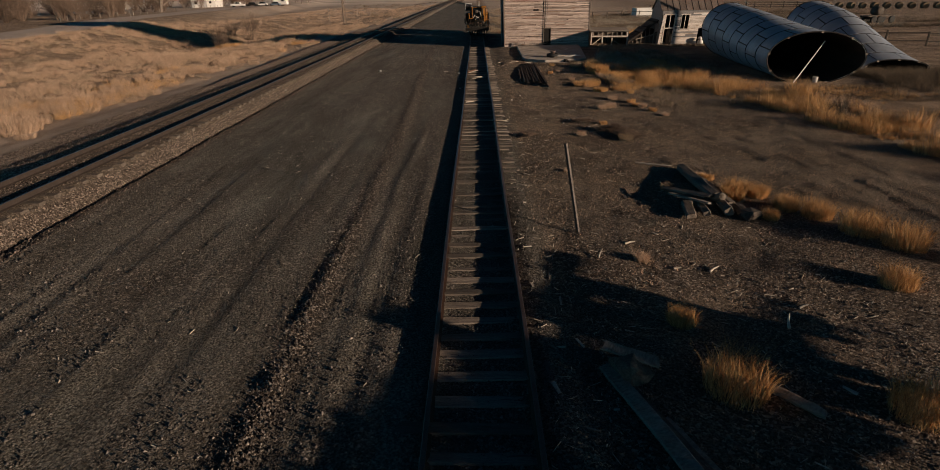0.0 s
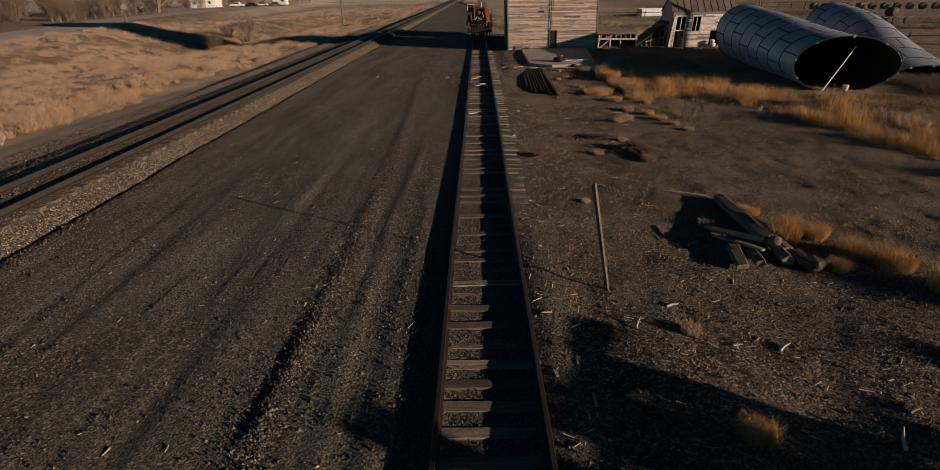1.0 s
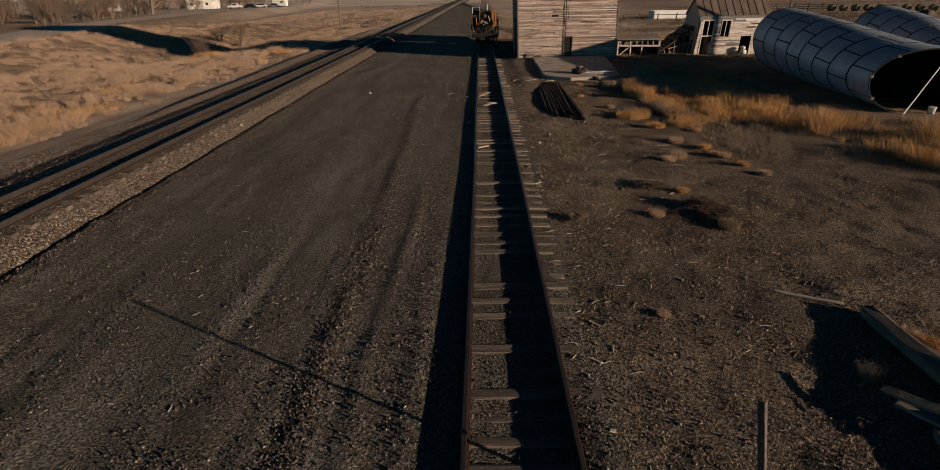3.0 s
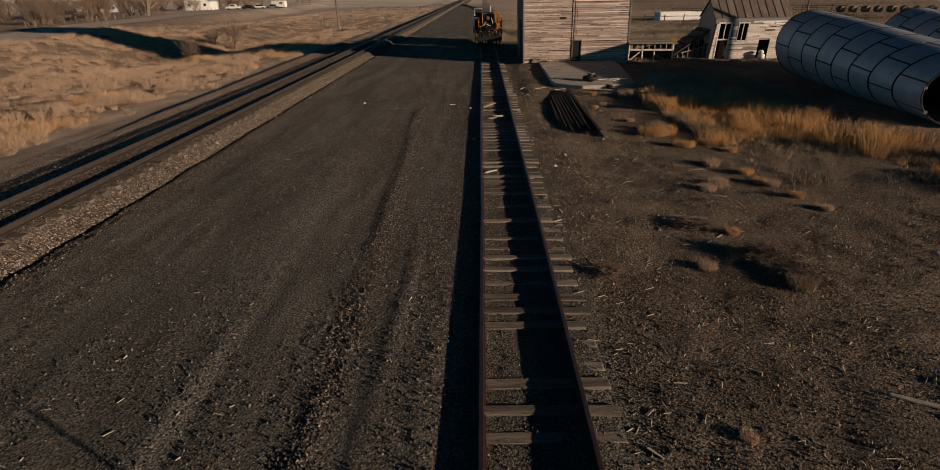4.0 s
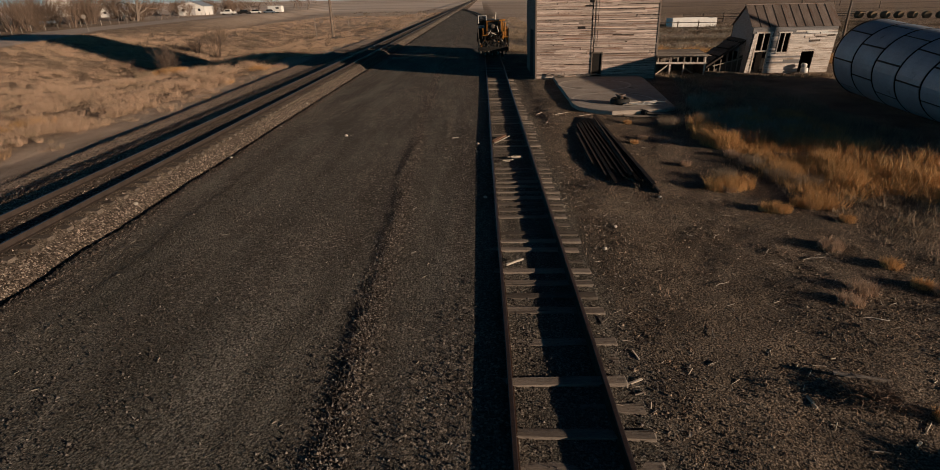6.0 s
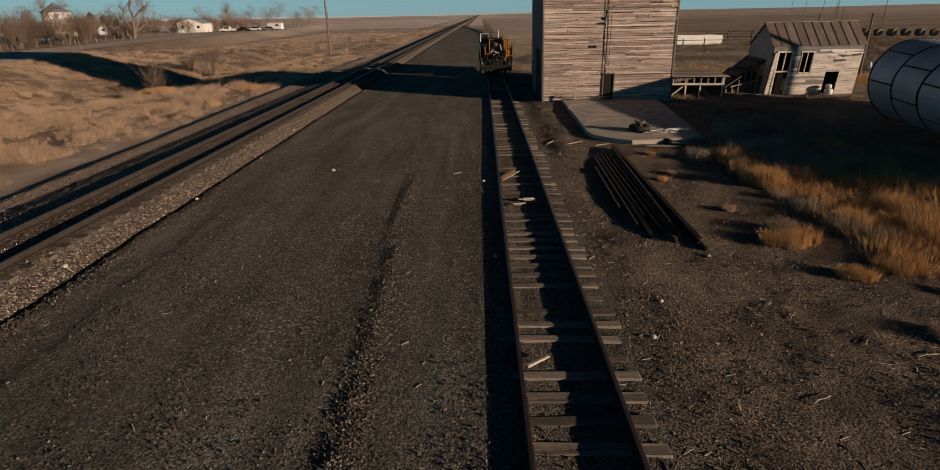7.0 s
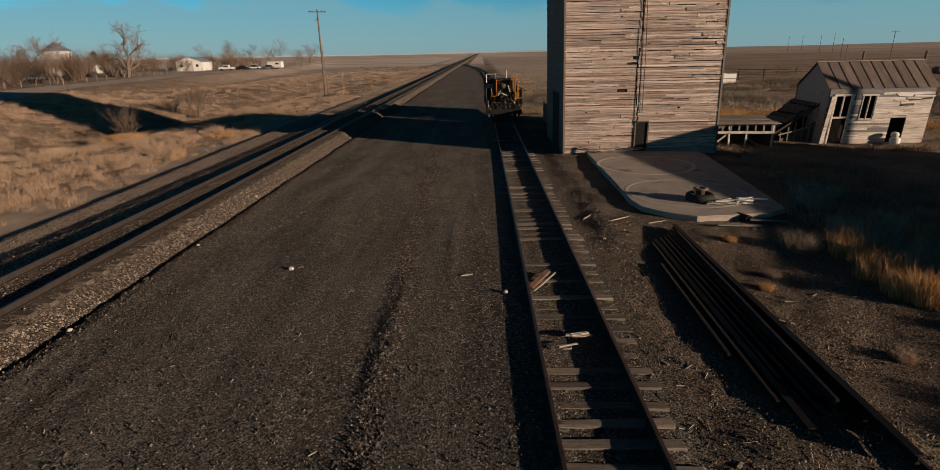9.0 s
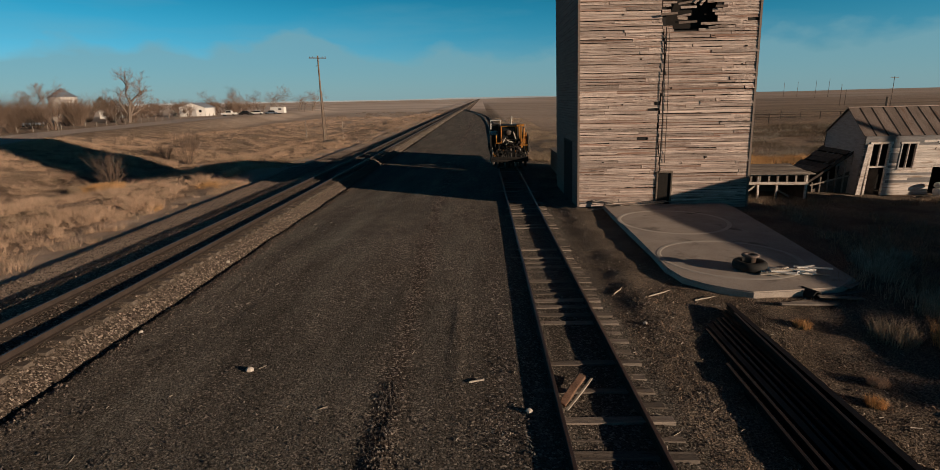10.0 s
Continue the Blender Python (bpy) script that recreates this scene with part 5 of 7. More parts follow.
for sgn in (-1, 1):
    xm = (EL + ER) / 2
    o = len(roof.v)
    for dz in (0, 0.12):
        for y in (EF - 0.4, EB + 0.4):
            roof.v.append(tuple(sheared(xm, y, WALL_TOP + 3.2 + dz)))
            roof.v.append(tuple(sheared(xm + sgn * 4.9, y, WALL_TOP - 0.3 + dz)))
    roof.f += [[o, o + 1, o + 3, o + 2], [o + 4, o + 6, o + 7, o + 5], [o, o + 4, o + 5, o + 1], [o + 2, o + 3, o + 7, o + 6], [o + 1, o + 5, o + 7, o + 3], [o, o + 2, o + 6, o + 4]]
for y in (EF, EB - 0.1):
    o = len(roof.v)
    for yy in (y, y + 0.1):
        roof.v += [tuple(sheared(EL, yy, WALL_TOP)), tuple(sheared(ER, yy, WALL_TOP)), tuple(sheared((EL + ER) / 2, yy, WALL_TOP + 3.1))]
    roof.f += [[o, o + 1, o + 2], [o + 5, o + 4, o + 3], [o, o + 3, o + 4, o + 1], [o + 1, o + 4, o + 5, o + 2], [o + 2, o + 5, o + 3, o]]
part("roof", roof, M["roof_metal"], elevator)
# hidden platform, added only to extend the elevator's shadow
platform = thing("loading_platform", "low unseen wooden platform added behind the grain elevator to cast shade", "platform")
part("wall", Shape().box((3.4, 9.7, 1.6), pose(5.3, 72.5, 0.75)), M["board_dark"], platform)
part("deck", Shape().box((3.6, 9.9, 0.08), pose(5.3, 72.5, 1.6), 0.004, 0.01), M["grey_wood"], platform)

# clapboards of the front, one by one
random.seed(5)


def board_mesh(seed):
    """A board one metre long, 0.15 m high, with chipped ends and a ragged lower edge; its butt stands proud."""
    r = random.Random(seed)
    s = Shape()
    n = 12
    xs_ = [i / n for i in range(n + 1)]
    low = [r.choice((r.uniform(-0.012, 0.006), r.uniform(-0.012, 0.006), r.uniform(0.0, 0.022))) for _ in xs_]
    bow = [r.uniform(-0.006, 0.006) for _ in xs_]
    e0, e1 = r.uniform(-0.01, 0.015), r.uniform(-0.015, 0.01)
    for i, x in enumerate(xs_):
        xx = x + (e0 if i == 0 else e1 if i == n else 0)
        for yy, zz in ((-0.034 + bow[i], low[i]), (-0.004 + bow[i], 0.15), (0.022, 0.15), (0.022, low[i])):
            s.v.append((xx, yy, zz))
    for i in range(n):
        o = 4 * i
        for a in range(4):
            b = (a + 1) % 4
            s.f.append([o + a, o + 4 + a, o + 4 + b, o + b])
    s.f.append([0, 1, 2, 3])
    s.f.append([4 * n + k for k in (3, 2, 1, 0)])
    return s.mesh("board", M["board"])


board_kinds = [board_mesh(k) for k in range(10)]
joined_v, joined_f = [], []
EXPOSE = 0.142
placed = 0


def put_board(x0, x1, z, y=EF, tilt=0.0, single=True, proud=0.0):
    global placed
    me = random.choice(board_kinds)
    m = Matrix.Translation(sheared(x0, y + 0.022 - proud, z)) @ pose(0, 0, 0, 0, -tilt, 0) @ Matrix.Diagonal((x1 - x0, 1, random.choice((1.0, 0.98, 0.95, 0.92, 0.88, 0.82, 0.72)), 1))
    if single and placed < 300:
        ob = new("board", me)
        ob.parent = elevator
        ob.matrix_basis = m
        placed += 1
    else:
        o = len(joined_v)
        joined_v.extend(tuple(m @ v.co) for v in me.vertices)
        joined_f.extend([o + i for i in p.vertices] for p in me.polygons)


row = 0
while row * EXPOSE < WALL_TOP - 0.1:
    z = 0.02 + row * EXPOSE + random.uniform(-0.010, 0.010)
    seam = 6.88 + 0.10 * math.sin(z * 1.1) + random.uniform(-0.02, 0.02)
    halves = [[EL, seam - 0.02], [seam + 0.03, ER]]
    if z < 1.85:
        halves[0][1] = 6.80
        halves[1][0] = 7.55
    for a, b in halves:
        cuts = [a]
        x = a + random.uniform(1.2, 4.5)
        while x < b - 0.4:
            cuts.append(x)
            x += random.uniform(1.4, 5.0)
        cuts.append(b)
        for u, v in zip(cuts, cuts[1:]):
            if HZ0 - 0.15 < z < HZ1 and v > HX0 and u < HX1 + 0.3:
                left, right = (u, HX0 + random.uniform(-0.15, 0.5)), (HX1 + random.uniform(-0.9, 0.3), v)
                for p, q in (left, right):
                    if q - p > 0.25:
                        put_board(p, q, z, single=False)
                continue
            if random.random() < 0.02 and z > 1.5:
                cut = random.uniform(0.25, 0.6)
                put_board(u, v - cut, z)
                continue
            put_board(u + 0.004, v - 0.004, z, tilt=random.uniform(-0.3, 0.3), proud=random.uniform(0, 0.016) + (0.035 if random.random() < 0.10 else 0))
    row += 1
me = bpy.data.meshes.new("upper_cladding")
me.from_pydata(joined_v, [], joined_f)
me.materials.append(M["board_high"])
tagged(part("upper_cladding", me, None, elevator, "weathered clapboards high on the wall"), kind="stuff")
# side walls use a darker clapboard copy, with their shade in the colour
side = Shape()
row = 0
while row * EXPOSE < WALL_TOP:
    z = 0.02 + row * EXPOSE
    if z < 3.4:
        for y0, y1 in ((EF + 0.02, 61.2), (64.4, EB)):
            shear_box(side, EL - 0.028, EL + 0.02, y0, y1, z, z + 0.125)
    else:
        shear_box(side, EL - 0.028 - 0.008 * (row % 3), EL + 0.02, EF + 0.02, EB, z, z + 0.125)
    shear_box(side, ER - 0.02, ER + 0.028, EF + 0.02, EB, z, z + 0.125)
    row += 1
tagged(part("side_cladding", side, M["board_dark"], elevator, "weathered clapboards on the side walls, coloured darker for shade"), kind="stuff")
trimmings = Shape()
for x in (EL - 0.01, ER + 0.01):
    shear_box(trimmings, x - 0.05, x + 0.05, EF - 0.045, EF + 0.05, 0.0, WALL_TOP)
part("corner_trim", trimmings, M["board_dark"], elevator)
# doorway is a flat black panel; its shade is in the colour
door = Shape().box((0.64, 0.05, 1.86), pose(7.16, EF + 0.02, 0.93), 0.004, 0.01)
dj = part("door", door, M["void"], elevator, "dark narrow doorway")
frame_b = Shape()
for x in (6.80, 7.53):
    frame_b.box((0.09, 0.10, 1.95), pose(x, EF - 0.03, 0.97), 0.006, 0.01)
frame_b.box((0.82, 0.10, 0.09), pose(7.16, EF - 0.03, 1.92), 0.006, 0.01)
part("frame", frame_b, M["dark_wood"], dj)
# black panel paints the shade of the side opening
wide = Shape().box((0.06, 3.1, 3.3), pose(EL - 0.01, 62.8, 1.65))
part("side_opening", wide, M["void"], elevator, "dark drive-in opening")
pipe = Shape().tube([sheared(6.9, EF - 0.10, 1.9), sheared(6.98, EF - 0.11, 4.5), sheared(6.92, EF - 0.10, 6.2), sheared(7.03, EF - 0.11, 8.0), sheared(7.0, EF - 0.10, 8.9)], 0.02, 6)
pipe.tube([sheared(7.16, EF - 0.10, 2.4), sheared(7.2, EF - 0.10, 5.5), sheared(7.14, EF - 0.10, 8.6)], 0.016, 5)
part("cable", pipe, M["seam"], elevator, "thin dark cables hanging down the seam")
random.seed(12)
for k in range(11):
    broken = Shape()
    x = random.uniform(HX0 - 0.2, HX1 + 0.2)
    z = random.uniform(HZ0 + 0.1, HZ1)
    broken.box((random.uniform(0.5, 1.5), 0.02, 0.11), Matrix.Translation(sheared(x, EF - random.uniform(0.02, 0.22), z)) @ pose(0, 0, 0, random.uniform(-25, 25), random.uniform(-55, -35) if k in (4, 9) else random.uniform(-14, 4), random.uniform(-12, 12)), 0.006)
    part("broken_board", broken, M["board" if k in (2, 4, 7, 9) else "board_dark"], elevator, "splintered board hanging round the hole")
# black sheet behind the hole stands in for the shaded inside
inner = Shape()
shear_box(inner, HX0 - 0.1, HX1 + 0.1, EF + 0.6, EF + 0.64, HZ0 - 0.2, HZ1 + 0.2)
part("hole_backing", inner, M["void"], elevator, "black sheet standing for the shade behind the hole")
random.seed(8)
for k in range(16):
    x, z = random.uniform(EL + 0.3, ER - 0.3), random.uniform(2.2, 9.8)
    # black chips on the boards paint the shade of small holes
    part("knot_hole", Shape().box((random.uniform(0.04, 0.12), 0.012, random.uniform(0.03, 0.09)), Matrix.Translation(sheared(x, EF - 0.03, z)), 0.006), M["void"], elevator, "small dark hole in the boards")
debris = Shape()
for k in range(16):
    x, y = random.uniform(2.6, 8.6), EF - random.uniform(0.1, 0.8)
    debris.box((random.uniform(0.5, 1.8), random.uniform(0.08, 0.15), 0.025), Matrix.Translation((x, y, 0.10 + 0.05 * (k % 3) + (0.27 if x > 4 else 0))) @ pose(0, 0, 0, random.uniform(-12, 12), random.uniform(-8, 8), random.uniform(-30, 30)), 0.006)
solid("fallen_boards", debris, M["grey_wood"], "loose fallen boards along the elevator's foot", "boards", kind="stuff")

# ---- slab and what lies on it ----
SLAB = [(3.82, 48.4), (3.98, 47.45), (4.42, 46.85), (4.95, 46.45), (5.5, 46.1), (8.05, 46.38), (9.0, 47.1), (9.75, 53.5), (10.25, 58.0), (10.3, 59.2), (4.05, 59.2), (3.95, 52.0)]
TOP = 0.31


def slab():
    bm = bmesh.new()
    low = [bm.verts.new((x, y, -0.15)) for x, y in SLAB]
    top = [bm.verts.new((x, y, TOP)) for x, y in SLAB]
    bm.faces.new(low[::-1])
    bm.faces.new(top)
    for i in range(len(SLAB)):
        j = (i + 1) % len(SLAB)
        bm.faces.new((low[i], low[j], top[j], top[i]))
    bmesh.ops.bevel(bm, geom=[e for e in bm.edges if all(v.co.z > 0 for v in e.verts)], offset=0.035, segments=2, affect="EDGES")
    me = bpy.data.meshes.new("concrete_slab")
    bm.to_mesh(me)
    bm.free()
    me.materials.append(M["concrete"])
    return me


solid("concrete_slab", slab(), None, "old stained concrete slab in front of the elevator", "slab", kind="structure")


def flat_ring(cx, cy, r, w, wobble):
    n = 72
    s = Shape()
    for k in range(n):
        t = 2 * math.pi * k / n
        rr = r * (1 + wobble * math.sin(3 * t))
        for q, z in ((rr - w, TOP + 0.001), (rr - w * 0.6, TOP + 0.008), (rr + w * 0.6, TOP + 0.008), (rr + w, TOP + 0.001)):
            s.v.append((cx + q * math.cos(t), cy + q * math.sin(t), z))
    for k in range(n):
        k2 = (k + 1) % n
        for a in range(3):
            s.f.append([4 * k + a, 4 * k2 + a, 4 * k2 + a + 1, 4 * k + a + 1][::-1])
    return s


for cx, cy, r in ((6.25, 49.5, 2.25), (6.3, 55.2, 2.3)):
    solid("lime_ring", flat_ring(cx, cy, r, 0.09, 0.012), M["pale_ring"], "pale lime circle stained into old concrete", "ring", group="rings on the slab")
tyre = thing("discarded_tyre", "old black tyre with a rusty hub on the slab", "tyre", (6.35, 48.2, TOP))
part("tread", Shape().lathe([(0.30, 0.02), (0.42, 0.0), (0.50, 0.05), (0.52, 0.15), (0.50, 0.25), (0.42, 0.30), (0.30, 0.28), (0.26, 0.15)], 28), M["rubber"], tyre, "", True)
part("hub", Shape().lathe([(0.16, 0.2), (0.17, 0.42), (0.27, 0.44), (0.27, 0.49), (0.12, 0.5), (0.12, 0.3)], 20), M["roof_metal"], tyre, "pale rusty wheel hub", True)
random.seed(31)
for k in range(24):
    x, y = 7.45 + random.uniform(-0.75, 0.75), 47.75 + random.uniform(-0.3, 0.3)
    l = random.uniform(0.3, 1.1)
    solid("scrap_plank", Shape().box((l, random.uniform(0.06, 0.12), 0.03), None, 0.006, 0.006), M["white" if k % 3 else "pale_wood"], "bleached broken plank heaped on the slab", "plank", pose(x, y, TOP + 0.03 + 0.028 * (k // 4), random.uniform(-5, 5), random.uniform(-5, 5), random.uniform(-32, 22)), "scrap heap on the slab")
solid("drain_pipe", Shape().lathe([(0.17, 0), (0.17, 0.5), (0.14, 0.5), (0.14, 0.02)], 18, pose(7.05, 46.5, 0.16, 90, 0, 22)), M["seam"], "dark pipe end in the slab's edge", "pipe")
for k, (x, y, l, a) in enumerate(((7.3, 45.95, 1.9, 14), (7.1, 45.7, 2.2, 8), (8.2, 46.35, 1.5, 20), (6.7, 45.5, 1.6, 3), (7.8, 45.9, 1.2, -4), (8.7, 46.8, 0.9, 40))):
    solid("loose_board", Shape().box((l, 0.16, 0.035), None, 0.008, 0.008), M["grey_wood"], "weathered board lying before the slab", "board", pose(x, y, 0.08 + 0.03 * k, 2, 3, a), "boards before the slab")
for x, y, l, a in ((3.0, 46.5, 0.9, 28), (4.15, 46.1, 0.7, 16), (1.9, 46.9, 0.6, 50)):
    solid("dry_branch", Shape().tube([(-l / 2, 0, 0.0), (-l / 6, 0.02, 0.01), (l / 6, 0.01, 0.02), (l / 2, 0.05, 0.03)], [0.022, 0.02, 0.016, 0.008], 6), M["pale_wood"], "bleached dry branch on bare dirt", "branch", pose(x, y, gz(x, y) + 0.02, 0, 0, a), "branches on the dirt")

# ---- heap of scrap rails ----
# paler head faces are painted highlights; faces towards -x stay dark
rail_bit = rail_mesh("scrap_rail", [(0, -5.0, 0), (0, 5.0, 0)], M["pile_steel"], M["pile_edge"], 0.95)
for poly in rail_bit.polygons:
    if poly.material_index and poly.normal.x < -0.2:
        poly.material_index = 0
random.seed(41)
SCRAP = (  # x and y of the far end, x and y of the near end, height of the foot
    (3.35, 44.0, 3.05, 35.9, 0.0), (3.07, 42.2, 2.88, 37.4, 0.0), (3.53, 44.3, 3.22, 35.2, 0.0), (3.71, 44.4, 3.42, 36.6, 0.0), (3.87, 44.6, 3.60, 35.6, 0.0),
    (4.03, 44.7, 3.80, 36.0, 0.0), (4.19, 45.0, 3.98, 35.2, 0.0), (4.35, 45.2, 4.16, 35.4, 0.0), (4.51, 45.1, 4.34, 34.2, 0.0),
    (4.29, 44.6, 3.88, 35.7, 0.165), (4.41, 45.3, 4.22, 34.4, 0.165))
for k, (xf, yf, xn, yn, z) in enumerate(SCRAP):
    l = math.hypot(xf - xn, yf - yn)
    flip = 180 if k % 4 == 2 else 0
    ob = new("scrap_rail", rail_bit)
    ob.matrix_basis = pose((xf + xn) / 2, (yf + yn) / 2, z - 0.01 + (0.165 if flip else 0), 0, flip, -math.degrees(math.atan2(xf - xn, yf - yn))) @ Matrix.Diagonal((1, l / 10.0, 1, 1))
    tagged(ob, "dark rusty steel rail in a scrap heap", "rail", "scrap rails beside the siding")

# ---- shed, ramp and shack ----


def low_shed():
    t = thing("low_shed", "low broken open-fronted shed of grey boards", "shed", (12.2, 62.3, -0.22))
    w, d, h = 4.0, 2.6, 1.55
    for k, x in enumerate((0.08, 1.25, 2.3, 3.92)):
        part("post", Shape().box((0.11, 0.11, h - 0.1), pose(x, 0.06, (h - 0.1) / 2, 0, (2, -3, 1, 0)[k]), 0.005, 0.012), M["white_paint"], t)
        part("post", Shape().box((0.11, 0.11, h + 0.1), pose(x, d, (h + 0.1) / 2), 0.005, 0.012), M["dark_wood"], t)
    part("beam", Shape().box((w, 0.09, 0.16), pose(w / 2, 0.0, 1.0, 0, 1), 0.006, 0.012), M["white_paint"], t, "pale rail across the front")
    part("beam", Shape().box((w + 0.1, 0.10, 0.12), pose(w / 2, 0.02, h - 0.06), 0.006, 0.012), M["grey_wood"], t)
    for k in range(8):
        part("slat", Shape().box((0.10, 0.03, 0.5), pose(0.3 + 0.5 * k, 0.0, 1.26, 0, random.uniform(-4, 4)), 0.005), M["grey_wood"], t)
    for k in range(9):
        part("roof_board", Shape().box((w + 0.3 + random.uniform(-0.25, 0.2), 0.31, 0.035), pose(w / 2, -0.15 + 0.31 * k, h + 0.02 + 0.025 * k, 4.5, random.uniform(-0.8, 0.8), random.uniform(-1.5, 1.5)), 0.01), M["grey_wood"], t)
    part("back_wall", Shape().box((w, 0.05, h), pose(w / 2, d + 0.05, h / 2)), M["dark_wood"], t)
    for x in (0.0, w):
        part("side_wall", Shape().box((0.04, d, h * 0.9), pose(x, d / 2, h * 0.45)), M["dark_wood"], t)
    part("brace", Shape().box((1.3, 0.05, 0.09), pose(0.65, 0.1, 0.5, 0, -38), 0.006), M["pale_wood"], t)
    part("brace", Shape().box((0.9, 0.05, 0.09), pose(2.8, 0.3, 0.4, 0, 30), 0.006), M["grey_wood"], t)


low_shed()


def ramp():
    """The collapsed lean-to against the shack's gable."""
    t = thing("collapsed_lean_to", "collapsed dark lean-to with bare rafters", "lean-to", (16.6, 64.6, -0.25))
    slope = math.degrees(math.atan2(2.75, 3.9))
    # back wall and rafters carry their shade in a near-black colour
    part("back_wall", Shape().prism([(0, 0), (3.9, 0), (3.9, 2.75)], -0.03, 0.03, pose(0, 3.1, 0, 90)), M["lean_to_shade"], t)
    part("front_wall", Shape().prism([(0.9, 0), (3.9, 0), (3.9, 1.55), (2.2, 0.75)], -0.02, 0.02, pose(0, 0.06, 0, 90)), M["dark_wood"], t, "dark patched front boards")
    for k in range(6):
        part("rafter", Shape().box((4.75, 0.09, 0.13), pose(1.95, 0.05 + 0.6 * k, 1.38, 0, -slope), 0.006), M["lean_to_shade"], t)
    for k in range(9):
        u = 0.25 + 0.47 * k + random.uniform(-0.06, 0.06)
        part("roof_board", Shape().box((0.40, random.uniform(2.2, 3.1), 0.03), pose(u * 0.82, 1.75, 0.09 + u * 0.82 * 2.75 / 3.9, random.uniform(-2, 2), -slope), 0.01), M["dark_wood"], t)
    for k in range(7):
        h = 0.35 + 0.33 * k
        part("stud", Shape().box((0.08, 0.07, h), pose(0.75 + 0.45 * k, -0.02, h / 2, 0, random.uniform(-3, 3)), 0.006), M["grey_wood"], t)
    part("plate", Shape().box((2.9, 0.06, 0.09), pose(2.45, -0.05, 0.85, 0, -14), 0.006), M["grey_wood"], t)


ramp()


def shack():
    W, D, H, R = 6.5, 3.7, 3.5, 1.5
    t = thing("old_shack", "abandoned wooden shack, flaking white paint, leaning, rusty roof", "shack", (19.9, 63.8, -0.27))
    sh = Matrix(((1, 0, 0.05, 0), (0, 1, 0, 0), (0, 0, 1, 0), (0, 0, 0, 1)))

    def bx(x0, x1, y0, y1, z0, z1, jitter=0.0):
        return Shape().box((x1 - x0, y1 - y0, z1 - z0), sh @ Matrix.Translation(((x0 + x1) / 2, (y0 + y1) / 2, (z0 + z1) / 2)), jitter)

    # front wall with door, window and hatch openings
    openings = ((0.45, 1.42, 0.0, 3.0), (2.12, 2.96, 1.6, 3.02), (4.15, 5.12, 0.0, 1.63))
    xs_ = sorted({0.0, W, *(o[0] for o in openings), *(o[1] for o in openings)})
    row, z = 0, 0.0
    while z < H - 0.01:
        z1 = min(z + 0.145, H)
        spans = [(0.0, W)]
        for a, b, lo, hi in openings:
            if z1 > lo + 0.01 and z < hi - 0.01:
                spans = [s for u, v in spans for s in ((u, min(v, a)), (max(u, b), v)) if s[1] - s[0] > 0.02]
        for u, v in spans:
            cuts = [u, v] if v - u < 2.2 or row % 3 else [u, (u + v) / 2 + random.uniform(-0.5, 0.5), v]
            for a, b in zip(cuts, cuts[1:]):
                mt = "grey_boards" if z > H - 0.5 and (b < 4.3 or z > H - 0.3) or b < 2.3 and z > 0.9 and random.random() < 0.75 or random.random() < 0.08 else "white_paint"
                s = bx(a + 0.003, b - 0.003, -0.03 - random.uniform(0, 0.012), 0.02, z + 0.004, z1)
                part("board", s, M[mt], t)
        z, row = z1, row + 1
    wall = Shape()
    for a, b in zip(xs_, xs_[1:]):
        op = [o for o in openings if o[0] <= a and o[1] >= b]
        for lo, hi in (((0, H),) if not op else ((0, op[0][2]), (op[0][3], H))):
            if hi - lo > 0.02:
                wall.box((b - a, 0.08, hi - lo), sh @ Matrix.Translation(((a + b) / 2, 0.062, (lo + hi) / 2)))
    wall.box((0.1, D, H), sh @ Matrix.Translation((W - 0.05, D / 2 + 0.1, H / 2)))
    wall.box((W, 0.1, H), sh @ Matrix.Translation((W / 2, D + 0.05, H / 2)))
    wall.box((W, D, 0.08), sh @ Matrix.Translation((W / 2, D / 2, -0.02)))
    part("wall", wall, M["dark_wood"], t, "bare inner wall boards")
    # gable end towards the railway
    for x in (0.0, W - 0.06):
        g = Shape()
        o = 0
        for xx in (x, x + 0.06):
            for y, zz in ((0.02, 0), (D, 0), (D, H), (D / 2, H + R), (0.02, H)):
                g.v.append(tuple(sh @ Vector((xx, y, zz))))
        g.f += [[o + 4, o + 3, o + 2, o + 1, o], [o + 5, o + 6, o + 7, o + 8, o + 9]]
        for i in range(5):
            j = (i + 1) % 5
            g.f.append([o + i, o + j, o + 5 + j, o + 5 + i])
        # grey colour stands in for shade on the side away from the sun
        part("gable", g, M["grey_paint"], t, "weathered gable end, greyed for its shaded side")
    # black plates on the gable paint the shade in its gaps
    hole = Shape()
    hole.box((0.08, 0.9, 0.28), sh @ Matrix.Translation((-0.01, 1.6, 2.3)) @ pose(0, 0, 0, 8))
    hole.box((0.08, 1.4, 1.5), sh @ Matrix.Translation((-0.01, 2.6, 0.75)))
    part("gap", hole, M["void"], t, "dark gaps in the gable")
    # roof: sheets with battens
    ang = math.degrees(math.atan2(R, D / 2))
    length = math.hypot(R, D / 2) + 0.1
    n = 10
    for sgn in (0, 1):
        for k in range(n):
            x = -0.18 + (W + 0.36) * (k + 0.5) / n
            m = sh @ Matrix.Translation((x, D / 2, H + R + 0.03)) @ pose(0, 0, 0, 0, 0, 180 * sgn) @ pose(0, 0, 0, ang) @ Matrix.Translation((0, -length / 2, 0))
            part("roof_sheet", Shape().box(((W + 0.36) / n - 0.05, length, 0.03), m, 0.004), M["roof_metal"], t)
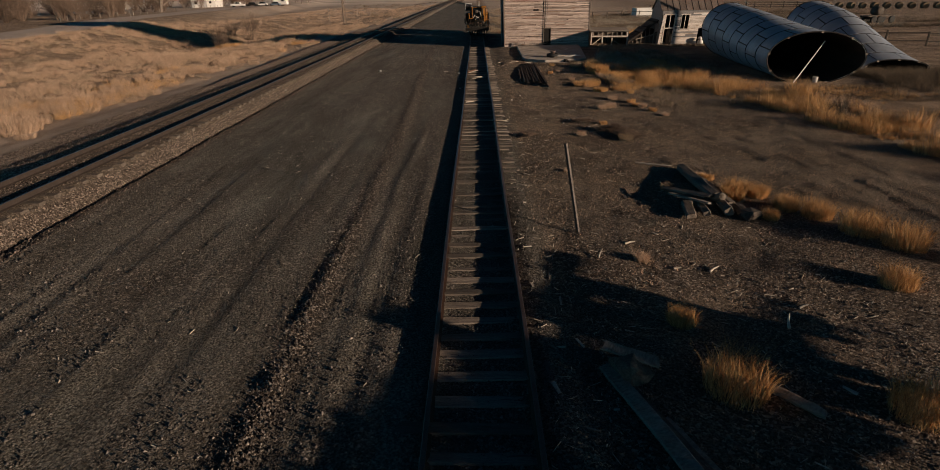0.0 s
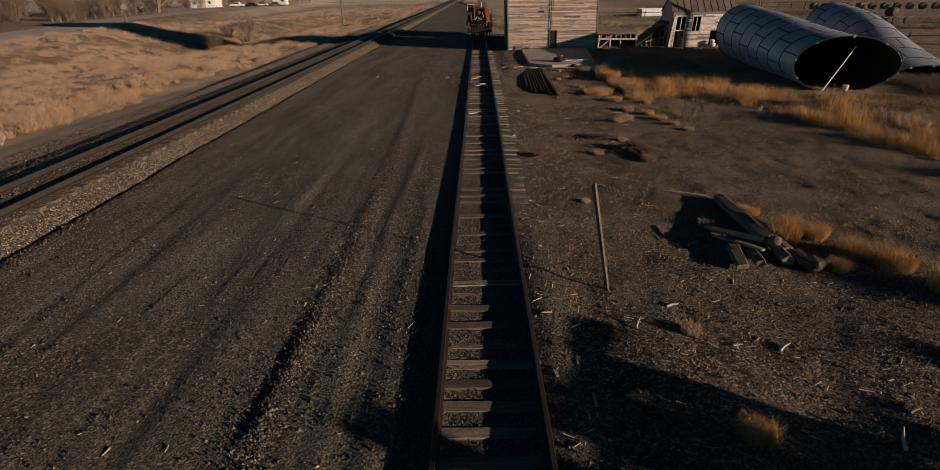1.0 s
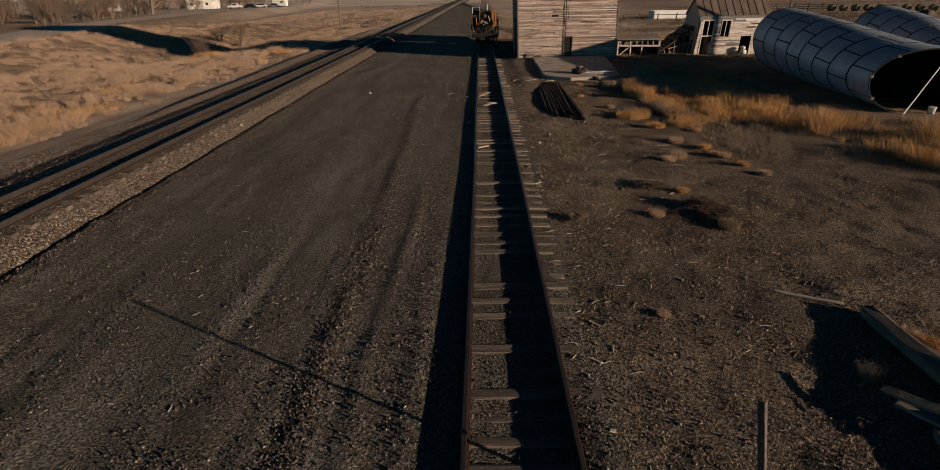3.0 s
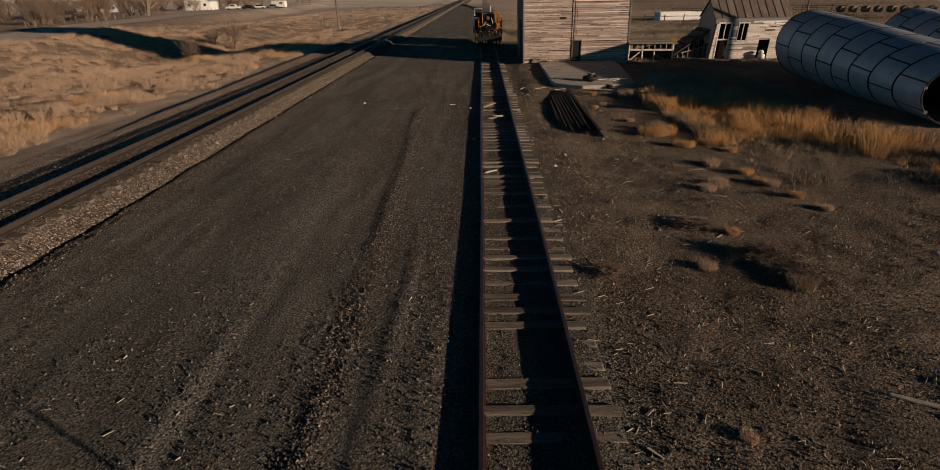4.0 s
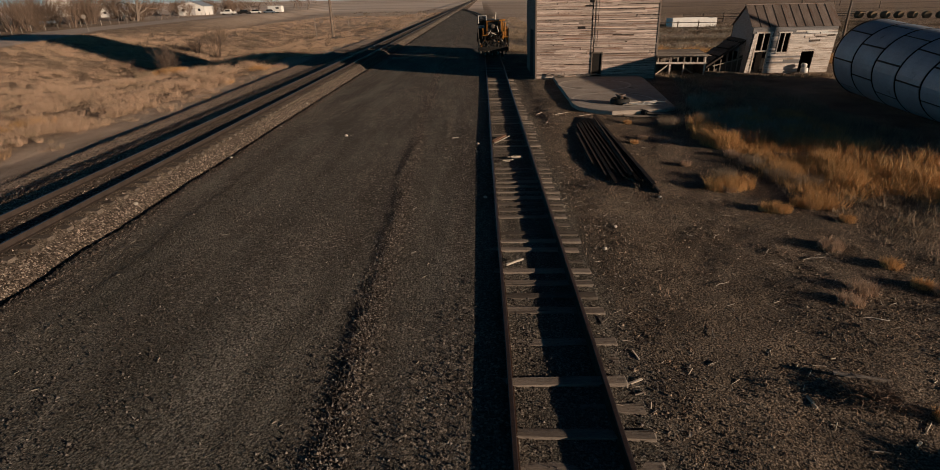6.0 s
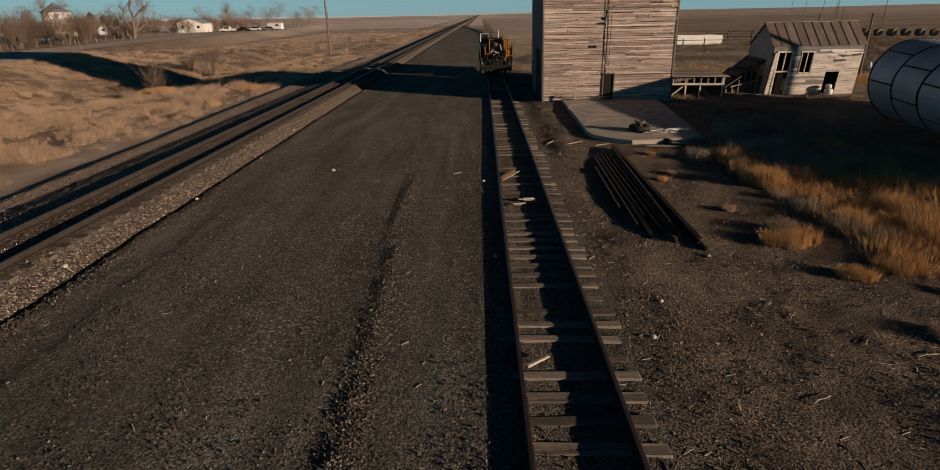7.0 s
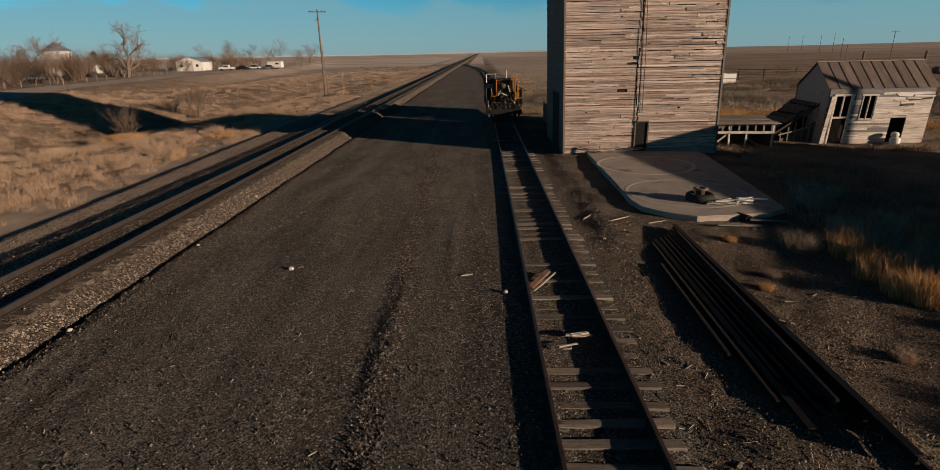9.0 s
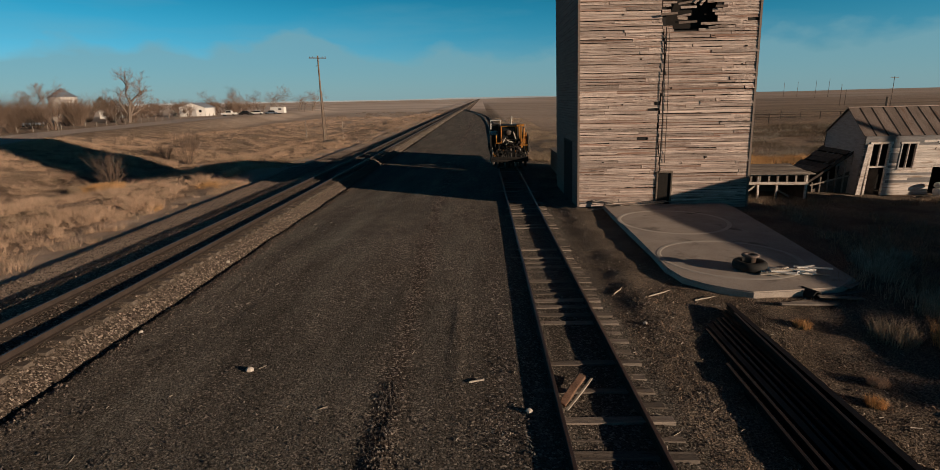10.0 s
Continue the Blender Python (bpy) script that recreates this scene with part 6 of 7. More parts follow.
            if sgn == 0 and k:
                m2 = sh @ Matrix.Translation((x - (W + 0.36) / n / 2, D / 2, H + R + 0.03)) @ pose(0, 0, 0, ang) @ Matrix.Translation((0, -length / 2, 0.012))
                part("roof_batten", Shape().box((0.07, length, 0.04), m2), M["seam"], t)
    part("ridge", Shape().box((W + 0.4, 0.2, 0.05), sh @ Matrix.Translation((W / 2, D / 2, H + R + 0.06))), M["roof_metal"], t)
    # door frame with transom, its outer jamb leaning away
    dr = part("door_frame", bx(0.35, 0.46, -0.08, 0.06, 0.0, 3.1), M["white_paint"], t, "white painted door frame")
    for q in (bx(1.41, 1.53, -0.08, 0.06, 0.0, 3.1), bx(0.30, 1.58, -0.09, 0.06, 3.0, 3.13), bx(0.45, 1.42, -0.06, 0.05, 1.62, 1.73), bx(0.90, 0.97, -0.06, 0.05, 1.73, 3.0)):
        part("frame_piece", q, M["white_paint"], dr)
    part("jamb_board", Shape().box((0.24, 0.05, 3.0), sh @ Matrix.Translation((0.16, -0.09, 1.5)) @ pose(0, 0, 0, 0, 3.5), 0.008), M["white_paint"], dr)
    part("door_leaf", Shape().box((0.5, 0.05, 1.5), sh @ Matrix.Translation((1.12, 0.45, 0.76)) @ pose(0, 0, 0, 0, 0, -62), 0.006), M["dark_wood"], dr, "dark half-open door leaf")
    for q in range(5):
        part("peeled_board", Shape().box((random.uniform(0.7, 1.7), 0.03, 0.10), sh @ Matrix.Translation((random.uniform(4.2, 5.9), -0.055, 2.55 + 0.13 * q)) @ pose(0, 0, 0, 0, random.uniform(-2, 2)), 0.012), M["white" if q > 2 else "white_paint"], t, "peeling pale board")
    part("rotten_gap", Shape().box((0.75, 0.02, 0.12), sh @ Matrix.Translation((4.95, -0.075, 2.42)) @ pose(0, 0, 0, 0, -2), 0.012), M["dark_wood"], t, "rotten brown gap in the boards")
    wf = part("window_frame", bx(2.08, 2.16, -0.07, 0.06, 1.5, 3.06), M["grey_paint"], t)
    for s in (bx(2.95, 3.03, -0.07, 0.06, 1.53, 3.08), bx(2.02, 3.07, -0.08, 0.06, 3.0, 3.1), bx(2.52, 2.57, -0.06, 0.05, 1.58, 3.02)):
        part("mullion", s, M["white_paint"], wf)
    part("window_sill", bx(2.0, 3.12, -0.14, 0.06, 1.49, 1.56), M["white_paint"], t)
    part("hatch_frame", bx(4.08, 5.18, -0.05, 0.05, 1.62, 1.7), M["white_paint"], t)
    # black sheet across the room paints the shade seen through the openings
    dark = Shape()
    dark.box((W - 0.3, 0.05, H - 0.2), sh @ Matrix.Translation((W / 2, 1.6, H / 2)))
    part("inner_wall", dark, M["void"], t, "black sheet standing for the shade inside")
    part("broken_board", Shape().box((1.6, 0.03, 0.13), sh @ Matrix.Translation((5.6, -0.06, 2.75)) @ pose(0, 0, 0, 0, -4), 0.01), M["dark_wood"], t)
    part("broken_board", Shape().box((0.9, 0.03, 0.16), sh @ Matrix.Translation((4.7, -0.06, 3.02)) @ pose(0, 0, 0, 0, 3), 0.01), M["white"], t, "peeling white board")


random.seed(77)
shack()
wb = thing("white_drums", "two white drums stacked beside the shack's hatch", "drum", (24.35, 63.3, -0.24))
part("drum", Shape().lathe([(0.2, 0), (0.28, 0.03), (0.29, 0.16), (0.28, 0.36), (0.22, 0.40), (0.1, 0.40)], 18), M["white"], wb, "", True)
part("drum", Shape().lathe([(0.1, 0), (0.17, 0.02), (0.23, 0.07), (0.22, 0.24), (0.16, 0.3), (0.05, 0.31)], 18, pose(-0.08, 0, 0.43, 8)), M["white"], wb, "", True)
solid("blue_barrel", Shape().lathe([(0.17, 0), (0.21, 0.04), (0.22, 0.4), (0.2, 0.6), (0.09, 0.72), (0.06, 0.78)], 16), M["pale_blue"], "pale blue plastic barrel on the pasture", "barrel", pose(39.0, 81.3, gz(39.0, 81.3) - 0.02), smooth=True)
for k, (x, y, l, a) in enumerate(((22.7, 63.2, 0.6, 80), (22.9, 63.0, 0.9, 20), (18.8, 63.3, 1.2, 5), (23.7, 62.9, 1.4, -8))):
    solid("yard_board", Shape().box((l, 0.15, 0.04), None, 0.008, 0.008), M["grey_wood"], "grey board lying beside the shack", "board", pose(x, y, gz(x, y) + 0.06, 3, 2, a), "boards by the shack")

# ---- toppled grain bins ----


def bin_shape(t, a, back, frontc, rb, front_wh, sag):
    """A point on the squashed bin: t along it from back to front, a round it."""
    u = step(0.25, 1.0, t)
    c = Vector(back).lerp(Vector(frontc), float(t))
    w, h = rb * (1 - u) + front_wh[0] * u, rb * (1 - u) + front_wh[1] * u
    d = (Vector(frontc) - Vector(back)).normalized()
    side = d.cross(Vector((0, 0, 1))).normalized()
    k = 1 + 0.015 * math.sin(3 * a + 5 * t) + sag * max(0.0, math.sin(a)) * math.sin(math.pi * t)
    return c + side * (w * math.cos(a) * k) + Vector((0, 0, 1)) * (h * math.sin(a) * k)


def toppled_bin(label, back, frontc, rb, front_wh, rings, sheets, sag, strut):
    t = thing("toppled_grain_bin", label, "grain bin", group="toppled grain bins")
    for r in range(rings):
        for s in range(sheets):
            t0, t1 = r / rings + 0.005, (r + 1) / rings - 0.005
            off = (0.5 if r % 2 else 0.0) + 0.13 * r
            a0, a1 = 2 * math.pi * (s + off) / sheets + 0.022, 2 * math.pi * (s + 1 + off) / sheets - 0.022
            sh = Shape()
            n = 7
            for lift in (0.012, -0.012):
                for i in range(n + 1):
                    a = a0 + (a1 - a0) * i / n
                    for tt in (t0, t1):
                        p = bin_shape(tt, a, back, frontc, rb + lift, (front_wh[0] + lift, front_wh[1] + lift), sag)
                        sh.v.append(tuple(p))
            o = 2 * (n + 1)
            for i in range(n):
                sh.f.append([2 * i, 2 * i + 1, 2 * i + 3, 2 * i + 2])
                sh.f.append([o + 2 * i, o + 2 * i + 2, o + 2 * i + 3, o + 2 * i + 1])
            sh.f += [[0, o, o + 1, 1], [2 * n, 2 * n + 1, o + 2 * n + 1, o + 2 * n]]
            for e in (0, 1):
                for i in range(n):
                    q = [2 * i + e, 2 * i + 2 + e, o + 2 * i + 2 + e, o + 2 * i + e]
                    sh.f.append(q if e == 0 else q[::-1])
            part("sheet", sh, M["galv"], t)
    # lining is coloured near-black to paint the shade inside the bin
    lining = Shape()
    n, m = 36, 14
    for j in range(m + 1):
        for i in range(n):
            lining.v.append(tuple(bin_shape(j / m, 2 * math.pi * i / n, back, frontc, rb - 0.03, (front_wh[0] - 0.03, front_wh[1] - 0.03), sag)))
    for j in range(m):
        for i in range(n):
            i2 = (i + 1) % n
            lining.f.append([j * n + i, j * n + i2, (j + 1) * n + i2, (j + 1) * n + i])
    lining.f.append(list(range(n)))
    part("lining", lining, M["galv_in"], t, "inside lining, coloured dark for shade")
    for tt in (0.0, 1.0):
        rim = Shape()
        ring = [bin_shape(tt, 2 * math.pi * i / 40, back, frontc, rb + 0.02, (front_wh[0] + 0.02, front_wh[1] + 0.02), sag) for i in range(41)]
        rim.tube(ring, 0.035, 5, False)
        part("rim", rim, M["seam"], t)
    for r in range(1, rings):
        ribs = Shape()
        ring = [bin_shape(r / rings, 2 * math.pi * i / 40, back, frontc, rb + 0.004, (front_wh[0] + 0.004, front_wh[1] + 0.004), sag) for i in range(41)]
        ribs.tube(ring, 0.028, 4, False)
        part("ring_lap", ribs, M["seam"], t, "dark lapped ring joint")
    for k in range(9):
        a = 0.2 + 2 * math.pi * k / 9
        part("clip", Shape().box((0.14, 0.05, 0.12), Matrix.Translation(bin_shape(1.0, a, back, frontc, rb, front_wh, sag)), 0.01), M["grey_wood"], t)
    if strut:
        part("strut", Shape().tube(strut, 0.035, 6), M["white"], t, "pale loose pole across the opening")


toppled_bin("toppled blue-grey steel grain bin, squashed, open end dark", (22.9, 53.6, 1.92), (20.6, 35.0, 1.38), 2.2, (2.8, 1.52), 8, 8, -0.11, [(19.35, 34.7, -0.1), (21.35, 35.7, 2.3)])
toppled_bin("second toppled steel grain bin, crushed flat at one end", (31.5, 55.5, 1.9), (27.7, 37.8, 0.32), 2.2, (1.85, 0.55), 9, 7, -0.03, None)
pail = thing("white_pail", "small white pail in front of the toppled bin", "pail", (20.75, 34.8, -0.05))
part("body", Shape().lathe([(0.13, 0), (0.165, 0.34), (0.175, 0.36), (0.15, 0.36)], 16), M["white"], pail, "", True)
part("handle", Shape().tube([(-0.165, 0, 0.33), (-0.1, 0.08, 0.42), (0.1, 0.08, 0.42), (0.165, 0, 0.33)], 0.008, 5), M["seam"], pail)

# ---- post, timbers and litter beside the siding ----
post = thing("signal_post", "thin rusty steel post leaning beside the siding", "post", (2.45, 12.42, 0.02))
pm = Matrix(((1, 0, -0.19, 0), (0, 1, 0.0, 0), (0, 0, 1, 0), (0, 0, 0, 1)))
s = Shape()
for side_x, turn in ((-0.021, -45), (0.021, 45)):
    s.box((0.06, 0.008, 2.25), pm @ Matrix.Translation((side_x, 0, 1.12)) @ pose(0, 0, 0, 0, 0, turn))
part("channel", s, M["post_steel"], post)


def timber(length, w, h, r):
    """A weathered squared timber: slightly bowed and twisted, with worn edges and ragged ends."""
    sh, n = Shape(), 9
    bow, twist = r.uniform(-0.012, 0.012) * length, r.uniform(-5, 5)
    c = min(w, h) * 0.22
    ring = ((-w / 2 + c, -h / 2), (w / 2 - c, -h / 2), (w / 2, -h / 2 + c), (w / 2, h / 2 - c), (w / 2 - c, h / 2), (-w / 2 + c, h / 2), (-w / 2, h / 2 - c), (-w / 2, -h / 2 + c))
    for i in range(n + 1):
        u = i / n
        turn = Matrix.Rotation(radians(twist * (u - 0.5)), 3, "X")
        worn = 1 - (0.12 if i in (0, n) else 0.0) * r.random()
        for y, z in ring:
            j = min(w, h) * 0.09
            q = turn @ Vector((0, y * worn + r.uniform(-j, j), z * worn + r.uniform(-j, j) * 0.6))
            ragged = r.uniform(-0.5, 0.5) * w * 0.5 if i in (0, n) else 0
            sh.v.append((length * (u - 0.5) + ragged, q.y + bow * math.sin(math.pi * u), q.z))
    m = len(ring)
    for i in range(n):
        for k in range(m):
            k2 = (k + 1) % m
            sh.f.append([i * m + k, i * m + k2, (i + 1) * m + k2, (i + 1) * m + k][::-1])
    sh.f.append(list(range(m)))
    sh.f.append([n * m + k for k in reversed(range(m))])
    return sh


def beam(a, b, w, h, material, label, roll=0.0, group="timber heap", name="timber_beam"):
    a, b = Vector(a), Vector(b)
    d = b - a
    m = Matrix.Translation((a + b) / 2) @ d.to_track_quat("X", "Z").to_matrix().to_4x4() @ pose(0, 0, 0, roll)
    return solid(name, timber(d.length, w, h, random.Random(int(1000 * a.x + 77 * b.y))), material, label, "timber", m, group)


random.seed(51)
beam((6.62, 17.3, 0.14), (6.46, 14.15, 0.26), 0.30, 0.20, M["heap_wood"], "long dark squared timber on a heap", 8)
beam((6.85, 16.4, 0.06), (6.82, 13.9, 0.12), 0.24, 0.16, M["heap_wood"], "long dark squared timber on a heap", -6)
beam((5.38, 15.0, 0.24), (6.22, 13.98, 0.36), 0.18, 0.05, M["grey_wood"], "grey plank across the timber heap", 10)
beam((5.48, 14.8, 0.14), (6.10, 13.6, 0.28), 0.17, 0.05, M["grey_wood"], "grey plank across the timber heap", -6)
beam((5.78, 14.35, 0.06), (5.52, 13.2, 0.08), 0.26, 0.14, M["heap_wood"], "short stub of old tie, rotten end", 6)
beam((6.66, 14.3, 0.12), (6.56, 13.4, 0.12), 0.22, 0.20, M["heap_wood"], "split dark tie end on the dirt", 20)
beam((7.0, 13.95, 0.07), (6.94, 13.2, 0.07), 0.22, 0.18, M["heap_wood"], "split dark tie end on the dirt", 5)
beam((6.0, 13.9, 0.10), (5.95, 13.3, 0.10), 0.20, 0.14, M["heap_wood"], "rotten reddish tie end on the dirt", 12)
solid("tree_stump", Shape().lathe([(0.06, -0.22), (0.10, -0.16), (0.12, 0.05), (0.10, 0.2), (0.04, 0.23)], 12, pose(0, 0, 0, 62, 20)), M["heap_wood"], "round rotten stump end on the timber heap", "stump", pose(6.5, 14.05, 0.28), "timber heap")
beam((5.39, 18.2, 0.05), (6.45, 17.68, 0.06), 0.08, 0.04, M["pale_wood"], "bleached lath on bare dirt")
beam((1.95, 7.0, 0.12), (2.75, 4.2, 0.15), 0.24, 0.06, M["grey_wood"], "long grey plank on dark dirt", 5, "planks near the siding", "plank")
beam((2.2, 6.6, 0.08), (2.95, 4.4, 0.10), 0.16, 0.05, M["dark_wood"], "dark plank lying on the dirt", 0, "planks near the siding", "plank")
beam((2.55, 5.9, 0.06), (3.1, 4.3, 0.08), 0.12, 0.06, M["grey_wood"], "grey plank lying on the dirt", 0, "planks near the siding", "plank")
beam((1.9, 7.15, 0.42), (2.7, 6.85, 0.30), 0.2, 0.05, M["grey_wood"], "short grey plank propped on rubble", 15, "planks near the siding", "plank")
for k in range(7):
    beam((2.16 + 0.07 * k, 6.35 - 0.16 * k, 0.07 + 0.012 * (k % 3)), (2.72 + 0.085 * k, 4.5 - 0.05 * k, 0.09 + 0.012 * (k % 3)), 0.05, 0.03, M["grey_wood" if k % 2 else "dark_wood"], "thin split slat beside the long plank", 5 * k, "planks near the siding", "slat")
beam((1.02, 7.1, 0.12), (1.17, 6.1, 0.11), 0.09, 0.04, M["grey_wood"], "narrow grey slat beside the rail", 0, "planks near the siding", "plank")
beam((4.2, 6.6, 0.1), (4.75, 5.9, 0.1), 0.13, 0.12, M["grey_wood"], "short weathered log on dark dirt", 20, "planks near the siding", "log")
solid("rubble_lump", Shape().box((0.55, 0.5, 0.36), None, 0.07, 0.08), M["dark_wood"], "dark lump of rotten wood and dirt", "rubble", pose(2.3, 6.85, 0.14, 0, 0, 20))
solid("rock", Shape().box((0.5, 0.4, 0.2), None, 0.05, 0.07), M["dark_wood"], "dark clod of earth beside the timbers", "clod", pose(7.1, 13.3, 0.06, 0, 0, 30))
for x, y, l, a, tip in ((6.05, 8.85, 0.22, 20, 0.02), (5.45, 8.25, 0.28, 70, 0.14), (2.72, 11.1, 0.22, 60, 0.12), (3.55, 11.75, 0.24, 10, 0.02), (5.0, 10.4, 0.3, 35, 0.03)):
    solid("bleached_stub", Shape().tube([(-l / 2, 0, 0.0), (0, 0.015, 0.012 + tip * 0.4), (l / 2, -0.01, 0.015 + tip)], [0.026, 0.022, 0.008], 6), M["pale_wood"], "bleached stub of wood on dark dirt", "wood scrap", pose(x, y, float(land(x, y)) + 0.015, 0, 0, a), "wood scraps")
random.seed(61)
for k in range(52):
    x, y = random.uniform(1.0, 8.5), 4.5 + 36 * random.random() ** 1.3
    l = random.uniform(0.08, 0.30)
    if k < 24:
        x = random.uniform(0.95, 1.8)
    solid("wood_scrap", Shape().box((l, random.uniform(0.02, 0.05), 0.018), None, 0.008), M["pale_wood" if k % 2 else "grey_wood"], "bleached wood scrap on the dirt", "wood scrap", pose(x, y, float(land(x, y)) + 0.015, random.uniform(-6, 6), random.uniform(-6, 6), random.uniform(0, 180)), "wood scraps")
for k, (x, y, s) in enumerate(((1.85, 30.2, 0.06), (2.42, 31.6, 0.05), (4.3, 33.9, 0.06), (-1.06, 33.8, 0.06), (-1.32, 40.4, 0.07), (-7.2, 42.0, 0.09), (2.0, 44.5, 0.06), (-10.9, 38.5, 0.06), (-10.8, 44.0, 0.06), (-11.3, 50.0, 0.08), (-11.4, 33.0, 0.07))):
    solid("pale_stone", Shape().lathe([(s * 0.5, -0.02), (s, s * 0.2), (s * 0.9, s * 0.7), (s * 0.4, s)], 7, pose(0, 0, 0, 8, -6, k * 40)), M["pale_ring"], "pale rounded stone lying on gravel", "stone", pose(x, y, float(land(x, y))), "pale stones")
beam((-0.68, 40.55, 0.19), (-0.14, 41.55, 0.22), 0.16, 0.08, M["red_wood"], "loose reddish board between the rails", 10, "boards in the track", "plank")
beam((-0.62, 40.4, 0.17), (0.04, 41.5, 0.20), 0.05, 0.03, M["pale_wood"], "pale thin lath between the rails", 0, "boards in the track", "lath")
beam((-2.45, 41.5, 0.14), (-2.15, 41.58, 0.15), 0.04, 0.03, M["pale_wood"], "bleached stick lying on the gravel", 0, "boards in the track", "lath")



def tumbleweed(x, y, length, width, height, turn, n, label):
    """A low tangle of thin bent stems."""
    r = random.Random(int(x * 100 + y))
    tangle = Shape()
    for k in range(n):
        u, v = r.gauss(0, 0.3) * length, r.gauss(0, 0.3) * width
        a, l = r.uniform(0, 6.28), r.uniform(0.12, 0.4)
        z = 0.02 + height * r.random() * max(0.15, 1 - (u / length) ** 2 * 3)
        q = Vector((u, v, z))
        mid = q + Vector((math.cos(a) * l * 0.5, math.sin(a) * l * 0.5, r.uniform(0.0, 0.10)))
        end = mid + Vector((math.cos(a + r.uniform(-1, 1)) * l * 0.5, math.sin(a + r.uniform(-1, 1)) * l * 0.5, r.uniform(-0.06, 0.08)))
        tangle.tube([q, mid, end], [0.006, 0.005, 0.003], 3, False)
    solid("tumbleweed", tangle, M["bush_twig"], label, "tumbleweed", pose(x, y, gz(x, y), 0, 0, turn), kind="stuff")


tumbleweed(5.7, 23.0, 0.75, 0.5, 0.2, -30, 420, "dark tangled tumbleweed flattened on the dirt")
tumbleweed(6.0, 22.1, 0.9, 0.45, 0.18, -50, 420, "dark tangled tumbleweed flattened on the dirt")
tumbleweed(4.85, 24.7, 0.7, 0.35, 0.12, -15, 220, "small tangle of dry stems on the dirt")
tumbleweed(2.05, 22.1, 0.5, 0.3, 0.12, 60, 140, "small tangle of dry stems on the dirt")
beam((4.5, 25.3, 0.10), (5.2, 25.05, 0.12), 0.06, 0.05, M["grey_wood"], "thin grey stick on the dirt", 0, "sticks in the yard", "stick")
for k, (x, y, l, a) in enumerate(((5.7, 24.3, 0.5, 12), (6.6, 29.6, 0.55, 5), (4.0, 28.4, 0.4, 20), (6.3, 27.0, 0.45, 160), (4.9, 31.0, 0.35, 40), (3.1, 26.6, 0.4, 75), (5.2, 21.0, 0.4, 110))):
    solid("dry_stalk", Shape().tube([(-l / 2, 0, 0.0), (-l / 6, 0.03, 0.015), (l / 6, 0.01, 0.02), (l / 2, 0.05, 0.01)], [0.009, 0.008, 0.007, 0.004], 5), M["pale_wood"], "bleached dry stalk on bare dirt", "stalk", pose(x, y, float(land(x, y)) + 0.02, 0, 0, a), "dry stalks in the yard")

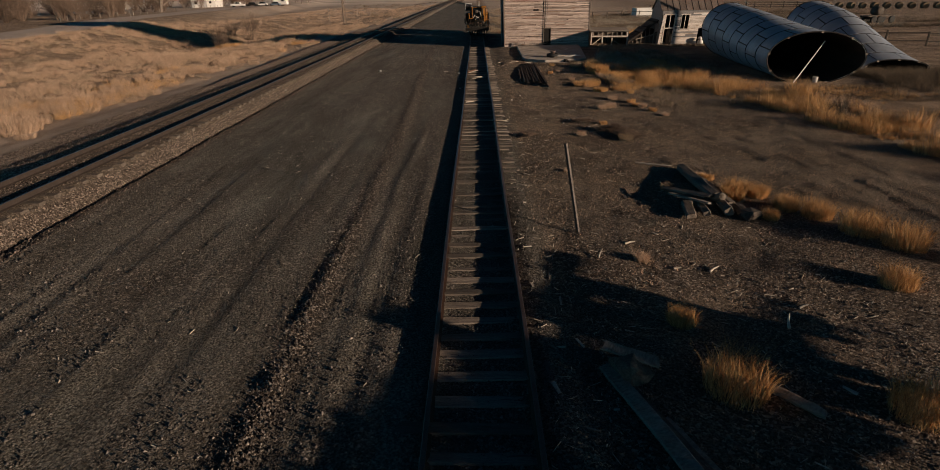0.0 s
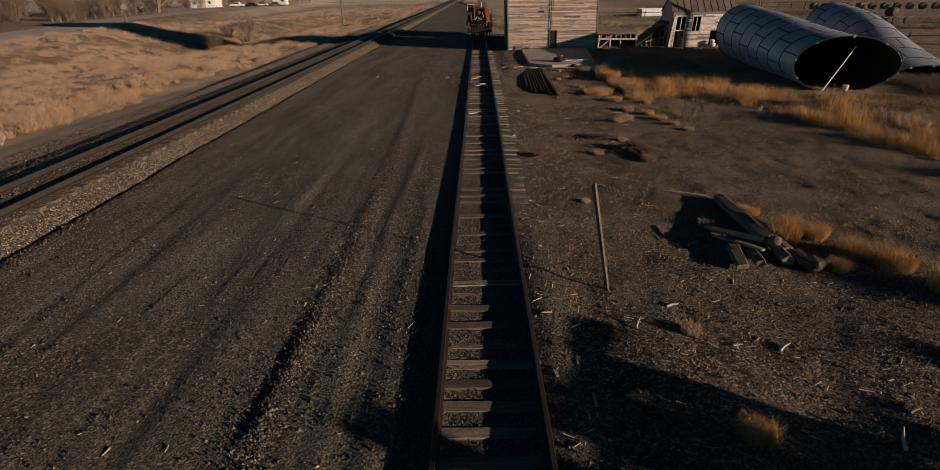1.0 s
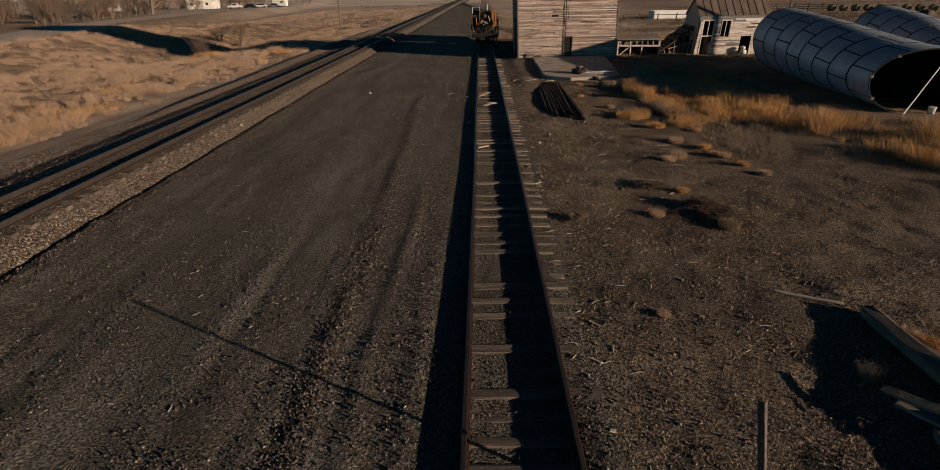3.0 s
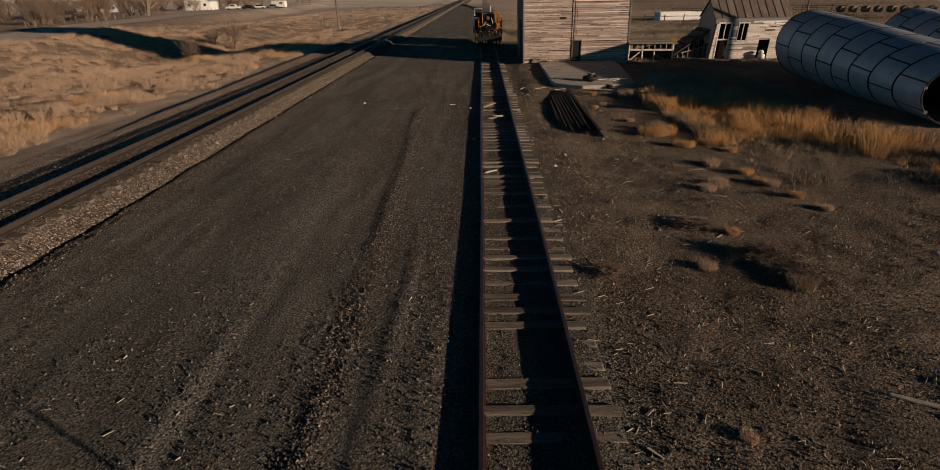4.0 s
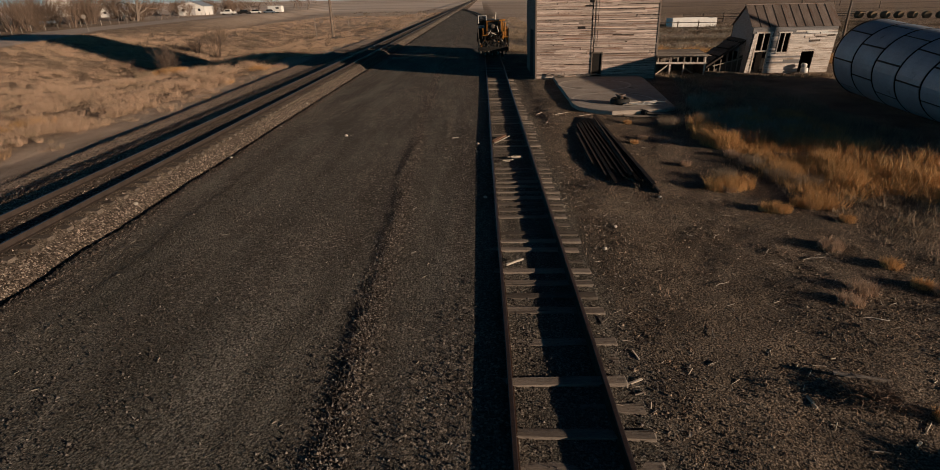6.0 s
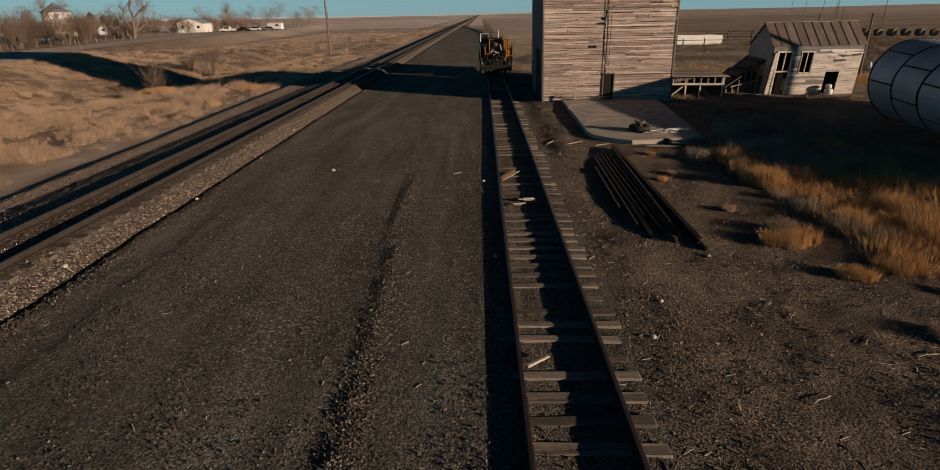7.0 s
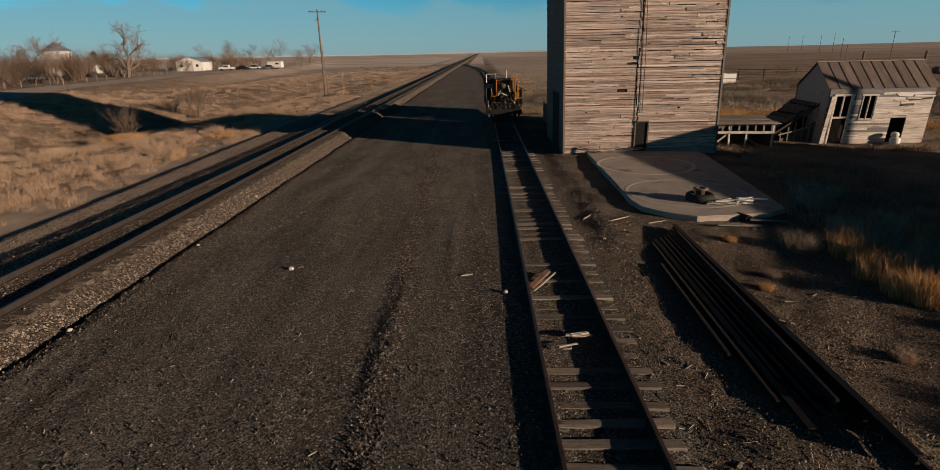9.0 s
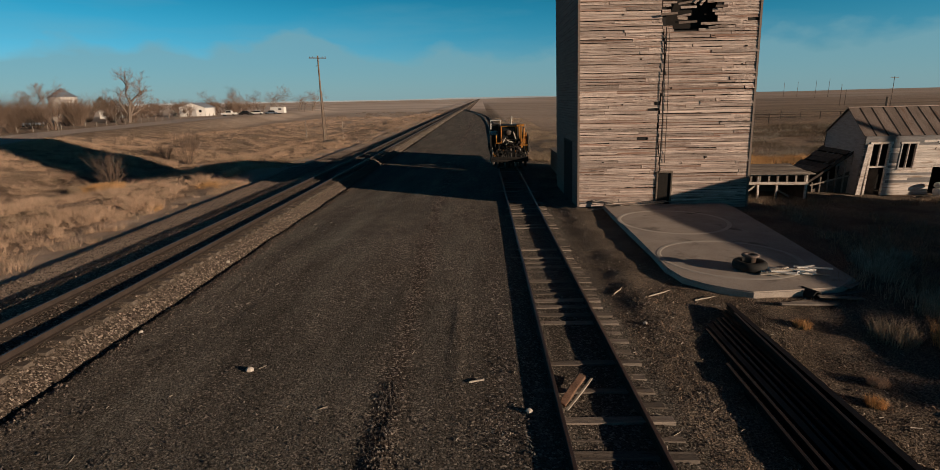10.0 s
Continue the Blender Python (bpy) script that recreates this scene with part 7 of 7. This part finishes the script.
# ---- machine on the siding ----


def track_machine():
    t = thing("track_machine", "yellow and black track maintenance machine on the siding", "rail machine", (0.05, 74.9, 0.2))
    part("chassis", Shape().box((2.5, 6.4, 0.35), pose(0, 3.2, 0.75), 0, 0.04), M["machine_black"], t)
    part("body", Shape().box((2.5, 3.6, 1.5), pose(0, 4.4, 1.65), 0, 0.06), M["machine_black"], t)
    for x in (-0.75, 0.75):
        for y in (1.0, 5.4):
            part("wheel", Shape().lathe([(0.34, -0.07), (0.36, -0.03), (0.36, 0.05), (0.42, 0.06), (0.42, 0.09), (0.1, 0.09)], 18, pose(x, y, 0.38, 0, 90)), M["machine_black"], t, "", True)
    cab = part("cab", Shape().box((1.35, 1.7, 1.5), pose(-0.05, 1.6, 2.45), 0, 0.05), M["machine_black"], t, "dark cab")
    part("window", Shape().box((0.85, 0.04, 0.72), pose(0.0, 0.73, 2.62), 0, 0.01), M["glass_dark"], cab)
    for x in (-0.52, 0.46):
        part("pillar", Shape().box((0.06, 0.08, 1.25), pose(x, 0.71, 2.5), 0, 0.01), M["yellow"], cab)
    part("lintel", Shape().box((1.1, 0.08, 0.06), pose(-0.03, 0.71, 3.1), 0, 0.01), M["yellow"], cab)
    part("sill", Shape().box((1.1, 0.08, 0.05), pose(-0.03, 0.71, 2.12), 0, 0.01), M["grey_wood"], cab)
    part("work_lamp", Shape().lathe([(0.05, -0.05), (0.17, -0.04), (0.19, 0.02), (0.17, 0.05), (0.04, 0.06)], 16, pose(-0.02, 0.62, 2.66, 90)), M["post_steel"], t, "round grey work lamp", True)
    for x, z, a, l in ((0.36, 2.45, -16, 0.55), (-0.32, 2.12, 30, 0.4), (0.05, 2.02, -70, 0.45), (-0.1, 1.86, 62, 0.4)):
        part("arm", Shape().box((0.07, 0.09, l), pose(x, 0.5, z, 0, a), 0, 0.015), M["pale_ring"], t, "pale hydraulic arm")
    for x, z, h, w in ((0.66, 2.72, 1.0, 0.10), (0.80, 2.30, 1.5, 0.12), (0.95, 2.65, 0.8, 0.10), (0.98, 1.95, 0.55, 0.16), (1.12, 2.15, 1.0, 0.10), (1.14, 1.50, 0.4, 0.14), (-0.86, 2.25, 0.55, 0.08)):
        part("mast", Shape().box((w, 0.2, h), pose(x, random.uniform(0.35, 0.65), z, random.uniform(-3, 3), random.uniform(-4, 4)), 0.006, 0.02), M["yellow"], t, "orange-yellow upright")
    for x, z, w, h in ((0.72, 3.18, 0.5, 0.16), (0.9, 2.42, 0.5, 0.07), (0.95, 1.74, 0.55, 0.08), (-0.72, 1.92, 0.35, 0.07), (0.22, 1.66, 0.8, 0.06), (-0.5, 1.42, 0.5, 0.06)):
        part("crossbar", Shape().box((w, 0.14, h), pose(x, random.uniform(0.3, 0.5), z, 0, random.uniform(-6, 6)), 0.006, 0.015), M["yellow"], t)
    for x in (1.24, -1.24):
        part("side_panel", Shape().box((0.10, 2.2, 1.2), pose(x, 1.5, 1.9), 0.006, 0.03), M["machine_black"], t)
        for k in range(4):
            part("side_box", Shape().box((0.14, 0.5, random.uniform(0.25, 0.6)), pose(x * 1.04, 0.8 + 1.5 * k, random.uniform(1.0, 1.8)), 0.01, 0.03), M["machine_black"], t)
    for k in range(8):
        x = -1.1 + 0.31 * k
        part("cylinder", Shape().tube([(x, 0.18, 0.45), (x + random.uniform(-0.08, 0.08), 0.22, 1.15)], 0.065, 8), M["machine_black"], t)
        part("piston", Shape().tube([(x, 0.2, 1.1), (x + random.uniform(-0.1, 0.1), 0.24, random.uniform(1.4, 1.7))], 0.03, 8), M["pale_ring" if k % 3 == 0 else "post_steel"], t)
    for k in range(9):
        x = -0.95 + 0.24 * k
        part("hose", Shape().tube([(x, 0.45, random.uniform(1.6, 2.0)), (x + 0.06, 0.10, random.uniform(1.3, 1.6)), (x + random.uniform(-0.2, 0.2), 0.12, 1.05), (x + random.uniform(-0.25, 0.25), 0.28, 0.8)], 0.03, 6), M["rubber"], t)
    for k in range(16):
        part("fitting", Shape().box((random.uniform(0.07, 0.2), random.uniform(0.08, 0.2), random.uniform(0.07, 0.22)), pose(random.uniform(-1.1, 1.15), random.uniform(0.05, 0.4), random.uniform(0.75, 1.95), random.uniform(-10, 10), random.uniform(-15, 15)), 0.008, 0.015), M["yellow" if k % 4 == 0 else "post_steel" if k % 4 == 1 else "machine_black"], t)
    for k in range(7):
        part("rod", Shape().tube([(random.uniform(-1.1, 1.1), 0.02, random.uniform(0.5, 1.4)), (random.uniform(-1.1, 1.1), 0.0, random.uniform(1.3, 2.4))], random.uniform(0.015, 0.035), 6), M["machine_black"], t)
    part("bumper", Shape().box((2.2, 0.12, 0.12), pose(0, 0.0, 0.78), 0.01, 0.03), M["machine_black"], t)
    for k in range(9):
        part("tine", Shape().box((random.uniform(0.07, 0.16), random.uniform(0.12, 0.3), random.uniform(0.35, 0.62)), pose(-1.05 + 0.26 * k, 0.2, 0.42, random.uniform(-8, 8), random.uniform(-5, 5)), 0.012, 0.02), M["machine_black" if k % 3 else "post_steel"], t)
    part("roof_rail", Shape().tube([(-1.2, 1.0, 2.9), (-1.2, 1.0, 3.55), (-0.55, 1.0, 3.55), (-0.55, 1.0, 3.05)], 0.035, 6), M["white"], t, "pale hoop rail on the roof")
    part("roof_box", Shape().box((0.7, 1.0, 0.5), pose(-0.95, 2.0, 3.0), 0, 0.04), M["machine_black"], t)
    part("exhaust", Shape().tube([(0.2, 1.6, 3.1), (0.2, 1.6, 3.6), (0.22, 1.5, 3.8)], 0.05, 8), M["pale_ring"], t, "pale exhaust stack")
    part("rear_deck", Shape().box((2.3, 3.0, 0.3), pose(0, 7.8, 0.75), 0, 0.04), M["machine_black"], t)
    part("rear_body", Shape().box((2.1, 2.8, 1.5), pose(0, 7.75, 1.65), 0, 0.08), M["machine_black"], t)
    part("engine_hood", Shape().box((1.7, 2.2, 0.7), pose(0.1, 4.6, 2.7), 0, 0.08), M["machine_black"], t)
    return t


random.seed(71)
track_machine().scale = (1.2, 1.1, 1.08)

# ---- poles, fences and far things ----


def utility_pole(x, y, h, z=None, arms=1, name="utility_pole", label="tall wooden utility pole with a crossarm"):
    t = thing(name, label, "utility pole", (x, y, gz(x, y) if z is None else z), group="utility poles")
    k = h / 12
    part("pole", Shape().tube([(0, 0, -0.5), (0, 0, h)], [0.155 * max(k, 0.8), 0.10 * max(k, 0.8)], 10), M["pole"], t)
    for j in range(arms):
        a = part("crossarm", Shape().box((2.6, 0.11, 0.13), pose(0, -0.12, h - 0.35 - 0.9 * j, 0, 1.5)), M["pole"], t)
        for u in (-1.15, -0.7, 0.7, 1.15):
            part("insulator", Shape().lathe([(0.05, 0), (0.06, 0.05), (0.05, 0.12), (0.03, 0.18)], 8, pose(u, -0.12, h - 0.29 - 0.9 * j)), M["blue_grey"], a)
    return t


p1 = utility_pole(-26.3, 116.0, 12.6)
part("bracket", Shape().box((0.5, 0.06, 0.06), pose(-0.2, 0, 11.2, 0, -40)), M["pole"], p1)
part("guard_pole", Shape().tube([(0.45, 0.1, -0.4), (0.12, 0.05, 7.5)], 0.06, 6), M["pole"], p1, "grey conduit up the pole")
for x, y, h in ((-29.5, 117.5, 3.6), (-24.0, 118.5, 3.4)):
    solid("marker_stake", Shape().tube([(0, 0, -0.3), (0, 0, h)], 0.05, 6), M["grey_wood"], "thin grey marker stake in the grass", "stake", pose(x, y, gz(x, y)), "marker stakes")
solid("gravel_heap", Shape().lathe([(1.6, -0.1), (1.1, 0.12), (0.4, 0.26), (0.1, 0.3)], 12), M["stone"], "small pale heap of stones by the pole", "heap", pose(-25.2, 115.0, gz(-25.2, 115.0)))
for x, y, h in ((131.7, 218, 10), (136, 251, 8.2), (143, 259, 6.2), (352, 700, 17), (372, 708, 17), (336, 610, 17), (352, 615, 18)):
    utility_pole(x, y, h, arms=1 if h == 10 else 0, label="distant wooden utility pole on the plain")
for x, y in ((34.0, 75.0), (31.0, 78.0)):
    pp = utility_pole(x, y, 5.5, arms=0, label="short bare wooden pole beyond the bins")


def fence(points, rails, h, label):
    t = thing("corral_fence", label, "fence", group="corral fences")
    for (x0, y0), (x1, y1) in zip(points, points[1:]):
        n = max(1, int(math.hypot(x1 - x0, y1 - y0) / 3.2))
        for k in range(n):
            x, y = x0 + (x1 - x0) * k / n, y0 + (y1 - y0) * k / n
            part("post", Shape().tube([(x, y, gz(x, y) - 0.2), (x + random.uniform(-0.08, 0.08), y, gz(x, y) + h + random.uniform(0, 0.3))], 0.1, 6), M["dark_wood"], t)
        for j in range(rails):
            z = h * (0.35 + 0.6 * j / max(1, rails - 1))
            part("rail", Shape().tube([(x0, y0, gz(x0, y0) + z), (x1, y1, gz(x1, y1) + z + random.uniform(-0.1, 0.1))], 0.06, 5), M["dark_wood"], t)


random.seed(91)
fence([(44, 150), (52, 148), (60, 143)], 3, 1.7, "dark rail corral fence on the pasture")
fence([(66, 160), (78, 158), (84, 150)], 3, 1.6, "dark rail corral fence on the pasture")
fence([(14, 118), (30, 122), (40, 120)], 2, 1.3, "dark pasture fence behind the elevator")
fence([(38, 60), (44, 57), (52, 55)], 2, 1.2, "broken grey fence beside the toppled bins")
tr = thing("stock_trough", "pale rectangular stock trough on the pasture", "trough", (39.0, 129.0, gz(39, 129)), 4)
part("side", Shape().box((8.5, 0.15, 1.7), pose(0, 0, 0.8), 0.01, 0.02), M["white"], tr)
part("side", Shape().box((8.5, 0.15, 1.7), pose(0, 3.0, 0.8), 0.01, 0.02), M["white"], tr)
part("end", Shape().box((0.15, 3.0, 1.7), pose(-4.2, 1.5, 0.8), 0.01, 0.02), M["white"], tr)
part("end", Shape().box((0.15, 3.0, 1.7), pose(4.2, 1.5, 0.8), 0.01, 0.02), M["white"], tr)
bale_mesh = Shape().lathe([(0.2, -0.75), (0.78, -0.75), (0.88, -0.6), (0.9, 0), (0.88, 0.6), (0.78, 0.75), (0.2, 0.76)], 22, pose(0, 0, 0, 0, 90)).mesh("hay_bale", M["bale"])
random.seed(95)
for k in range(13):
    x, y = 84.5 + 2.1 * k, 153.2 - 1.25 * k
    ob = new("hay_bale", bale_mesh)
    ob.matrix_basis = pose(x, y, gz(x, y) + 0.72, 0, 0, random.uniform(70, 110)) @ Matrix.Diagonal((0.95, 0.82, 0.82, 1))
    tagged(ob, "weathered round hay bale in a row", "hay bale", "row of hay bales")


def tank_wagon(x, y):
    t = thing("tank_wagon", "old dark farm wagon carrying a round tank", "wagon", (x, y, gz(x, y)), 12)
    part("deck", Shape().box((5.4, 1.6, 0.2), pose(0, 0, 1.05), 0.02, 0.02), M["dark_wood"], t)
    part("tank", Shape().lathe([(0.2, -0.65), (0.62, -0.62), (0.68, 0), (0.62, 0.62), (0.2, 0.65)], 18, pose(-0.6, 0, 1.8, 90)), M["dark_wood"], t, "round rusty tank", True)
    for u in (-1.7, -0.6, 1.6):
        part("wheel", Shape().lathe([(0.48, -0.12), (0.55, -0.08), (0.55, 0.08), (0.48, 0.12), (0.15, 0.12)], 16, pose(u, -0.85, 0.55, 90)), M["rubber"], t, "", True)
        part("wheel", Shape().lathe([(0.48, -0.12), (0.55, -0.08), (0.55, 0.08), (0.48, 0.12), (0.15, 0.12)], 16, pose(u, 0.85, 0.55, 90)), M["rubber"], t, "", True)
    part("drawbar", Shape().tube([(-2.6, 0, 1.0), (-4.2, 0, 0.6)], 0.07, 6), M["dark_wood"], t)


tank_wagon(62.8, 92.5)

def vehicle(name, x, y, rz, paint, kind, label):
    t = thing(name, label, "vehicle", (x, y, gz(x, y)), rz, "vehicles at the farm")
    if kind == "pickup":
        part("body", Shape().box((5.5, 1.95, 0.72), pose(0, 0, 0.78), 0, 0.12), M[paint], t)
        c = part("cab", Shape().prism([(-0.6, 0), (2.0, 0), (1.45, 0.78), (-0.4, 0.78)], -0.85, 0.85, pose(-0.6, 0, 1.1, 90)), M[paint], t)
        part("window", Shape().prism([(-0.42, 0.1), (1.7, 0.1), (1.35, 0.66), (-0.3, 0.66)], -0.87, 0.87, pose(-0.6, 0, 1.1, 90)), M["glass_dark"], c)
        part("bumper", Shape().box((0.15, 1.9, 0.2), pose(-2.8, 0, 0.55), 0, 0.03), M["galv"], t)
    elif kind == "car":
        part("body", Shape().box((4.5, 1.8, 0.62), pose(0, 0, 0.66), 0, 0.14), M[paint], t)
        c = part("cab", Shape().prism([(-1.3, 0), (1.3, 0), (0.75, 0.6), (-0.85, 0.6)], -0.8, 0.8, pose(0, 0, 0.95, 90)), M["glass_dark"], t)
        part("roof", Shape().box((1.6, 1.55, 0.06), pose(-0.05, 0, 1.57), 0, 0.02), M[paint], c)
    else:
        part("body", Shape().box((6.2, 2.4, 2.5), pose(0, 0, 1.75), 0, 0.15), M[paint], t)
        part("window", Shape().box((1.4, 2.44, 0.6), pose(-1.2, 0, 2.1), 0, 0.02), M["glass_dark"], t)
        part("hitch", Shape().tube([(3.0, 0, 0.6), (4.2, 0, 0.5)], 0.08, 6), M["machine_black"], t)
    for u in ((-1.75, 1.75) if kind != "trailer" else (-0.6, 0.6)):
        for w in (-0.85, 0.85):
            part("wheel", Shape().lathe([(0.30, -0.12), (0.38, -0.1), (0.38, 0.1), (0.30, 0.12), (0.1, 0.12)], 14, pose(u, w, 0.38, 90)), M["rubber"], t, "", True)


vehicle("pickup_truck", -96.8, 239.5, 185, "white", "pickup", "white pickup truck parked at the farm")
vehicle("parked_car", -93.5, 246.0, 175, "machine_black", "car", "black car parked at the farm")
vehicle("parked_car", -91.5, 252.5, 182, "white", "car", "white car parked at the farm")
vehicle("parked_car", -88.0, 258.5, 178, "blue_grey", "car", "grey car parked at the farm")
vehicle("camper_trailer", -88.5, 268, 176, "white", "trailer", "white camper trailer parked at the farm")
vehicle("parked_car", -108.0, 160.5, 65, "blue_grey", "car", "grey car half hidden behind the road")


def barn(x, y, w, d, h, rise, rz, paint, label):
    t = thing("farm_building", label, "building", (x, y, gz(x, y)), rz, "farm buildings")
    part("wall", Shape().prism([(0, 0), (w, 0), (w, h), (w * 0.82, h + rise * 0.40), (w / 2, h + rise), (w * 0.18, h + rise * 0.40), (0, h)], -d, 0, pose(0, 0, 0, 90)), M[paint], t)
    for sgn in (0, 1):
        u0, u1 = ((-0.2, w / 2), (w / 2, w + 0.2))[sgn]
        za, zb = ((h - 0.1, h + rise + 0.1), (h + rise + 0.1, h - 0.1))[sgn]
        um, zm = ((w * 0.18, h + rise * 0.40 + 0.1), (w * 0.82, h + rise * 0.40 + 0.1))[sgn]
        r = Shape()
        o = 0
        for yy in (-0.3, d + 0.3):
            r.v += [(u0, yy, za), (um, yy, zm), (u1, yy, zb), (u0, yy, za + 0.12), (um, yy, zm + 0.12), (u1, yy, zb + 0.12)]
        r.f += [[3, 4, 10, 9], [4, 5, 11, 10], [0, 6, 7, 1], [1, 7, 8, 2], [0, 1, 4, 3], [1, 2, 5, 4], [6, 9, 10, 7], [7, 10, 11, 8], [0, 3, 9, 6], [2, 8, 11, 5]]
        part("roof", r, M["galv"], t)
    part("door", Shape().box((w * 0.28, 0.08, h * 0.8), pose(w * 0.5, -0.05, h * 0.4)), M["grey_paint"], t)
    for u in (0.2, 0.8):
        win = part("window", Shape().box((0.9, 0.08, 0.9), pose(w * u, -0.05, h * 0.6)), M["glass_dark"], t)
        part("sill", Shape().box((1.1, 0.16, 0.1), pose(w * u, -0.06, h * 0.6 - 0.5)), M["white"], win)


barn(-117.5, 243, 9.6, 12, 3.2, 1.7, 8, "white", "low white gabled farm building behind bare trees")
for x, y, k in ((-112, 232, 0.8), (-109, 236, 0.65), (-106, 228, 0.7), (-113, 228, 0.6)):
    c = copy_thing(second, pose(x, y, gz(x, y), 0, 0, x * 9))
    c.scale = (k * 0.8, k * 0.8, k * 0.7)
barn(-141, 232, 8, 9, 2.6, 1.6, 14, "white", "small white farmhouse behind bare trees")
silo = thing("grain_silo", "round steel grain silo with a conical roof", "silo", (-207, 303, gz(-207, 303)), group="farm buildings")
part("wall", Shape().lathe([(6.0, -0.3), (6.0, 9.6)], 36), M["white"], silo, "", True)
for k in range(6):
    part("ring", Shape().lathe([(6.0, 1.4 * k + 0.9), (6.07, 1.4 * k + 0.95), (6.07, 1.4 * k + 1.05), (6.0, 1.4 * k + 1.1)], 36), M["galv"], silo)
part("roof", Shape().lathe([(6.4, 9.5), (6.3, 9.7), (1.0, 13.2), (0.6, 13.9)], 36), M["blue_grey"], silo, "dark conical roof")
sign = thing("road_sign", "small round road sign seen from behind", "road sign", (-72.6, 122.4, gz(-72.6, 122.4)))
part("post", Shape().tube([(0.3, 0, -0.3), (0, 0, 2.4)], 0.045, 6), M["grey_wood"], sign)
part("plate", Shape().lathe([(0.34, -0.02), (0.37, 0), (0.34, 0.02)], 20, pose(0, 0, 2.5, 90, 0, 20)), M["grey_wood"], sign)
leaning = thing("utility_pole", "leaning dark utility pole beside the road", "utility pole", (-92, 128, gz(-92, 128)), group="utility poles")
part("pole", Shape().tube([(0, 0, -0.4), (-1.8, 0, 8.6)], [0.17, 0.12], 8), M["pole"], leaning)
random.seed(97)
for k in range(34):
    y = 112 + 4.4 * k
    x = float(road_x(y)) - 7.5
    ob = new("road_post", Shape().tube([(0, 0, -0.2), (0, 0, 1.1)], 0.07, 5).mesh("road_post", M["grey_wood"]) if k == 0 else road_post)
    road_post = ob.data
    ob.matrix_basis = pose(x, y, gz(x, y))
    tagged(ob, "short grey fence post beside the road", "fence post", "fence posts along the road")

# ---- tall unseen plank screen added behind the start, to throw shade on the track ----
caster = thing("plank_windbreak", "tall unseen screen of dark planks on posts, added to cast shade", "windbreak", (13.1, -1.1, 0.0), 60.6)
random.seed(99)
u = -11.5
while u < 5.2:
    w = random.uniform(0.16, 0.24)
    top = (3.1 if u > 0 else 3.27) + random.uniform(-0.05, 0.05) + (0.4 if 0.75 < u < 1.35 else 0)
    # gaps and lower edge are shaped to let sun reach the tufts
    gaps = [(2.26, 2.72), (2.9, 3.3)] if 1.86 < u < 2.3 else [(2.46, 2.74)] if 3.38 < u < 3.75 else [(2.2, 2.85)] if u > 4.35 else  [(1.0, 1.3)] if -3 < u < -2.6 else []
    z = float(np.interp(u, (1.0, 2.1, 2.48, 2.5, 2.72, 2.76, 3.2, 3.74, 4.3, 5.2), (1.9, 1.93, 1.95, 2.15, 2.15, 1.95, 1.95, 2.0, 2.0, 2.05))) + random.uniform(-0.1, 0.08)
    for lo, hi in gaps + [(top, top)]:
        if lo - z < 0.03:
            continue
        part("plank", Shape().box((w, 0.04, lo - z), pose(u + w / 2, random.uniform(-0.01, 0.01), (lo + z) / 2)), M["dark_wood"], caster)
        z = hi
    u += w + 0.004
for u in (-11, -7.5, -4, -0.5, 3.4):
    part("post", Shape().box((0.16, 0.16, 3.1), pose(u, 0.12, 1.45), 0.005, 0.015), M["dark_wood"], caster)

# ---- tall unseen pole added in the yard, so that its shade crosses the shack ----
yard_pole = thing("utility_pole", "thick unseen pole added in the yard to shade the shack", "utility pole", (47.2, 49.3, -0.3), group="utility poles")
part("shaft", Shape().tube([(0, 0, -0.5), (0, 0, 6.5), (0.05, 0, 10.9)], [0.24, 0.22, 0.19], 10), M["pole"], yard_pole)

# ---- pale broken pieces between the rails ----
random.seed(77)
for k in range(5):
    l = random.uniform(0.15, 0.5)
    solid("broken_plank", Shape().box((l, random.uniform(0.05, 0.11), 0.03), None, 0.012, 0.006), M["pale_wood"], "bleached broken plank piece between the rails", "plank", pose(random.uniform(-0.45, 0.3), 37.9 + random.uniform(-0.3, 0.3), 0.16 + 0.012 * k, random.uniform(-6, 6), random.uniform(-6, 6), random.uniform(-25, 25)), "boards in the track")
beam((-0.62, 29.1, 0.18), (-0.22, 29.42, 0.17), 0.06, 0.05, M["pale_wood"], "pale stick lying across a tie", 0, "boards in the track", "lath")
